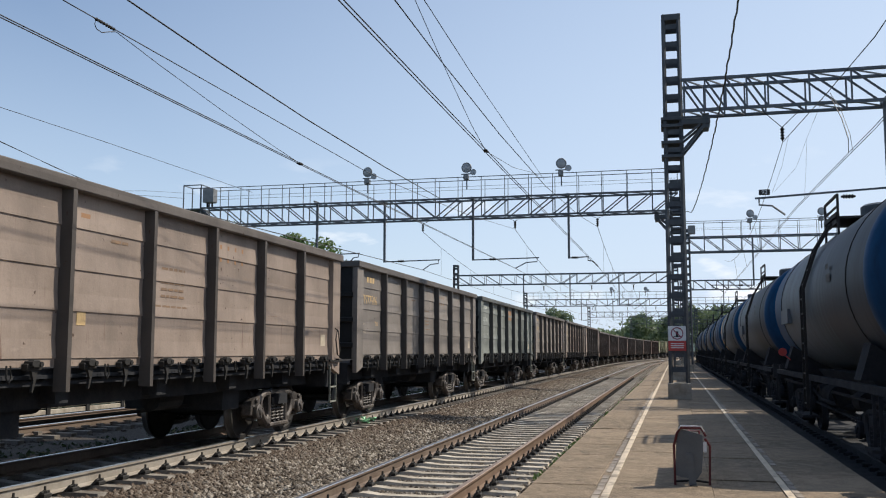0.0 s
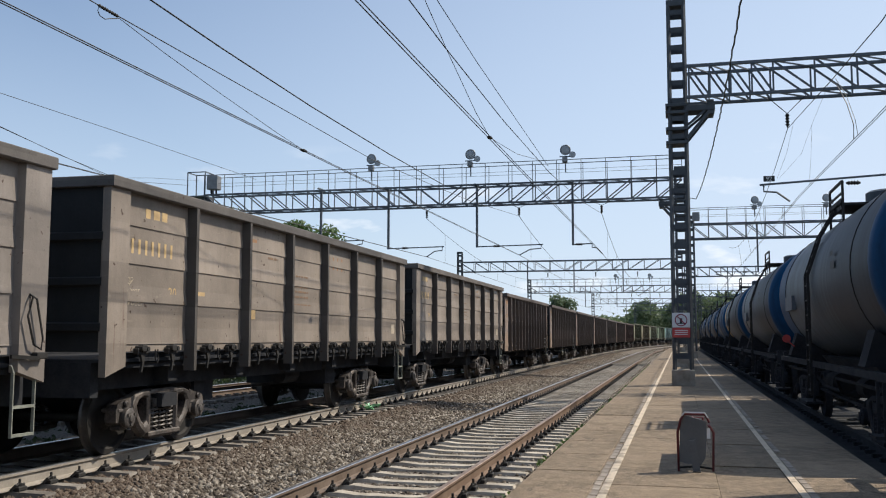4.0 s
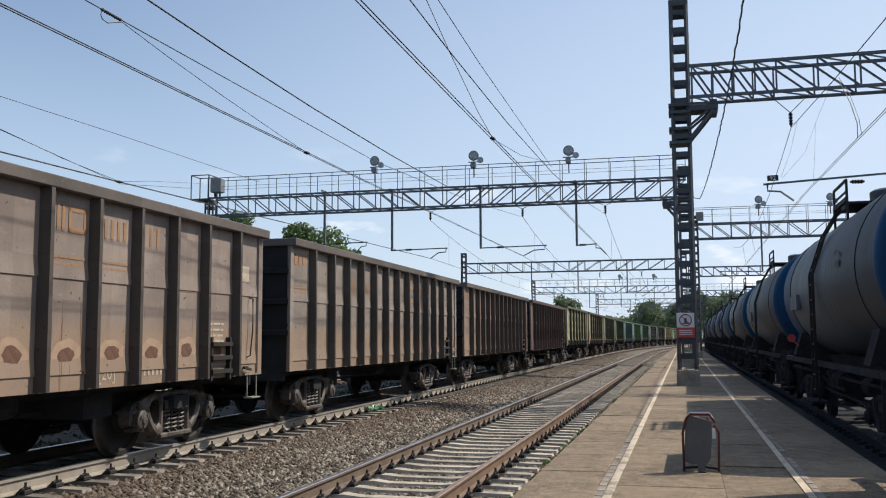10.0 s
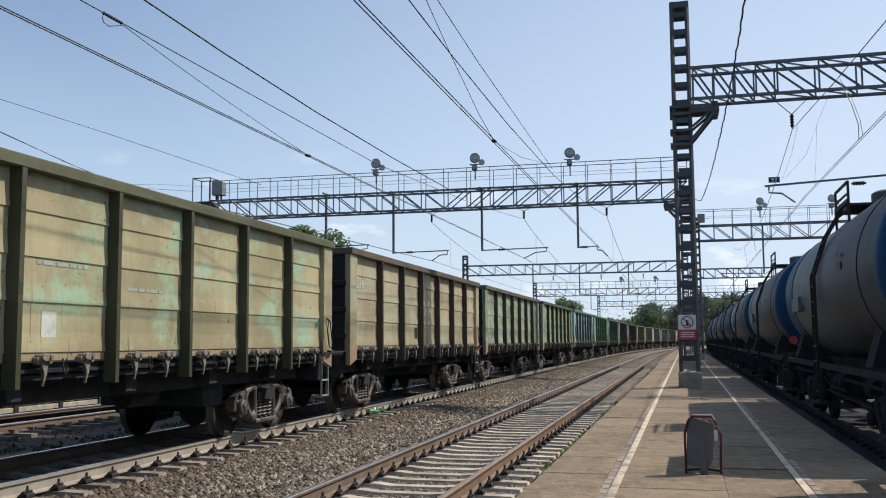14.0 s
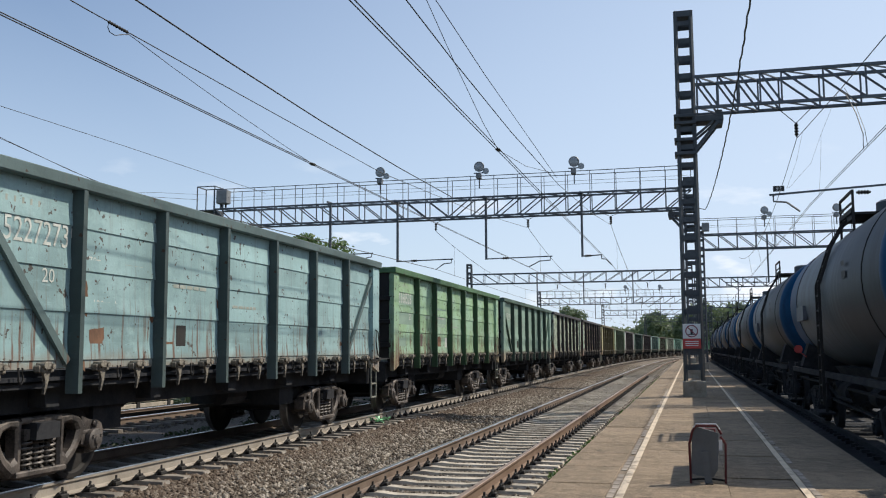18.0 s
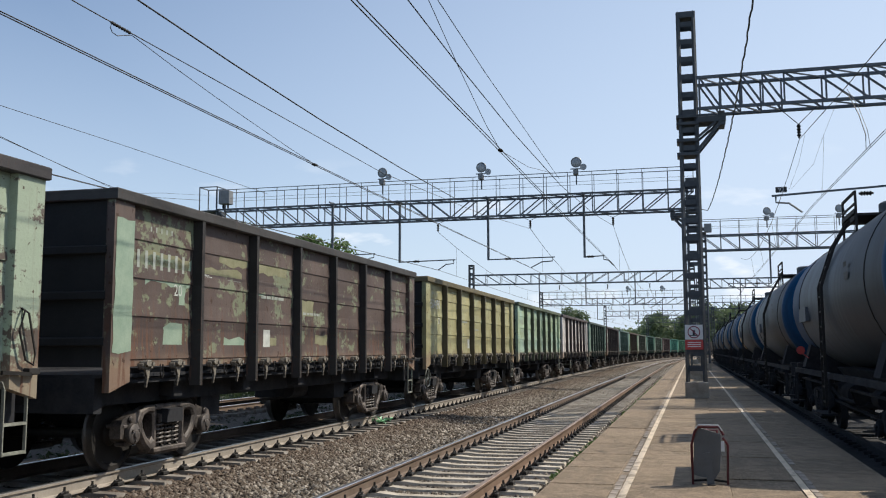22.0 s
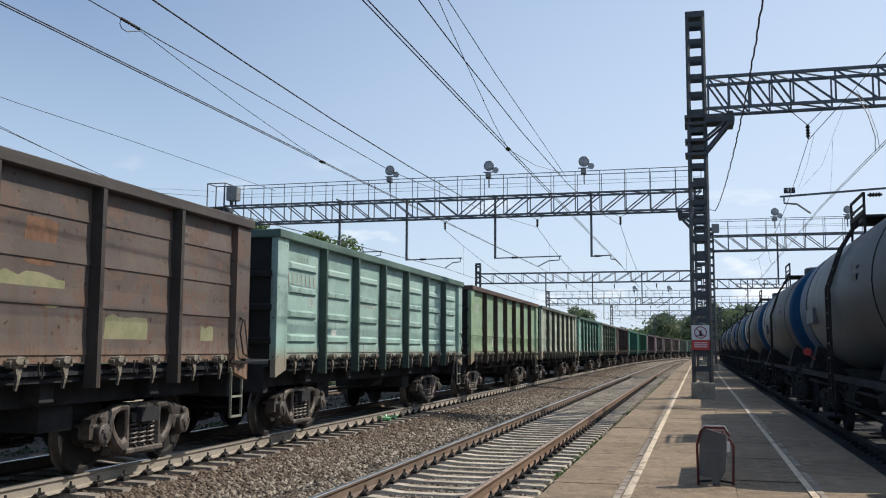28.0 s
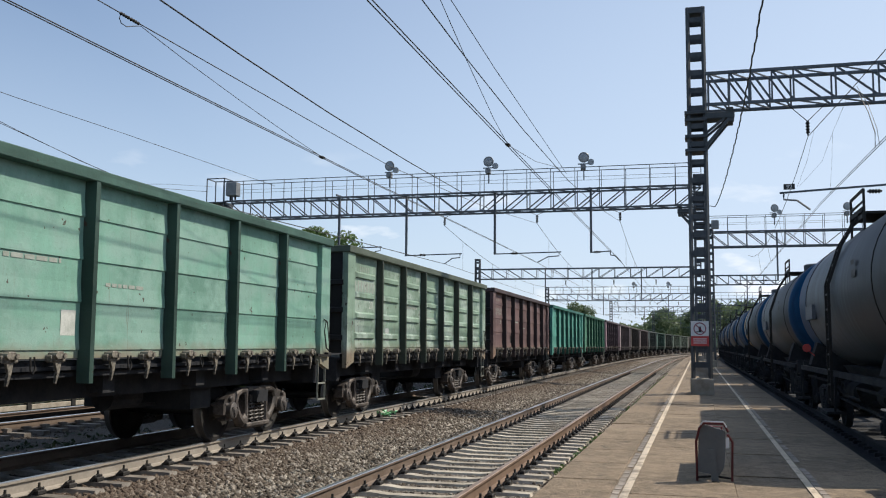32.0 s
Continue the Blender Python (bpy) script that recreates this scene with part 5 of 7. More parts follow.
    out += [("figure_bar", bars_mesh([bar_], ink), first + 0.50, 3.10) for bar_ in ([(0, 0, 0.11, 0.20), (0.19, 0, 0.15, 0.20), (0.40, 0, 0.13, 0.20)] if dark else digits(0, 0, 0.14, 5, 0.9))]
    number = NUMBERS.get(n)
    if number:
        out.append(("wagon_number", text_mesh(number, big * 1.25, M_AMBER if dark and n != 3 else ink, "LEFT", 0.90 if dark else 0.82), first + {18: 0.48, 20: 0.34}.get(n, 0.10), 2.66 if dark else (2.42 if n == 21 else 2.78)))
    else:
        for k in range(8):
            out.append(("figure_bar", bars_mesh([(0, 0, big * 0.2, big)], ink), first + 0.05 + k * big * 0.58, 2.62))
    if n not in (14, 16):
        out.append(("lettering", text_mesh("20" if n != 29 else "28", 0.22, ink), first + 1.08, 2.15 if dark else 2.38))
    if dark or n in (27, 20, 18):
        out.append(("lettering", text_mesh("ДР", 0.12, M_CREAM if dark else ink), first + 0.1, 2.30 if dark else 1.92))
        out.append(("lettering", text_mesh({3: "17.03.2028", 4: "27.03.2026"}.get(n, "10.2025"), 0.12, M_CREAM if dark else ink), first + 0.05, 2.16 if dark else 1.78))
        if dark:
            out.append(("lettering", text_mesh("ПРОБЕГ", 0.11, M_CREAM), first + 0.08, 2.03))
    p1 = -4.0
    if dark:
        out.append(("lettering", text_mesh("75т", 0.16, ink), p1 + 0.05, 2.55))
        out.append(("lettering", text_mesh("92м³", 0.16, ink), p1 + 0.50, 2.55))
        out.append(("lettering", text_mesh("120км/ч", 0.13, ink), p1 + 0.96, 2.55))
        out.append(("placard", bars_mesh([(0, 0, 0.22, 0.12)], ink), p1 + 0.1, 2.16))
        out.append(("lettering", bars_mesh([(0, 0, 0.18, 0.18)], M_ORANGE), -2.2, 3.05))
        out.append(("small_print", bars_mesh(lines(0, 0, 0.4, 2, 0.06, rng), ink), -1.6, 3.05))
        out.append(("lettering", text_mesh("18.05.2034", 0.11, ink), -1.65, 2.60))
        out.append(("placard", bars_mesh([(0, 0, 0.17, 0.20)], ink), -2.2, 1.92))
        out.append(("small_print", bars_mesh(lines(0, 0, 0.62, 5, 0.055, rng), ink), -0.45, 2.72))
        out.append(("small_print", bars_mesh(lines(0, 0, 0.9, 2, 0.06, rng), ink), -0.6, 2.20))
        if n == 3:
            out.append(("poster", bars_mesh([(0, 0, 1.3, 0.42)], M_ORANGE), -0.65, 2.92))
        out += [("figure_bar", bars_mesh([bar_], M_ORANGE), 1.15, 2.98) for bar_ in digits(0, 0, 0.26, 4, 0.95)]
        out.append(("small_print", bars_mesh(lines(0, 0, 0.5, 1, 0.06, rng), ink), 2.9, 2.18))
        out.append(("placard", bars_mesh([(0, 0, 0.24, 0.22)], M_CREAM), 5.3, 1.72))
    else:
        out.append(("lettering", text_mesh("70т", 0.16, ink), p1 + 0.1, 2.62))
        out.append(("small_print", bars_mesh(lines(0, 0, 0.4, 1, 0.09, rng), ink), p1 + 0.8, 2.64))
        if n in (20, 18, 27):
            out.append(("lettering", text_mesh("120км/ч", 0.15, ink), p1 + 0.2, 2.13))
        out.append(("small_print", bars_mesh(lines(0, 0, 0.9, 2, 0.08, rng), ink), -2.1, 2.62))
        out.append(("small_print", bars_mesh(lines(0, 0, 0.8, 2, 0.07, rng), ink), -0.45, 2.28))
        if n == 20:
            out.append(("repair_plate", bars_mesh([(0, 0, 0.30, 0.36)], M_UNDER), -2.95, 1.62))
            out.append(("placard", bars_mesh([(0, 0, 0.22, 0.10)], ink), -3.95, 1.66))
        else:
            out.append(("placard", bars_mesh([(0, 0, 0.25, 0.28)], ink if n % 3 else M_UNDER), -3.6 + 0.8 * (n % 4), 1.70))
        if n == 17:
            for y, z, w, h, mat in ((-5.7, 2.0, 1.5, 0.8, M_TEAL), (-2.4, 2.05, 1.45, 0.75, M_TEAL), (-0.75, 2.28, 1.45, 0.38, M_TEAL), (0.95, 2.2, 1.4, 0.42, M_TEAL), (-4.0, 1.52, 1.0, 0.5, M_TEAL),
                                    (-2.4, 1.78, 1.5, 0.26, M_PALE), (2.6, 1.75, 0.9, 0.25, M_PALE), (-0.8, 1.52, 1.45, 0.3, M_PALE), (-5.6, 3.0, 1.4, 0.3, M_PALE), (-1.55, 1.52, 0.28, 0.28, M_TEAL)):
                out.append(("repaint_patch", ragged(w, h, mat, rng, 0.02), y, z))
            out.append(("lettering", text_mesh("ТАРА", 0.16, ink), p1 + 0.1, 1.72))
        patches = {
            18: ((-4.06, 2.05, 0.20, 0.36, M_RUSTRED), (-3.82, 1.66, 0.26, 0.22, M_RUSTRED), (-4.02, 1.42, 0.14, 0.20, M_RUSTRED), (-2.62, 2.02, 0.16, 0.22, M_RUSTRED), (-2.38, 1.60, 0.34, 0.14, M_RUSTRED),
                 (-0.92, 2.12, 0.12, 0.26, M_RUSTRED), (-0.70, 1.52, 0.22, 0.16, M_RUSTRED), (0.88, 1.72, 0.26, 0.16, M_RUSTRED), (2.42, 2.0, 0.14, 0.34, M_RUSTRED), (4.02, 1.62, 0.24, 0.16, M_RUSTRED)),
            19: ((-5.68, 2.62, 1.42, 0.40, M_GREYTEAL), (-5.70, 2.12, 1.42, 0.46, M_GREYTEAL), (-5.68, 1.58, 0.80, 0.36, M_GREYTEAL), (-2.38, 2.36, 1.42, 0.42, M_GREYTEAL), (-2.3, 2.10, 1.2, 0.24, M_PALE),
                 (-3.98, 1.60, 0.56, 0.44, M_MAROON), (-2.2, 1.58, 0.6, 0.42, M_RUSTRED), (-3.2, 2.45, 0.5, 0.3, M_PALE)),
            22: ((-5.35, 2.52, 1.15, 0.34, M_PALE), (-5.30, 2.70, 1.05, 0.20, M_LIME), (-4.9, 1.64, 0.50, 0.34, M_PALE), (-4.55, 2.22, 0.18, 0.32, M_PALE), (-3.45, 2.92, 0.9, 0.26, M_LIME), (-4.0, 2.56, 1.3, 0.28, M_LIME),
                 (-3.3, 1.62, 0.7, 0.20, M_PALE), (-2.35, 2.52, 0.75, 0.20, M_PALE), (-2.3, 2.88, 1.2, 0.20, M_LIME), (-0.65, 2.20, 0.7, 0.34, M_LIME), (-2.0, 1.62, 0.5, 0.22, M_LIME), (0.1, 1.75, 0.6, 0.16, M_LIME),
                 ),
            27: ((-5.7, 2.50, 1.45, 0.56, M_PALE), (-5.7, 3.08, 0.9, 0.28, M_PALE), (-4.75, 2.12, 0.48, 0.40, M_PALE), (-5.7, 1.60, 0.95, 0.46, M_PALE), (-4.05, 2.50, 1.38, 0.32, M_LIME), (-3.75, 2.56, 0.7, 0.24, M_PALE),
                 (-3.25, 2.12, 0.42, 0.18, M_LIME), (-3.5, 1.58, 0.8, 0.28, M_LIME), (-2.40, 2.52, 1.40, 0.42, M_PALE), (-2.4, 1.58, 0.48, 0.34, M_LIME), (-1.25, 1.58, 0.26, 0.44, M_PALE), (-0.62, 2.08, 1.1, 0.32, M_PALE),
                 (-0.1, 2.46, 0.6, 0.22, M_LIME), (1.0, 2.08, 1.1, 0.30, M_LIME), (1.4, 2.48, 0.5, 0.52, M_RUSTRED), (2.75, 1.66, 0.9, 0.32, M_LIME), (4.9, 1.62, 0.34, 0.30, M_LIME)),
        }
        if n == 22:
            out.append(("corner_repaint", ragged(0.38, 1.6, M_PALE, rng, 0.03), -6.09, 1.62))
        for y, z, w, h, mat in patches.get(n, ()):
            out.append(("repaint_patch", ragged(w, h, mat, rng, 0.025 if n == 19 else 0.04), y, z))
        if n in (2, 24, 30):
            out.append(("repair_plate", bars_mesh([(0, 0, 0.34, 0.34)], M_UNDER), -3.6, 2.0))
    faint = M_FAINT if not dark else (M_FAINT if n == 3 else M_FAINT_DARK)
    for name, me, _y, _z in out:
        if name == "small_print" or (name == "figure_bar" and not dark) or (name == "lettering" and len(me.polygons) < 12 and not dark):
            me.materials[0] = faint
    return out


N_WAGONS = 51
WAGONS = []
PITCH = 13.92
SLACK = {1: 0.02, 3: -0.10, 7: -0.20, 8: 0.04, 9: -0.12, 10: 0.04, 11: 0.08, 12: 0.09, 13: 0.13, 14: 0.06, 17: 0.12, 18: 0.03, 19: 0.02, 20: -0.10, 21: -0.15, 24: -0.12, 25: -0.14, 27: 0.12, 29: 0.08, 30: -0.05, 32: -0.18}      # stretch of the couplings


def build_train():
    for n in range(N_WAGONS):
        if n < len(TRAIN):
            kind, base, patch, amount, rust, trim, diag, label = TRAIN[n]
        else:
            base, word = MORE[n % len(MORE)]
            kind, patch, amount, rust, trim, diag, label = "ribbed", None, 0, 0.1, tuple(c * 0.55 for c in base), False, word + " open goods wagon far down the train"
        band = (TAN, 1.0, 1.75) if kind == "deep" and n != 13 else (((0.24, 0.165, 0.115), 1.0, 1.47) if 13 < n < 34 else None)
        base = tuple(c * (0.86 if n > 13 else 2.2) for c in base)
        if n > 13:
            base = tuple(c * 0.9 + 0.1 * sum(base) / 3 for c in base)
            patch = patch and tuple(c * 0.9 + 0.1 * sum(patch) / 3 for c in patch)
        paint = paint_wagon("wagon_paint", base, patch and tuple(c * 0.86 for c in patch), rust_amount=rust, patch_amount=amount, seed=n + 1, band=band, flaking=n in (21, 22, 27), bay=0.885 if kind == "deep" else 1.735)
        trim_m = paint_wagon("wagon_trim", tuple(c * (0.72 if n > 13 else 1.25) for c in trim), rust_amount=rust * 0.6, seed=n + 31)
        rng = random.Random(100 + n)
        # trim colour darkened on the posts to carry the shade of their sides
        post_m = paint_wagon("post_shade_paint", tuple(c * (0.42 if n > 13 else 0.80) for c in trim), rust_amount=rust * 0.6, seed=n + 61)
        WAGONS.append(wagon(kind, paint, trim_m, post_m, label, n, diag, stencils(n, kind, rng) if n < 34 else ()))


def travelled(t):
    """Metres that the train has come by t seconds."""
    return 8.5585 + 12.6787 * t + 0.03064 * t * t - 0.00054159 * t ** 3


def track_pose(y_mid):
    """A wagon whose middle is at y: both bogies stand on the track."""
    a, b = y_mid - 4.325, y_mid + 4.325
    xa, xb = TRACK_2 + bend(a), TRACK_2 + bend(b)
    return pose((xa + xb) / 2, y_mid, RAIL_Z_2, rz=math.degrees(math.atan2(-(xb - xa), b - a)))


def motions():
    for n, wg in enumerate(WAGONS):
        walk(wg, [(t, track_pose(PITCH * n + SLACK.get(n, 0.0) - travelled(t) + 6.375)) for t in range(33)])
    for wheels, y in ((WHEELS_FRONT, -0.925), (WHEELS_REAR, 0.925)):
        first = wheels[0]
        walk(first, [(k / FPS, pose(0, y, 0.475, rx=math.degrees(travelled(k / FPS) / 0.472) % 360)) for k in range(0, 32 * FPS + 1)])
        for w in wheels[1:]:
            w.rotation_mode = "QUATERNION"
            w.animation_data_create()
            w.animation_data.action = first.animation_data.action
            w.animation_data.action_slot = first.animation_data.action_slot


# ---------------------------------------------------------------- tank wagons
def tank_wagon(y_mid, main, bands, label, ends=None):
    tk = thing("tank_wagon", label, "tank wagon", "standing tank wagons", at=pose(TRACK_T + bend_platform(y_mid), y_mid, RAIL_Z, rz=-math.degrees(max(0, y_mid - 100) / 1200)))
    L, R, zc = 6.0, 1.41, 2.62
    prof = [(-L, 0.02)] + [(-L + 0.52 * (1 - math.cos(a)), R * math.sin(a)) for a in (math.pi / 2 * i / 8 for i in range(1, 9))]
    prof += [(-p[0], p[1]) for p in reversed(prof)]
    part("barrel", Shape().lathe(prof, "y", 48, (0, 0, zc)).mesh("barrel", main, True), tk)
    if ends:
        for sd in (-1, 1):
            y0 = ends[0] if sd < 0 else ends[1]
            cap = [(y, r + 0.006) for y, r in prof if y * sd > y0 * sd and r > 0.03]
            cap = ([(y0, R + 0.001)] + cap) if sd > 0 else (cap + [(y0, R + 0.001)])
            part("painted_end", Shape().lathe(cap, "y", 48, (0, 0, zc)).mesh("painted_end", M_TANK_BLUE, True), tk, "dark blue painted barrel end")
    for y0, y1, mat in bands:
        part("painted_band", Shape().lathe([(y0, R + 0.002), (y0 + 0.01, R + 0.007), (y1 - 0.01, R + 0.007), (y1, R + 0.002)], "y", 48, (0, 0, zc)).mesh("painted_band", mat, True), tk)
    for y in (-4.1, 4.1):
        part("clamp_band", Shape().lathe([(y - 0.02, R), (y - 0.02, R + 0.012), (y + 0.02, R + 0.012), (y + 0.02, R)], "y", 48, (0, 0, zc)).mesh("clamp_band", M_IRON, True), tk)
    s = Shape()
    s.box(-0.28, 0.28, -6.3, 6.3, 0.90, 1.28)
    for sd in (-1, 1):
        s.box(-1.3, 1.3, sd * 6.15 - 0.12, sd * 6.15 + 0.12, 0.98, 1.30)
        s.prism([(-1.35, 1.25), (1.35, 1.25), (1.2, 1.75), (0.7, 1.42), (-0.7, 1.42), (-1.2, 1.75)], sd * 4.3 - 0.25, sd * 4.3 + 0.25, "y")
        s.box(sd * 1.30 - 0.05, sd * 1.30 + 0.05, -6.2, 6.2, 1.10, 1.20)
    s.prism([(-0.9, 1.28), (-0.5, 0.75), (0.5, 0.75), (0.9, 1.28)], -2.6, 2.6, "y")
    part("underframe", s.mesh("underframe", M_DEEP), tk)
    s = Shape()
    s.lathe([(0, 0.42), (0.28, 0.42), (0.32, 0.36), (0.34, 0.0)], "z", 20, (0, 0, zc + R - 0.06))
    part("filler_dome", s.mesh("filler_dome", main, True), tk)
    s = Shape()
    s.box(-0.95, 0.95, -0.7, 0.7, zc + R - 0.06, zc + R - 0.02)
    s.box(-0.95, -0.90, -0.7, 0.7, zc + R - 0.14, zc + R + 0.06)
    part("walkway", s.mesh("walkway", M_IRON), tk)
    for x in (-0.92, 0.92):
        s = Shape()
        for y in (-0.7, 0.7):
            s.bar((x, y, zc + R - 0.45), (x, y, zc + R + 0.36), 0.04)
        s.bar((x, -0.7, zc + R + 0.36), (x, 0.7, zc + R + 0.36), 0.04)
        s.bar((x, -0.7, zc + R + 0.16), (x, 0.7, zc + R + 0.16), 0.03)
        part("guard_rail", s.mesh("guard_rail", M_IRON), tk)
    ld = part("ladder", None, tk)
    way = [Vector((-1.47, 0, 0.62)), Vector((-1.48, 0, zc + 0.15)), Vector((-1.24, 0, zc + 0.85)), Vector((-0.90, 0, zc + R + 0.0))]
    for y in (-0.19, 0.19):
        s = Shape()
        for p, q in zip(way, way[1:]):
            s.bar(p + Vector((0, y, 0)), q + Vector((0, y, 0)), 0.028, 0.05)
        part("stile", s.mesh("stile", M_IRON), ld)
    for i in range(12):
        z = 0.7 + 0.27 * i
        for p, q in zip(way, way[1:]):
            if p.z <= z < q.z:
                part("rung", common()["rung"], ld, at=p.lerp(q, (z - p.z) / (q.z - p.z)))
    # gear under the barrel: brake cylinder, tank, rods, pipes, outlet and hoses
    part("air_reservoir", Shape().lathe([(-0.55, 0.05), (-0.5, 0.2), (0.5, 0.2), (0.55, 0.05)], "y", 14, (-0.75, 1.5, 0.78)).mesh("air_reservoir", M_DEEP, True), tk)
    part("brake_cylinder", Shape().lathe([(-0.35, 0.17), (0.3, 0.17), (0.36, 0.06), (0.9, 0.05)], "y", 14, (-0.7, -1.2, 0.8)).mesh("brake_cylinder", M_DEEP, True), tk)
    part("outlet_valve", Shape().lathe([(0.42, 0.10), (0.55, 0.10), (0.57, 0.17), (0.66, 0.17), (0.68, 0.13), (1.25, 0.16)], "z", 14).mesh("outlet_valve", M_DEEP, True), tk)
    part("brake_rod", Shape().bar((-0.9, -3.0, 0.52), (-0.9, 3.0, 0.58), 0.04).bar((-0.5, -3.0, 0.45), (-0.5, 3.0, 0.45), 0.05).mesh("brake_rod", M_DEEP), tk)
    part("pipe_run", Shape().tube([(-1.18, -6.2, 0.95), (-1.18, -1.0, 0.95), (-1.05, -0.6, 0.72), (-1.05, 1.2, 0.72), (-1.18, 1.6, 0.95), (-1.18, 6.2, 0.95)], 0.028, 6).mesh("pipe_run", M_DEEP), tk)
    part("step_board", Shape().box(-1.5, -1.2, 0.4, 1.6, 0.42, 0.46).bar((-1.35, 0.5, 0.44), (-1.3, 0.5, 1.15), 0.04).bar((-1.35, 1.5, 0.44), (-1.3, 1.5, 1.15), 0.04).mesh("step_board", M_DEEP), tk)
    for sd in (-1, 1):
        part("brake_hose", Shape().tube([(-0.45, sd * 6.2, 1.0), (-0.45, sd * 6.5, 0.85), (-0.4, sd * 6.62, 0.55), (-0.3, sd * 6.75, 0.5)], 0.03, 6).mesh("brake_hose", M_DEEP), tk)
        part("shunter_step", Shape().bar((-1.38, sd * 5.9, 0.45), (-1.38, sd * 5.9, 1.1), 0.04).bar((-1.38, sd * 5.5, 0.45), (-1.38, sd * 5.5, 1.1), 0.04).box(-1.5, -1.2, min(sd * 5.48, sd * 5.92), max(sd * 5.48, sd * 5.92), 0.42, 0.46).mesh("shunter_step", M_DEEP), tk)
    part("stencil", bars_mesh([(0, 0, 0.4, 0.12), (0, 0.2, 0.3, 0.08)], M_WIRE), tk, at=pose(-R - 0.012, -2.4, zc + 0.1, rz=180))
    part("data_plate", Shape().box(-R - 0.05, -R + 0.03, -0.6, 0.6, zc - 0.40, zc - 0.10).mesh("data_plate", M_STEEL), tk, at=(0.0, 3.2, 0))
    if abs(y_mid - 18.2) < 1:
        part("red_disc", Shape().lathe([(0, 0.09), (0.012, 0.09)], "y", 14, (-1.46, 3.75, 1.62)).bar((-1.46, 3.77, 1.59), (-1.30, 3.77, 1.45), 0.02).mesh("red_disc", M_SIGN_RED), tk, "small red marker disc")
    for sd in (-1, 1):
        part("coupler", common()["coupler"], tk, at=pose(0, sd * 6.37, 0, rz=0 if sd > 0 else 180))
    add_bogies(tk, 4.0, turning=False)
    return tk


def tank_paint(name, base, grime, seed, gloss=0.22, stain=0.0):
    """Glossy tank paint with soot streaks that run down round the barrel."""
    m, nt, p = nodes_of(name)
    v = coords(nt, shift=(seed, seed * 2.3, 0))
    st = coords(nt, scale=(0.5, 3.0, 0.5), shift=(seed, 0, 0))
    col = mix(nt, ramp(nt, noise_at(nt, v, 0.7, 5, 0.6), 0.35, 0.65), tuple(c * 0.72 for c in base), base)
    col = mix(nt, math_node(nt, "MULTIPLY", ramp(nt, noise_at(nt, st, 1.6, 6, 0.7), 0.46, 0.66), 0.7), col, grime)
    col = mix(nt, math_node(nt, "MULTIPLY", ramp(nt, noise_at(nt, v, 16, 4, 0.7), 0.55, 0.7), 0.3), col, grime)
    # darker towards the near end, broken up along the streaks
    if stain:
        sp = nt.nodes.new("ShaderNodeSeparateXYZ")
        link(nt, coords(nt), sp.inputs[0])
        run = math_node(nt, "ADD", math_node(nt, "MULTIPLY", sp.outputs[1], 0.10), math_node(nt, "MULTIPLY", noise_at(nt, st, 1.1, 5, 0.7), 0.9))
        darkening = ramp(nt, math_node(nt, "ADD", run, 0.0), 0.22, 0.62, (1, 1, 1), (0, 0, 0))
        col = mix(nt, math_node(nt, "MULTIPLY", darkening, stain), col, (0.022, 0.025, 0.031))
    link(nt, col, p.inputs["Base Color"])
    p.inputs["Roughness"].default_value = 0.5
    p.inputs["Specular IOR Level"].default_value = gloss
    bump(nt, p, mix(nt, 0.2, noise_at(nt, v, 1.4, 3), noise_at(nt, v, 14, 3)), 0.25, 0.02)
    return m


M_TANK_GREY = tank_paint("tank_grey_paint", (0.098, 0.124, 0.152), (0.030, 0.036, 0.045), 1, stain=0.72)
M_TANK_BLUE = tank_paint("tank_blue_paint", (0.005, 0.058, 0.145), (0.005, 0.028, 0.065), 2, 0.12)
M_TANK_ORANGE = surface("tank_orange_paint", (0.36, 0.22, 0.07), (0.46, 0.30, 0.10), 1.0, 14, 0.5, 0.0, 0.08)
TANK_PITCH = 13.85


def build_tanks():
    y = 18.2 - TANK_PITCH + 0.4
    k = -1
    while y < 160:
        if k % 4 == 3:
            tank_wagon(y, M_TANK_BLUE, [(-1.5, 1.5, M_TANK_GREY)], "blue railway tank wagon standing beside the platform")
        elif k == 2:
            tank_wagon(y, M_TANK_GREY, [(4.2, 5.2, M_TANK_ORANGE)], "grey railway tank wagon with a yellow-orange band beside the platform", (-5.4, 5.3))
        elif k == 1:
            tank_wagon(y, M_TANK_GREY, [], "dusty grey railway tank wagon with dark blue ends beside the platform", (-5.3, 5.4))
        else:
            tank_wagon(y, M_TANK_GREY, [], "grey railway tank wagon with dark blue ends beside the platform", (-5.35, 4.2))
        y += TANK_PITCH - (0.4 if k == -1 else 0.0)
        k += 1


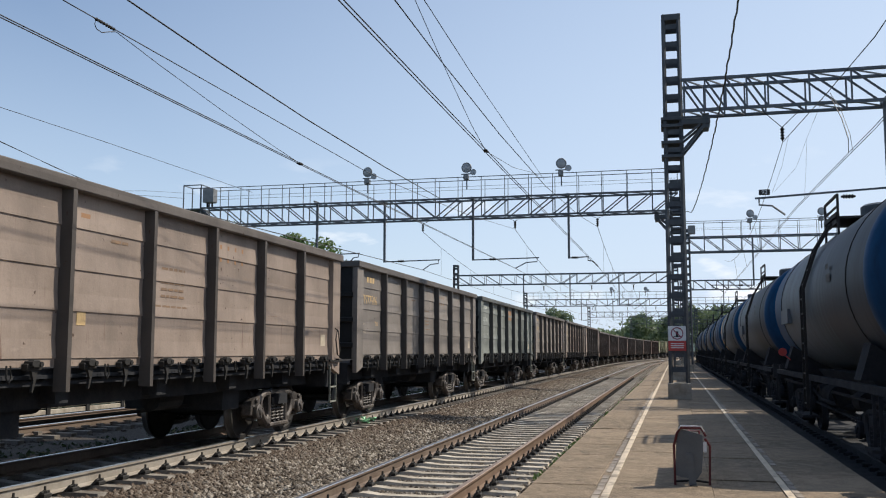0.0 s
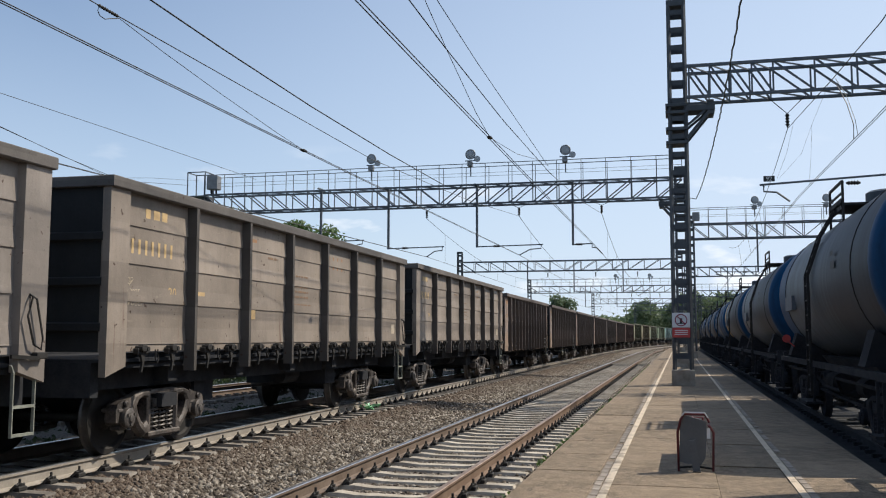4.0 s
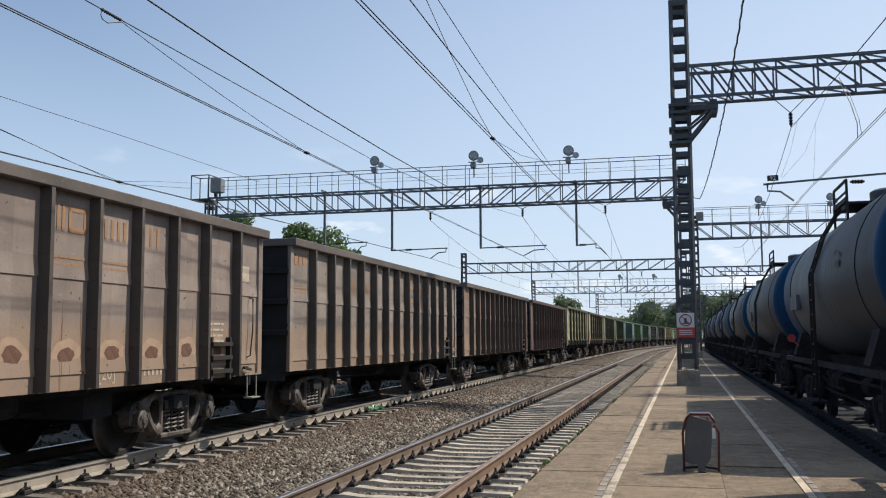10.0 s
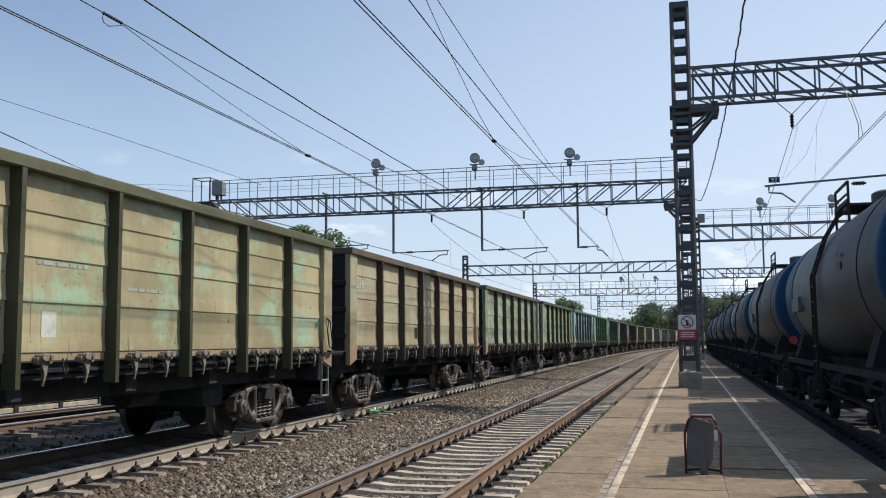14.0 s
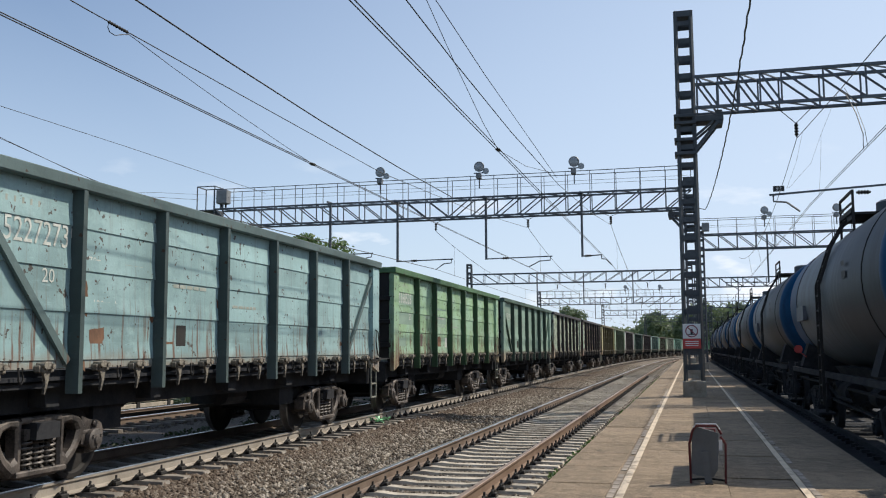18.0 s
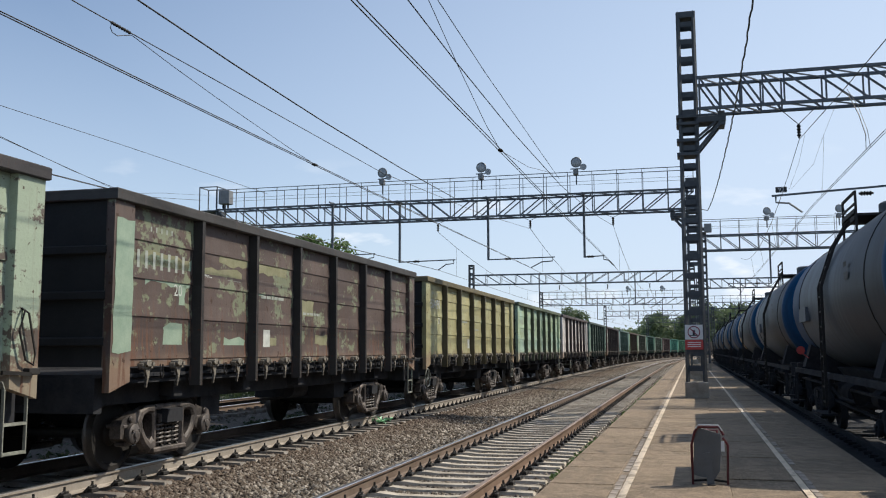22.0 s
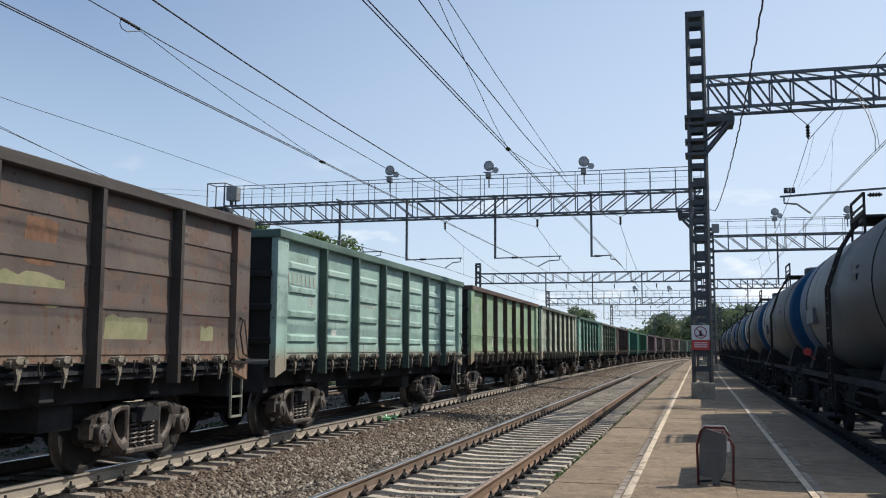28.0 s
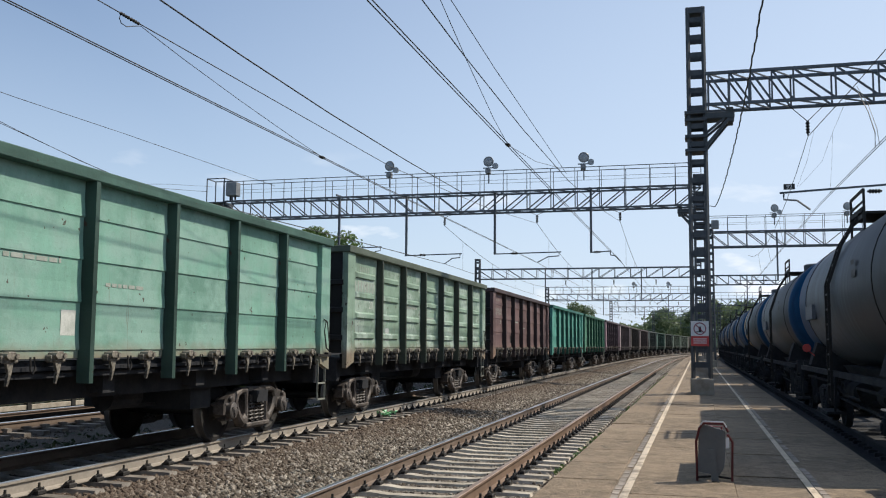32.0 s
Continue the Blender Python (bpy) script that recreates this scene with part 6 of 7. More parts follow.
# ---------------------------------------------------------------- masts and gantries
def lattice_mast(x, y, height, w0, w1, footing, label):
    ms = thing("lattice_mast", label, "catenary mast", "catenary masts", at=(x, y, 0))
    part("footing", Shape().block(-w0 * 0.68, w0 * 0.68, -w0 * 0.68, w0 * 0.68, -0.3, footing - 0.12, 0.03).mesh("footing", M_SLEEPER), ms, "square concrete footing")
    hw = lambda z: (w0 + (w1 - w0) * z / height) / 2
    for sx in (-1, 1):
        for sy in (-1, 1):
            s = Shape()
            a, b = hw(0), hw(height)
            s.bar((sx * a, sy * a, footing - 0.13), (sx * b, sy * b, height), 0.09, 0.09)
            part("corner_angle", s.mesh("corner_angle", M_MAST), ms)
    z = height - 0.96 - 0.56 * int((height - 1.2 - footing) / 0.56)
    while z < height - 0.3:
        s = Shape()
        h = hw(z)
        for sy in (-1, 1):
            s.box(-h, h, sy * h - 0.008, sy * h + 0.008, z - 0.08, z + 0.08)
            s.box(sy * h - 0.008, sy * h + 0.008, -h, h, z - 0.08, z + 0.08)
        part("batten_plate", s.mesh("batten_plate", M_MAST), ms)
        z += 0.56
    h = hw(height) + 0.045
    part("cap_plate", Shape().block(-h, h, -h, h, height - 0.2, height, 0.01).mesh("cap_plate", M_MAST), ms)
    return ms


def truss_beam(x0, x1, y, z0, z1, bay, depth, label, rail_h=0.0, single=True, joints=None, lean=None):
    """A lattice gantry beam across the tracks, with or without a railed walkway on top."""
    g = thing("gantry_beam", label, "catenary gantry", "catenary gantries", at=(0, y, 0))
    for dy in (-depth / 2, depth / 2):
        for z in (z0, z1):
            part("chord", Shape().bar((x0, dy, z), (x1, dy, z), 0.09, 0.09).mesh("chord", M_STEEL), g)
    n = max(2, round((x1 - x0) / bay))
    xs = joints or [x0 + (x1 - x0) * i / n for i in range(n + 1)]
    n = len(xs) - 1
    rest = Shape()
    for i in range(n):
        a, b = xs[i], xs[i + 1]
        for dy in (-depth / 2, depth / 2):
            s = Shape()
            lo, hi = (a, b) if (i * 2 >= n and not lean) else (b, a)
            s.bar((lo, dy, z0), (hi, dy, z1), 0.055, 0.055)
            if single:
                part("brace", s.mesh("brace", M_STEEL), g)
                part("upright", Shape().bar((a, dy, z0), (a, dy, z1), 0.05, 0.05).mesh("upright", M_STEEL), g)
            else:
                rest.bar((lo, dy, z0), (hi, dy, z1), 0.055, 0.055)
                rest.bar((a, dy, z0), (a, dy, z1), 0.05, 0.05)
        rest.bar((a, -depth / 2, z1), (b, depth / 2, z1), 0.04)
        rest.bar((a, -depth / 2, z0), (b, depth / 2, z0), 0.04)
    part("lacing", rest.mesh("lacing", M_STEEL), g)
    if rail_h:
        m = max(2, round((x1 - x0) / 1.25))
        for dy in (-depth / 2 - 0.05, depth / 2 + 0.05):
            part("handrail", Shape().bar((x0, dy, z1 + rail_h), (x1, dy, z1 + rail_h), 0.035).mesh("handrail", M_STEEL), g)
            part("handrail", Shape().bar((x0, dy, z1 + rail_h * 0.55), (x1, dy, z1 + rail_h * 0.55), 0.015).mesh("handrail", M_STEEL), g)
            for i in range(m + 1):
                x = x0 + (x1 - x0) * i / m
                part("rail_post", Shape().bar((x, dy, z1), (x, dy, z1 + rail_h), 0.03).mesh("rail_post", M_STEEL), g)
    return g


def hanger(x, y, z_top, z_arm, arm, wire_x, label, rise=0.0):
    """A drop post with its sideways arm and steady arm that holds a contact wire."""
    h = thing("wire_support", label, "catenary support", "wire supports", at=(x, y, 0))
    part("drop_post", Shape().bar((0, 0, z_arm), (0, 0, z_top), 0.11).bar((0, -0.5, z_top - 0.05), (0, 0.5, z_top - 0.05), 0.08).mesh("drop_post", M_STEEL), h)
    part("cross_arm", Shape().bar((0, 0, z_arm + 0.03 + rise), (arm, 0, z_arm + 0.08), 0.055).mesh("cross_arm", M_STEEL), h)
    w = wire_x - x
    s = Shape().tube([(arm * 0.97, 0, z_arm + 0.05), (arm * 0.97, 0, z_arm - 0.12), (arm * 0.97 + (w - arm * 0.97) * 0.5, 0, z_arm - 0.16), (w, 0, z_arm - 0.45)], 0.03, 5)
    part("steady_arm", s.mesh("steady_arm", M_STEEL), h)
    part("insulator", Shape().lathe([(-0.2, 0.03)] + [(-0.16 + 0.04 * i, 0.075 if i % 2 else 0.035) for i in range(9)] + [(0.2, 0.03)], "x", 10, (arm * 0.3, 0, z_arm + 0.045)).mesh("insulator", M_IRON), h)
    return h


def build_gantries():
    lattice_mast(0.10, 29.4, 11.92, 0.50, 0.46, 0.60, "tall grey lattice mast on a concrete footing on the platform")
    truss_beam(0.35, 14.0, 29.4, 8.75, 9.72, 0.95, 0.9, "grey steel lattice gantry beam over the tank wagons",
               joints=[0.45 + 0.61 * i for i in range(5)] + [2.89 + 1.17 * i for i in range(1, 10)], lean=True)
    hanger(6.2, 29.4, 8.9, 5.95, -3.75, 3.30, "steel drop post with an arm over the tank wagons", 0.24)
    lattice_mast(0.2, 48.0, 10.0, 0.50, 0.46, 0.60, "grey lattice mast on the platform under a railed gantry")
    truss_beam(-25.95, 0.3, 48.0, 8.42, 9.42, 1.25, 0.9, "grey steel lattice gantry with a railed walkway over the tracks", rail_h=1.12)
    for x, arm, wx in ((-5.2, 1.0, -3.72), (-10.25, 3.5, -8.0), (-15.15, 3.1, -13.0)):
        hanger(x, 48.0, 9.5, 6.15, arm, wx, "steel drop post with an arm under the railed gantry")
    hanger(-19.05, 48.0, 9.6, 6.6, 2.5, -17.2, "steel drop post with an arm under the railed gantry")
    for y, x0, rail in ((98, -22.5, 0), (148, -24, 1.1), (198, -22, 0), (250, -22, 1.1)):
        b = bend(y)
        truss_beam(x0 + b, 0.2 + b, y, 8.4, 9.45, 1.6, 0.9, "distant grey lattice gantry over the tracks", rail_h=rail, single=False)
        lattice_mast(0.2 + bend_platform(y), y, 10.0, 0.5, 0.46, 0.6, "distant grey lattice mast")
        lattice_mast(x0 + b, y, 10.6, 0.5, 0.46, 0.6, "distant grey lattice mast")
        for x in (-5.2, -10.25, -15.15):
            hanger(x + b, y, 9.45, 6.15, 2.6, x + b + (1.5 if x > -6 else 2.25), "distant drop post with an arm")
    for y, rail in ((68, 1.1), (110, 0), (165, 1.1)):
        b = bend_platform(y)
        truss_beam(0.9 + b, 16 + b, y, 8.35, 9.4, 1.3, 0.9, "grey lattice gantry over the tank wagons", rail_h=rail, single=False)
        hanger(5.4 + b, y, 9.4, 5.95, -2.9, 3.4 + b, "drop post with an arm over the tank wagons")
        lattice_mast(0.9 + b, y, 10.0, 0.5, 0.46, 0.6, "grey lattice mast on the platform")


def bracket(x, y, z, sd, label):
    """The cantilever bracket that carries a gantry beam on a mast."""
    b = thing("mast_bracket", label, "bracket", at=(x, y, z))
    part("bracket_arm", Shape().block(min(0, sd * 0.85), max(0, sd * 0.85), -0.32, 0.32, -0.10, 0.10, 0.02).mesh("bracket_arm", M_MAST), b)
    part("bracket_plate", Shape().block(min(sd * 0.62, sd * 0.82), max(sd * 0.62, sd * 0.82), -0.3, 0.3, -0.22, 0.24, 0.02).mesh("bracket_plate", M_MAST), b)
    for dy in (-0.28, 0.28):
        part("bracket_strut", Shape().bar((0.0, dy, -0.95), (sd * 0.70, dy, -0.1), 0.09).mesh("bracket_strut", M_MAST), b)
        part("bracket_strut", Shape().bar((0.0, dy, -0.55), (sd * 0.55, dy, -0.1), 0.07).mesh("bracket_strut", M_MAST), b)
    for zz in (-1.05, -0.62, -0.1, 0.12):
        part("clamp_band", Shape().block(-0.62 if sd > 0 else -0.04, 0.04 if sd > 0 else 0.62, -0.33, 0.33, zz - 0.05, zz + 0.05, 0.01).mesh("clamp_band", M_MAST), b)


def floodlight(x, y, z, turn):
    """A round searchlight on a stand, with a smaller one beside it."""
    f = thing("floodlight", "round grey searchlight on the gantry railing", "floodlight", "gantry floodlights", at=pose(x, y, z, rz=turn))
    part("lamp_head", Shape().lathe([(-0.18, 0.09), (-0.14, 0.20), (0.02, 0.27), (0.07, 0.28), (0.09, 0.265)], "y", 20, (0, 0, 0.55)).mesh("lamp_head", M_LAMP, True), f)
    part("lens", Shape().lathe([(0.075, 0.26), (0.10, 0.18), (0.11, 0.02)], "y", 20, (0, 0, 0.55)).mesh("lens", M_LENS, True), f)
    part("stand", Shape().bar((0, 0, -0.6), (0, 0, 0.25), 0.06).bar((-0.3, 0, 0.22), (0.3, 0, 0.22), 0.05).mesh("stand", M_STEEL), f)
    part("second_lamp", Shape().lathe([(-0.12, 0.06), (-0.05, 0.15), (0.06, 0.17)], "y", 14, (-0.36, 0, 0.30)).mesh("second_lamp", M_LENS, True), f)
    part("ballast_box", Shape().block(-0.10, 0.16, -0.12, 0.14, -0.10, 0.18, 0.03).mesh("ballast_box", M_LAMP), f)


M_LAMP = surface("lamp_grey_paint", (0.16, 0.165, 0.17), (0.26, 0.265, 0.27), 4, 40, 0.5, 0.3)
M_LENS = surface("lamp_glass", (0.30, 0.32, 0.34), (0.40, 0.42, 0.44), 4, 40, 0.15, 0.0, 0.02)
M_SIGN = surface("sign_white_enamel", (0.70, 0.70, 0.70), (0.78, 0.78, 0.77), 4, 40, 0.45, 0.0, 0.03)
M_SIGN_RED = surface("sign_red_enamel", (0.50, 0.05, 0.05), (0.58, 0.07, 0.06), 4, 40, 0.45, 0.0, 0.03)
M_RING = surface("dark_red_print", (0.20, 0.02, 0.05), (0.28, 0.04, 0.07), 4, 40, 0.5)
M_BLACK = surface("black_print", (0.02, 0.02, 0.02), (0.03, 0.03, 0.03), 4, 40, 0.6)
M_TUBE_RED = surface("red_tube_paint", (0.085, 0.011, 0.014), (0.15, 0.024, 0.026), 5, 40, 0.5)
M_BOARD = surface("grey_board", (0.115, 0.122, 0.125), (0.165, 0.172, 0.172), 3, 60, 0.7)
M_LITTER = surface("green_plastic", (0.26, 0.66, 0.36), (0.40, 0.80, 0.50), 9, 50, 0.5)
M_BARK = surface("bark", (0.05, 0.038, 0.028), (0.11, 0.085, 0.065), 6, 40, 0.95)


def build_mast_things():
    bracket(0.35, 29.4, 8.45, 1, "dark steel bracket that carries the beam on the mast")
    bracket(-0.02, 48.0, 8.15, -1, "dark steel bracket that carries the railed gantry")
    s = thing("warning_sign", "white and red warning sign with a crossed-out ring on the mast", "sign", at=(0.06, 29.10, 1.80))
    part("sign_plate", Shape().block(-0.26, 0.26, -0.012, 0.012, -0.06, 0.38, 0.004).mesh("sign_plate", M_SIGN), s)
    part("sign_plate", Shape().block(-0.26, 0.26, -0.012, 0.012, -0.36, -0.066, 0.004).mesh("sign_plate", M_SIGN_RED), s, "red lower plate")
    k = 28
    ring = [(0.185 * math.cos(2 * math.pi * i / k), -0.016, 0.16 + 0.185 * math.sin(2 * math.pi * i / k)) for i in range(k)]
    inner = [(p[0] * 0.84, p[1], 0.16 + (p[2] - 0.16) * 0.84) for p in ring]
    me = bpy.data.meshes.new("ring")
    me.from_pydata(ring + inner, [], [(i, (i + 1) % k, k + (i + 1) % k, k + i) for i in range(k)])
    me.materials.append(M_RING)
    part("ring", me, s)
    part("slash", Shape().bar((-0.12, -0.017, 0.28), (0.12, -0.017, 0.04), 0.028, 0.004, up=(0, 1, 0)).mesh("slash", M_RING), s)
    part("symbol", Shape().box(-0.035, 0.035, -0.0165, -0.014, 0.06, 0.22).box(-0.11, 0.11, -0.0165, -0.014, 0.05, 0.075).mesh("symbol", M_BLACK), s)
    for z in (-0.16, -0.22, -0.28):
        part("small_print", Shape().box(-0.19, 0.19, -0.0165, -0.014, z, z + 0.025).mesh("small_print", M_SIGN), s)
    # a low barrier left on the platform, seen from its end; its length is added
    b = thing("folding_barrier", "low grey boarded barrier in a dark red tube frame", "barrier", at=pose(0.135, 10.55, 0, rz=-0.6))
    tube = [(-0.17, 0.02, 0.0), (-0.175, 0.01, 0.42), (-0.14, 0.0, 0.56), (-0.10, 0.0, 0.615), (0.11, 0.0, 0.615), (0.16, 0.0, 0.53)]
    part("frame_tube", Shape().tube(tube, 0.014, 8).mesh("frame_tube", M_TUBE_RED, True), b, "dark red steel tube")
    part("frame_tube", Shape().tube([(0.19, 0.10, 0.0), (0.20, 0.08, 0.42), (0.15, 0.05, 0.50)], 0.014, 8).mesh("frame_tube", M_TUBE_RED, True), b, "dark red steel tube")
    part("top_edge", Shape().tube([(-0.125, -0.012, 0.60), (-0.10, -0.012, 0.635), (0.11, -0.012, 0.635), (0.145, -0.012, 0.58)], 0.008, 6).mesh("top_edge", M_SIGN), b, "whitish worn top edge")
    part("end_board", Shape().prism([(-0.165, 0.11), (-0.10, 0.09), (0.06, 0.07), (0.11, 0.15), (0.13, 0.42), (0.125, 0.54), (-0.115, 0.61), (-0.145, 0.575)], 0.015, 0.045, "y").mesh("end_board", M_BOARD), b, "grey board")
    part("prop", Shape().bar((0.015, 0.0, 0.02), (-0.02, 0.01, 0.34), 0.075, 0.03, up=(0, 1, 0)).mesh("prop", M_BOARD), b)
    part("foot", Shape().block(-0.02, 0.06, -0.06, 0.08, 0.0, 0.02, 0.005).mesh("foot", M_BLACK), b)
    part("base_bar", Shape().tube([(0.19, 0.10, 0.03), (0.02, 0.14, 0.045), (-0.16, 0.12, 0.03)], 0.012, 8).mesh("base_bar", M_IRON, True), b)
    # added out of view behind the end board, to cast the long shadow
    part("side_board", Shape().block(-0.03, -0.005, 0.05, 1.75, 0.08, 0.42, 0.006).mesh("side_board", M_BOARD), b, "long grey board")
    part("rear_frame", Shape().tube([(-0.13, 1.76, 0.0), (-0.13, 1.76, 0.44), (0.11, 1.76, 0.44), (0.11, 1.76, 0.0)], 0.014, 8).mesh("rear_frame", M_TUBE_RED, True), b)
    part("rail_tube", Shape().tube([(-0.015, 0.06, 0.45), (-0.015, 1.76, 0.45)], 0.014, 6).mesh("rail_tube", M_TUBE_RED, True), b)
    part("reflector", Shape().box(0.13, 0.165, 0.0, 0.01, 0.36, 0.47).mesh("reflector", M_SIGN), b, "white reflector")
    # litter
    rng = random.Random(8)
    s_ = Shape()
    for k in range(14):
        c = Vector((rng.uniform(-0.22, 0.22), rng.uniform(-0.14, 0.14), rng.uniform(0, 0.07)))
        s_.add([c + Vector((rng.uniform(-0.12, 0.12), rng.uniform(-0.09, 0.09), rng.uniform(-0.02, 0.13))) for _ in range(4)], [(0, 1, 2), (0, 2, 3), (1, 2, 3)])
    thing("plastic_litter", "crumpled bright green plastic litter on the ballast", "litter", mesh=s_.mesh("plastic_litter", M_LITTER), at=(-7.22, 21.5, -0.30))
    # floodlights and box on the gantries
    for x in (-16.0, -10.5, -5.5):
        floodlight(x, 47.6, 10.5, 190 + x)
    for x in (5.25, 9.9):
        floodlight(x, 67.6, 10.4, 200)
    for x in (-5.2, -10.4):
        floodlight(x + bend(148), 147.6, 10.45, 180)
    bx = thing("equipment_box", "grey metal equipment box on the gantry railing", "box", at=(-25.4, 47.6, 9.55))
    part("case", Shape().block(-0.32, 0.32, -0.25, 0.25, 0.15, 0.95, 0.04).mesh("case", M_LAMP), bx)
    for x in (-0.15, 0.15):
        part("bushing", Shape().lathe([(-0.12, 0.03), (0.0, 0.06), (0.16, 0.05)], "z", 8, (x, 0, 0)).mesh("bushing", M_IRON), bx)
    cg = thing("gantry_end_cage", "railed end landing of the gantry", "landing", at=(-26.45, 48.0, 9.40))
    for dx in (-0.55, 0.55):
        for dy in (-0.5, 0.5):
            part("post", Shape().bar((dx, dy, 0), (dx, dy, 1.35), 0.05).mesh("post", M_STEEL), cg)
    part("landing_rail", Shape().bar((-0.55, -0.5, 1.35), (0.55, -0.5, 1.35), 0.05).bar((0.55, -0.5, 1.35), (0.55, 0.5, 1.35), 0.05).bar((0.55, 0.5, 1.35), (-0.55, 0.5, 1.35), 0.05).bar((-0.55, 0.5, 1.35), (-0.55, -0.5, 1.35), 0.05).mesh("landing_rail", M_STEEL), cg)
    part("landing_floor", Shape().box(-0.6, 0.6, -0.55, 0.55, -0.06, 0.0).mesh("landing_floor", M_STEEL), cg)
    lattice_mast(-26.0, 48.0, 9.3, 0.5, 0.46, 0.3, "grey lattice mast under the gantry behind the train")
    bx = thing("equipment_box", "small grey box on the gantry railing", "box", at=(1.3, 67.5, 9.6))
    part("case", Shape().block(-0.25, 0.25, -0.2, 0.2, 0.0, 0.6, 0.03).mesh("case", M_LAMP), bx)
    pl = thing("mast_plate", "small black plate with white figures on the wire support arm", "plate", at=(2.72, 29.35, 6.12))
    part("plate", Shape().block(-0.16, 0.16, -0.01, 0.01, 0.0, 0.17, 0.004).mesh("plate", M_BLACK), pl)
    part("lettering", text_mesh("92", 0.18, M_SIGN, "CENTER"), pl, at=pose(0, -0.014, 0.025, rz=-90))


# ---------------------------------------------------------------- overhead wires
def sag(a, b, drop, n=10):
    a, b = Vector(a), Vector(b)
    return [a.lerp(b, i / n) - Vector((0, 0, drop * 4 * (i / n) * (1 - i / n))) for i in range(n + 1)]


def wire(pts, r, label, name="overhead_wire"):
    w = thing(name, label, "wire", "overhead wires", mesh=Shape().tube(pts, r, 5).mesh(name, M_WIRE))
    return w


def build_wires():
    contact, carrier = "thin dark contact wire above the track", "thin dark carrier wire above the track"
    spans = ((48, 98), (98, 148), (148, 198))
    for track, off, near in ((TRACK_1, -0.45, True), (TRACK_2, 0.06, True), (TRACK_3, 0.37, False)):
        x = track + off
        if near:
            for d in (-0.03, 0.03):
                wire([(x + d, -6, 5.6), (x + d, 8, 5.53), (x + d, 22, 5.56), (x + d, 48, 5.70)], 0.009, contact)
        else:
            for d in (-0.03, 0.03):
                wire([(x + d, -6, 5.3), (x + d, 14.9, 5.14), (x + d, 19.5, 5.20), (x + d, 48, 5.70)], 0.008, contact)
            wire([(x, 8, 6.6), (x, 15.35, 5.61), (x, 17.4, 5.37), (x, 19.5, 5.21)], 0.006, "thin jumper between carrier and contact wire", "jumper_wire")
            wire([(x, 19.5, 5.21), (x - 5, 29, 7.0), (x - 13.6, 48, 10.35)], 0.006, "thin wire up to the gantry", "jumper_wire")
        for y0, y1 in spans:
            b0, b1 = (0.0 if y0 == 48 else bend(y0)), bend(y1)
            wire([(x + b0, y0, 5.70), (x + (b0 + b1) / 2, (y0 + y1) / 2, 5.62), (x + b1, y1, 5.70)], 0.012, contact)
            car = sag((x + b0, y0, 7.75), (x + b1, y1, 7.75), 1.35, 12)
            wire(car, 0.012, carrier)
            for i in range(1, 12, 2):
                p = car[i]
                wire([p, (p.x, p.y, 5.66)], 0.006, "thin dropper between carrier and contact wire", "dropper")
        for y in (48, 98, 148):
            b = 0.0 if y == 48 else bend(y)
            ins = Shape().lathe([(7.75, 0.02)] + [(7.80 + 0.045 * i, 0.08 if i % 2 else 0.03) for i in range(8)] + [(8.2, 0.02)], "z", 8)
            ins.bar((0, 0, 8.18), (-0.55, 0, 8.42), 0.02).bar((0, 0, 8.18), (0.55, 0, 8.42), 0.02)
            thing("string_insulator", "dark string insulator hanging under the gantry", "insulator", "insulators", mesh=ins.mesh("string_insulator", M_IRON), at=(x + b, y, 0))
    # carriers and feeders of the nearest span
    wire([(-8.0, -6, 6.3), (-8.0, 10.9, 6.18), (-8.0, 23.8, 6.24), (-8.0, 36, 6.85), (-8.0, 48, 7.75)], 0.009, carrier)
    wire([(-3.72, -6, 6.75), (-3.72, 12.45, 6.34), (-3.72, 14.9, 6.29), (-3.72, 20.3, 6.27), (-3.72, 28, 6.42), (-3.72, 38, 6.95), (-3.72, 48, 7.75)], 0.010, carrier)
    wire([(-12.0, -6, 9.9), (-12.0, 18.7, 9.40), (-12.0, 22.7, 9.31), (-12.0, 29.2, 9.25), (-12.0, 38.2, 9.31), (-12.0, 48, 9.5)], 0.022, "black feeder cable along the gantries")
    wire([(-5.6, -6, 10.6), (-6.0, 22.8, 10.29), (-6.12, 28.5, 10.24), (-6.45, 48, 10.33)], 0.012, "thin feeder wire along the gantries")
    wire([(-23.0, 4, 9.7), (-23.0, 27.1, 9.95), (-23.0, 33.8, 10.09), (-23.0, 48, 10.28)], 0.012, "thin feeder wire along the gantries")
    wire([(-21.2, 20, 9.0), (-22.0, 25.2, 8.55), (-26.6, 40.0, 9.05), (-27.2, 48, 10.1)], 0.011, "thin feeder wire along the gantries")
    wire([(-8.0, 11.95, 6.16), (-8.0, 13.2, 6.02), (-8.0, 15.15, 5.84), (-8.0, 17.6, 5.65), (-8.0, 19.05, 5.56)], 0.006, "thin jumper between carrier and contact wire", "jumper_wire")
    wire([(-8.0, 11.45, 6.17), (-8.0, 11.42, 6.10), (-8.0, 11.47, 6.04), (-8.0, 11.60, 6.03), (-8.0, 11.75, 6.09), (-8.0, 11.95, 6.16)], 0.007, "looped jumper at the wire insulator", "jumper_wire")
    wire([(-3.72, 11.0, 7.3), (-3.72, 13.45, 6.68), (-3.72, 15.05, 6.27), (-3.72, 17.28, 5.77), (-3.72, 18.64, 5.56)], 0.006, "thin jumper between carrier and contact wire", "jumper_wire")
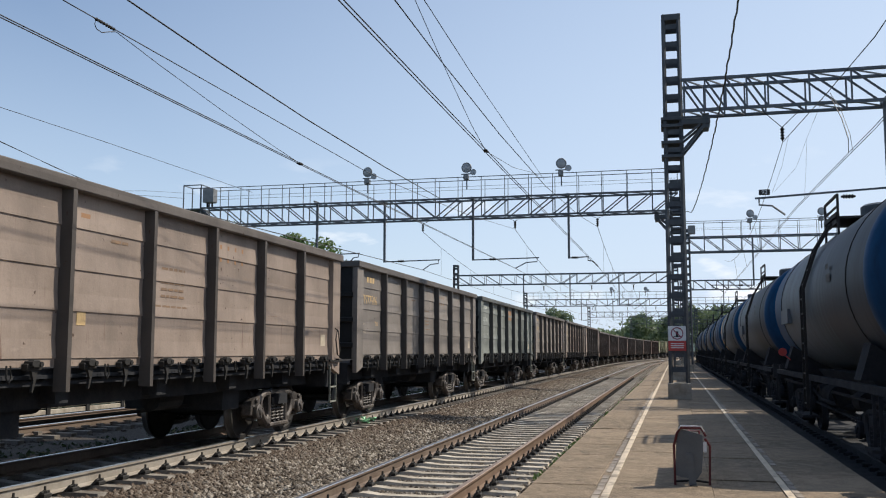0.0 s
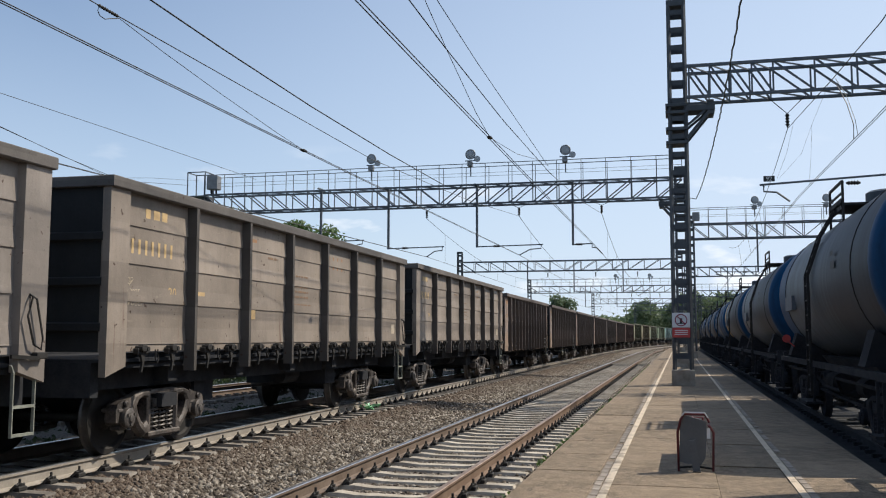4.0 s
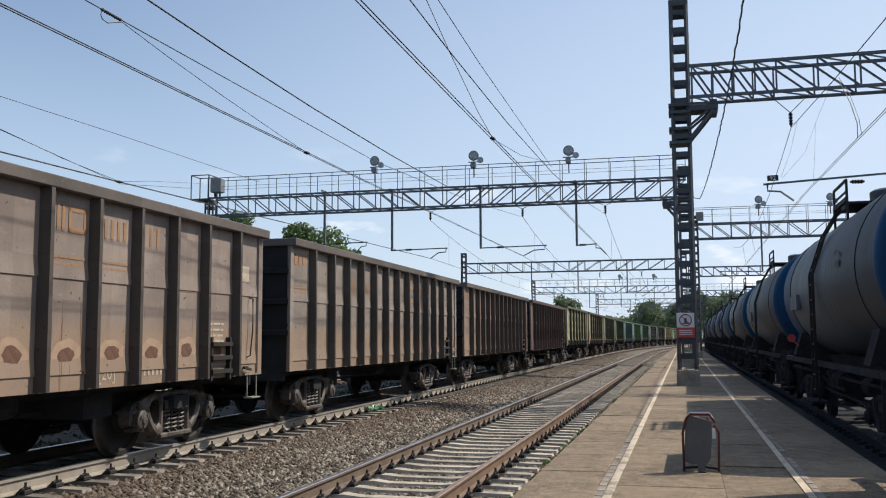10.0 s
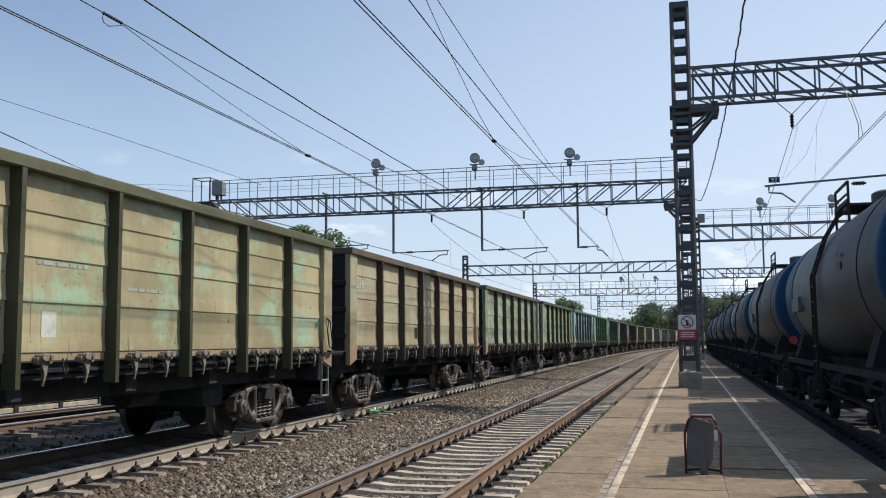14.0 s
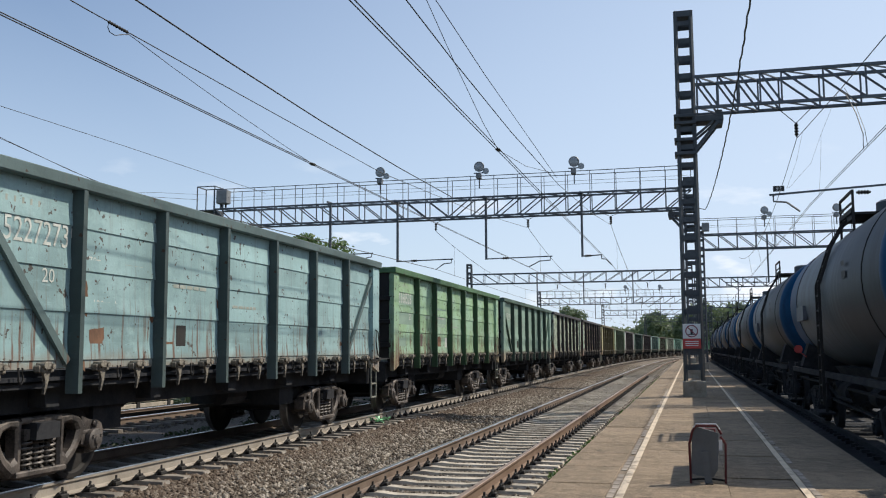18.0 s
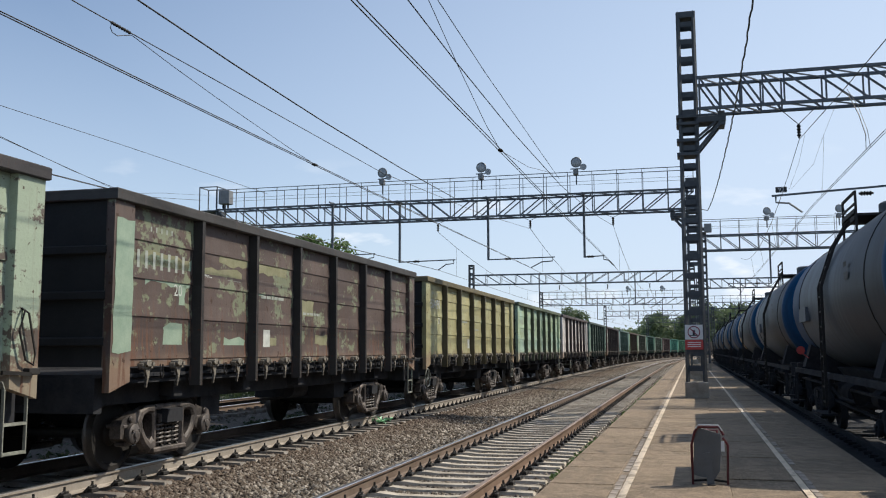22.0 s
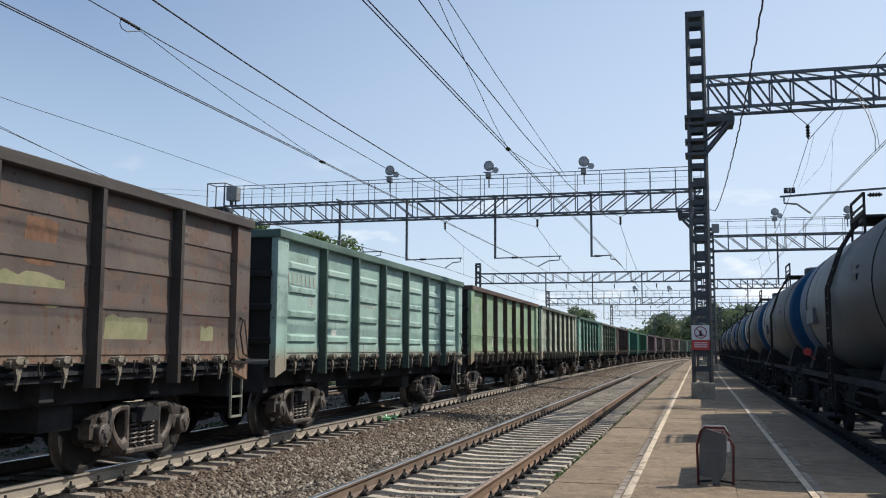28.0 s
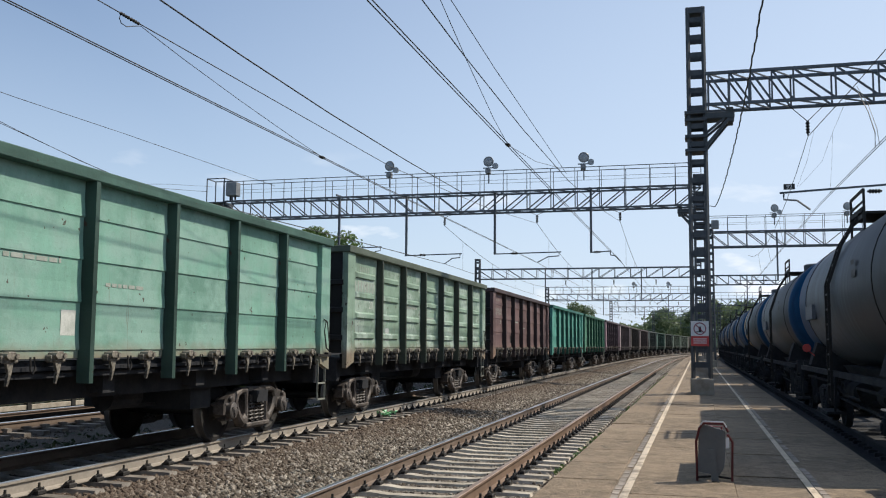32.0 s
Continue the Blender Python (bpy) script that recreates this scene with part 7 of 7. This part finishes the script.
    wire([(-3.72, 18.8, 5.56), (-3.72, 22.1, 5.86), (-3.72, 25.9, 6.42), (-4.3, 30.5, 7.2), (-6.3, 44, 9.9)], 0.006, "thin jumper between carrier and contact wire", "jumper_wire")
    for x, y, z in ((-8.0, 11.55, 6.18), (-8.0, 11.80, 6.18)):
        s = Shape().lathe([(-0.14, 0.01)] + [(-0.12 + 0.03 * i, 0.028 if i % 2 else 0.014) for i in range(9)] + [(0.14, 0.01)], "y", 8)
        thing("section_insulator", "dark ribbed insulator in the carrier wire", "insulator", "insulators", mesh=s.mesh("section_insulator", M_IRON), at=(x, y, z))
    for x, y, z in ((-3.72, 18.7, 5.55), (-8.0, 19.05, 5.55), (-13.0, 19.5, 5.20)):
        thing("wire_clamp", "small dark clamp on the contact wires", "clamp", "wire clamps", mesh=Shape().block(-0.045, 0.045, -0.08, 0.08, -0.02, 0.025, 0.01).mesh("wire_clamp", M_IRON), at=(x, y, z))
    # over the tank wagons
    for d in (-0.025, 0.025):
        wire([(3.54 + d, -5, 5.2), (3.54 + d, 17.7, 5.40), (3.54 + d, 21.1, 5.47), (3.54 + d, 28.9, 5.62), (3.56 + d, 34, 5.63), (3.6 + d, 68, 5.66), (3.75 + d, 110, 5.64)], 0.007, contact)
    car = [Vector((3.3, -5, 6.2)), Vector((3.3, 16.1, 6.57)), Vector((3.3, 21.0, 6.96)), Vector((3.3, 29.4, 7.72))] + sag((3.3, 29.4, 7.72), (3.5, 68, 7.75), 1.2)[1:]
    wire(car, 0.010, carrier)
    for p in (car[6], car[8], car[10]):
        wire([p, (p.x + 0.15, p.y, 5.66)], 0.006, "thin dropper between carrier and contact wire", "dropper")
    # the hanging jumpers beside the beam, from the carrier down to the contact wires
    wire([(3.32, 21.3, 6.99), (3.36, 20.9, 6.8), (3.46, 20.4, 6.25), (3.52, 20.1, 5.75), (3.53, 20.2, 5.46)], 0.010, "hanging jumper cable over the tank wagons", "jumper_wire")
    wire([(3.34, 20.9, 6.93), (3.44, 20.3, 6.4), (3.52, 19.9, 5.8), (3.55, 19.85, 5.45)], 0.006, "hanging jumper cable over the tank wagons", "jumper_wire")
    wire([(3.31, 21.6, 7.02), (3.42, 25.2, 6.9), (3.44, 27.6, 6.6), (3.0, 29.3, 6.2)], 0.003, "thin stay wire over the tank wagons", "jumper_wire")
    wire([(3.42, 25.2, 6.9), (3.5, 26.2, 6.2), (3.54, 27.0, 5.6)], 0.003, "thin dropper between carrier and contact wire", "dropper")
    wire([(3.3, 27.9, 7.58), (3.2, 28.9, 6.9), (2.95, 29.35, 6.2)], 0.0035, "thin dropper between carrier and arm", "dropper")
    ins = Shape().lathe([(7.75, 0.02)] + [(7.80 + 0.045 * i, 0.07 if i % 2 else 0.03) for i in range(8)] + [(8.2, 0.02)], "z", 8)
    ins.bar((0, 0, 8.18), (-0.55, 0, 8.72), 0.02).bar((0, 0, 8.18), (0.55, 0, 8.72), 0.02)
    thing("string_insulator", "dark string insulator hanging under the beam", "insulator", "insulators", mesh=ins.mesh("string_insulator", M_IRON), at=(3.3, 29.4, 0))
    # twisted supply cable from the gantry to a mast behind the camera
    pts = [Vector((0.40, 47.85, 8.40)), Vector((0.72, 47.6, 8.34))]
    for i in range(241):
        y = 47.4 - 47.4 * i / 240
        z = 7.10 + 0.00215 * (y - 24.2) ** 2 + (0.0036 * (24.2 - y) ** 2 if y < 24.2 else 0.0)
        pts.append(Vector((0.93 + (47.6 - y) * 0.0085 + 0.008 * math.cos(i * 1.7) + 0.006 * math.sin(i * 0.61), y, z + 0.008 * math.sin(i * 1.7))))
    wire(pts, 0.018, "black twisted supply cable", "supply_cable")


# ---------------------------------------------------------------- trees and far side
def build_far_edge():
    """A low pale edge of beams on short posts beyond the third track."""
    e = thing("low_barrier", "low pale concrete beams on short posts beyond the tracks", "barrier", at=(-17.0, 21.0, 0))
    for z0, z1 in ((-0.185, -0.04), (-0.36, -0.225)):
        part("beam", Shape().block(-0.09, 0.09, -7.5, 7.5, z0, z1, 0.012).mesh("beam", M_SLEEPER), e)
    post = Shape().block(-0.10, 0.12, -0.08, 0.08, -0.80, -0.06, 0.015).mesh("post", M_UNDER)
    for i in range(9):
        part("post", post, e, at=(0, -7.2 + 1.8 * i, 0))


def leaf_material(name, a, b):
    m, nt, p = nodes_of(name)
    g = nt.nodes.new("ShaderNodeNewGeometry")
    v = coords(nt)
    f = mix(nt, 0.5, g.outputs["Random Per Island"], noise_at(nt, v, 0.5, 3))
    link(nt, mix(nt, f, a, b), p.inputs["Base Color"])
    p.inputs["Roughness"].default_value = 0.6
    tr = nt.nodes.new("ShaderNodeBsdfTranslucent")
    tr.inputs[0].default_value = (*[c * 1.4 for c in b], 1)
    ms = nt.nodes.new("ShaderNodeMixShader")
    ms.inputs[0].default_value = 0.3
    link(nt, p.outputs[0], ms.inputs[1])
    link(nt, tr.outputs[0], ms.inputs[2])
    link(nt, ms.outputs[0], nt.nodes["Material Output"].inputs[0])
    return m


M_LEAF = leaf_material("leaves", (0.045, 0.085, 0.024), (0.12, 0.185, 0.06))
# green darkened to stand for the shade behind the goods train
M_LEAF_DIM = leaf_material("shade_dark_leaves", (0.012, 0.020, 0.008), (0.028, 0.044, 0.016))
# distance haze is mixed into this paler green
M_LEAF_HAZE = leaf_material("hazed_leaves", (0.075, 0.115, 0.060), (0.15, 0.20, 0.105))


def leaf_cloud(rng, blobs, n, size):
    """n small leaf clumps over the outsides of the blobs (centre, radii)."""
    k = rng.integers(0, len(blobs), n)
    c = np.array([b[0] for b in blobs])[k]
    r = np.array([b[1] for b in blobs])[k]
    d = rng.normal(size=(n, 3))
    d /= np.linalg.norm(d, axis=1)[:, None]
    p = c + d * r * rng.uniform(0.55, 1.08, (n, 1))
    u = rng.normal(size=(n, 3))
    u /= np.linalg.norm(u, axis=1)[:, None]
    w = np.cross(u, d + rng.normal(0, 0.5, (n, 3)))
    w /= np.linalg.norm(w, axis=1)[:, None] + 1e-6
    s = size * rng.uniform(0.5, 1.4, (n, 1))
    v = np.stack([p - u * s, p + w * s * 0.6, p + u * s, p - w * s * 0.6], 1).reshape(-1, 3)
    return v, n


def leaf_mesh(v, n, mat):
    me = bpy.data.meshes.new("crown")
    me.vertices.add(len(v))
    me.vertices.foreach_set("co", v.ravel())
    me.loops.add(n * 4)
    me.loops.foreach_set("vertex_index", np.arange(n * 4, dtype=np.int32))
    me.polygons.add(n)
    me.polygons.foreach_set("loop_start", np.arange(0, n * 4, 4, dtype=np.int32))
    me.update(calc_edges=True)
    me.materials.append(mat)
    return me


def tree(x, y, h, spread, seed, leaves=5000, size=0.22, slender=False, mat=None):
    rng = np.random.default_rng(seed)
    t = thing("broadleaf_tree", "tall leafy green tree behind the railway" if not slender else "slim thin-leaved tree behind the railway", "tree", "trees", at=(x, y, -0.8))
    s = Shape().tube([(0, 0, 0), (0.1, 0.05, h * 0.3), (0.0, 0.1, h * 0.6), (0.1, 0, h * 0.92)], [0.32, 0.24, 0.15, 0.04], 8)
    part("trunk", s.mesh("trunk", M_BARK, True), t)
    blobs = []
    for i in range(13 if not slender else 7):
        a, z = rng.uniform(0, 2 * np.pi), h * rng.uniform(0.42, 0.95)
        rad = spread * (1.05 - abs(z / h - 0.62) * 1.6) * rng.uniform(0.4, 1.0)
        c = np.array([rad * np.cos(a), rad * np.sin(a), z])
        part("limb", Shape().tube([(0, 0, z - h * 0.18), (c[0] * 0.6, c[1] * 0.6, z - h * 0.05), tuple(c)], [0.11, 0.07, 0.02], 5).mesh("limb", M_BARK), t)
        q = spread * rng.uniform(0.30, 0.52)
        blobs.append((c, np.array([q, q, q * rng.uniform(0.6, 0.9)])))
    v, n = leaf_cloud(rng, blobs, leaves, size)
    part("crown", leaf_mesh(v, n, mat or M_LEAF), t)


def build_trees():
    tree(-38.7, 95, 14.6, 4.5, 2, 11000)
    tree(-36.2, 97, 12.0, 3.0, 3, 4000)
    tree(-42.3, 96, 12.2, 3.2, 4, 4500)
    tree(-47.0, 95, 16.6, 3.4, 1, 4200, 0.22, slender=True)
    tree(-58.0, 95, 18.6, 1.9, 6, 1500, 0.2, slender=True)
    tree(-27.2, 230, 11.8, 4.2, 7, 5000, 0.3, mat=M_LEAF_HAZE)
    # the far woods where the line bends away
    rng = np.random.default_rng(21)
    blobs = []
    for i in range(150):
        y = rng.uniform(255, 330)
        x = rng.uniform(-21, 45)
        top = float(np.interp(x, [-21, -13, -9.5, -4, 1, 12, 45], [6.8, 9.4, 11.2, 9.4, 13.2, 13.6, 13.0])) + rng.uniform(-1.2, 0.8)
        r = rng.uniform(2.2, 3.8)
        blobs.append((np.array([x, y, top - r * 0.8]), np.array([r, r, r * 0.9])))
        blobs.append((np.array([x, y, top * 0.35]), np.array([r * 1.1, r, top * 0.45])))
    v, n = leaf_cloud(rng, blobs, 42000, 0.55)
    thing("far_woods", "far green woods beyond the bend of the line", "woods", kind="stuff", mesh=leaf_mesh(v, n, M_LEAF_HAZE))
    blobs = []
    for i in range(160):
        y = rng.uniform(100, 300)
        x = rng.uniform(-130, -70)
        top = rng.uniform(5, 8)
        blobs.append((np.array([x, y, top * 0.5]), np.array([4.0, 4.0, top * 0.5])))
    v, n = leaf_cloud(rng, blobs, 16000, 0.7)
    thing("far_woods", "low green woods behind the goods train", "woods", kind="stuff", mesh=leaf_mesh(v, n, M_LEAF_HAZE))
    # weeds at the platform edge
    blobs = [(np.array([-1.72 + rng.uniform(-0.14, 0.06), y, -0.36]), np.array([0.10, 0.17, 0.13])) for y in list(rng.uniform(8, 60, 110)) + [9.9, 10.0, 10.15, 10.2, 18.8, 20.1, 21.0, 22.4]]
    v, n = leaf_cloud(rng, blobs, 8000, 0.036)
    thing("weeds", "small green weeds along the platform edge", "weeds", kind="stuff", mesh=leaf_mesh(v, n, M_LEAF))
    blobs = [(np.array([rng.uniform(-34, TRACK_3 - 2.1), y, -0.76]), np.array([0.7, 0.9, 0.22])) for y in rng.uniform(4, 75, 1100)]
    v, n = leaf_cloud(rng, blobs, 26000, 0.16)
    thing("grass", "rough dark grass behind the goods train", "grass", kind="stuff", mesh=leaf_mesh(v, n, M_LEAF_DIM))
    blobs = [(np.array([TRACK_1 + bend(y) + rng.uniform(-0.6, 1.4), y, -0.50]), np.array([0.06, 0.09, 0.05])) for y in rng.uniform(8, 40, 70)]
    v, n = leaf_cloud(rng, blobs, 1800, 0.022)
    thing("weeds", "tiny green weeds between the sleepers", "weeds", kind="stuff", mesh=leaf_mesh(v, n, M_LEAF))
    blobs = [(np.array([rng.uniform(TRACK_3 + 1.6, TRACK_2 - 1.7), y, -0.44]), np.array([0.3, 0.5, 0.10])) for y in rng.uniform(9, 60, 260)]
    v, n = leaf_cloud(rng, blobs, 20000, 0.05)
    thing("weeds", "dark grass between the tracks behind the train", "weeds", kind="stuff", mesh=leaf_mesh(v, n, M_LEAF_DIM))


# ---------------------------------------------------------------- build
build_ground()
build_train()
build_tanks()
build_gantries()
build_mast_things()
build_wires()
build_far_edge()
build_trees()
build_stones()
build_platform()
build_tracks()
motions()
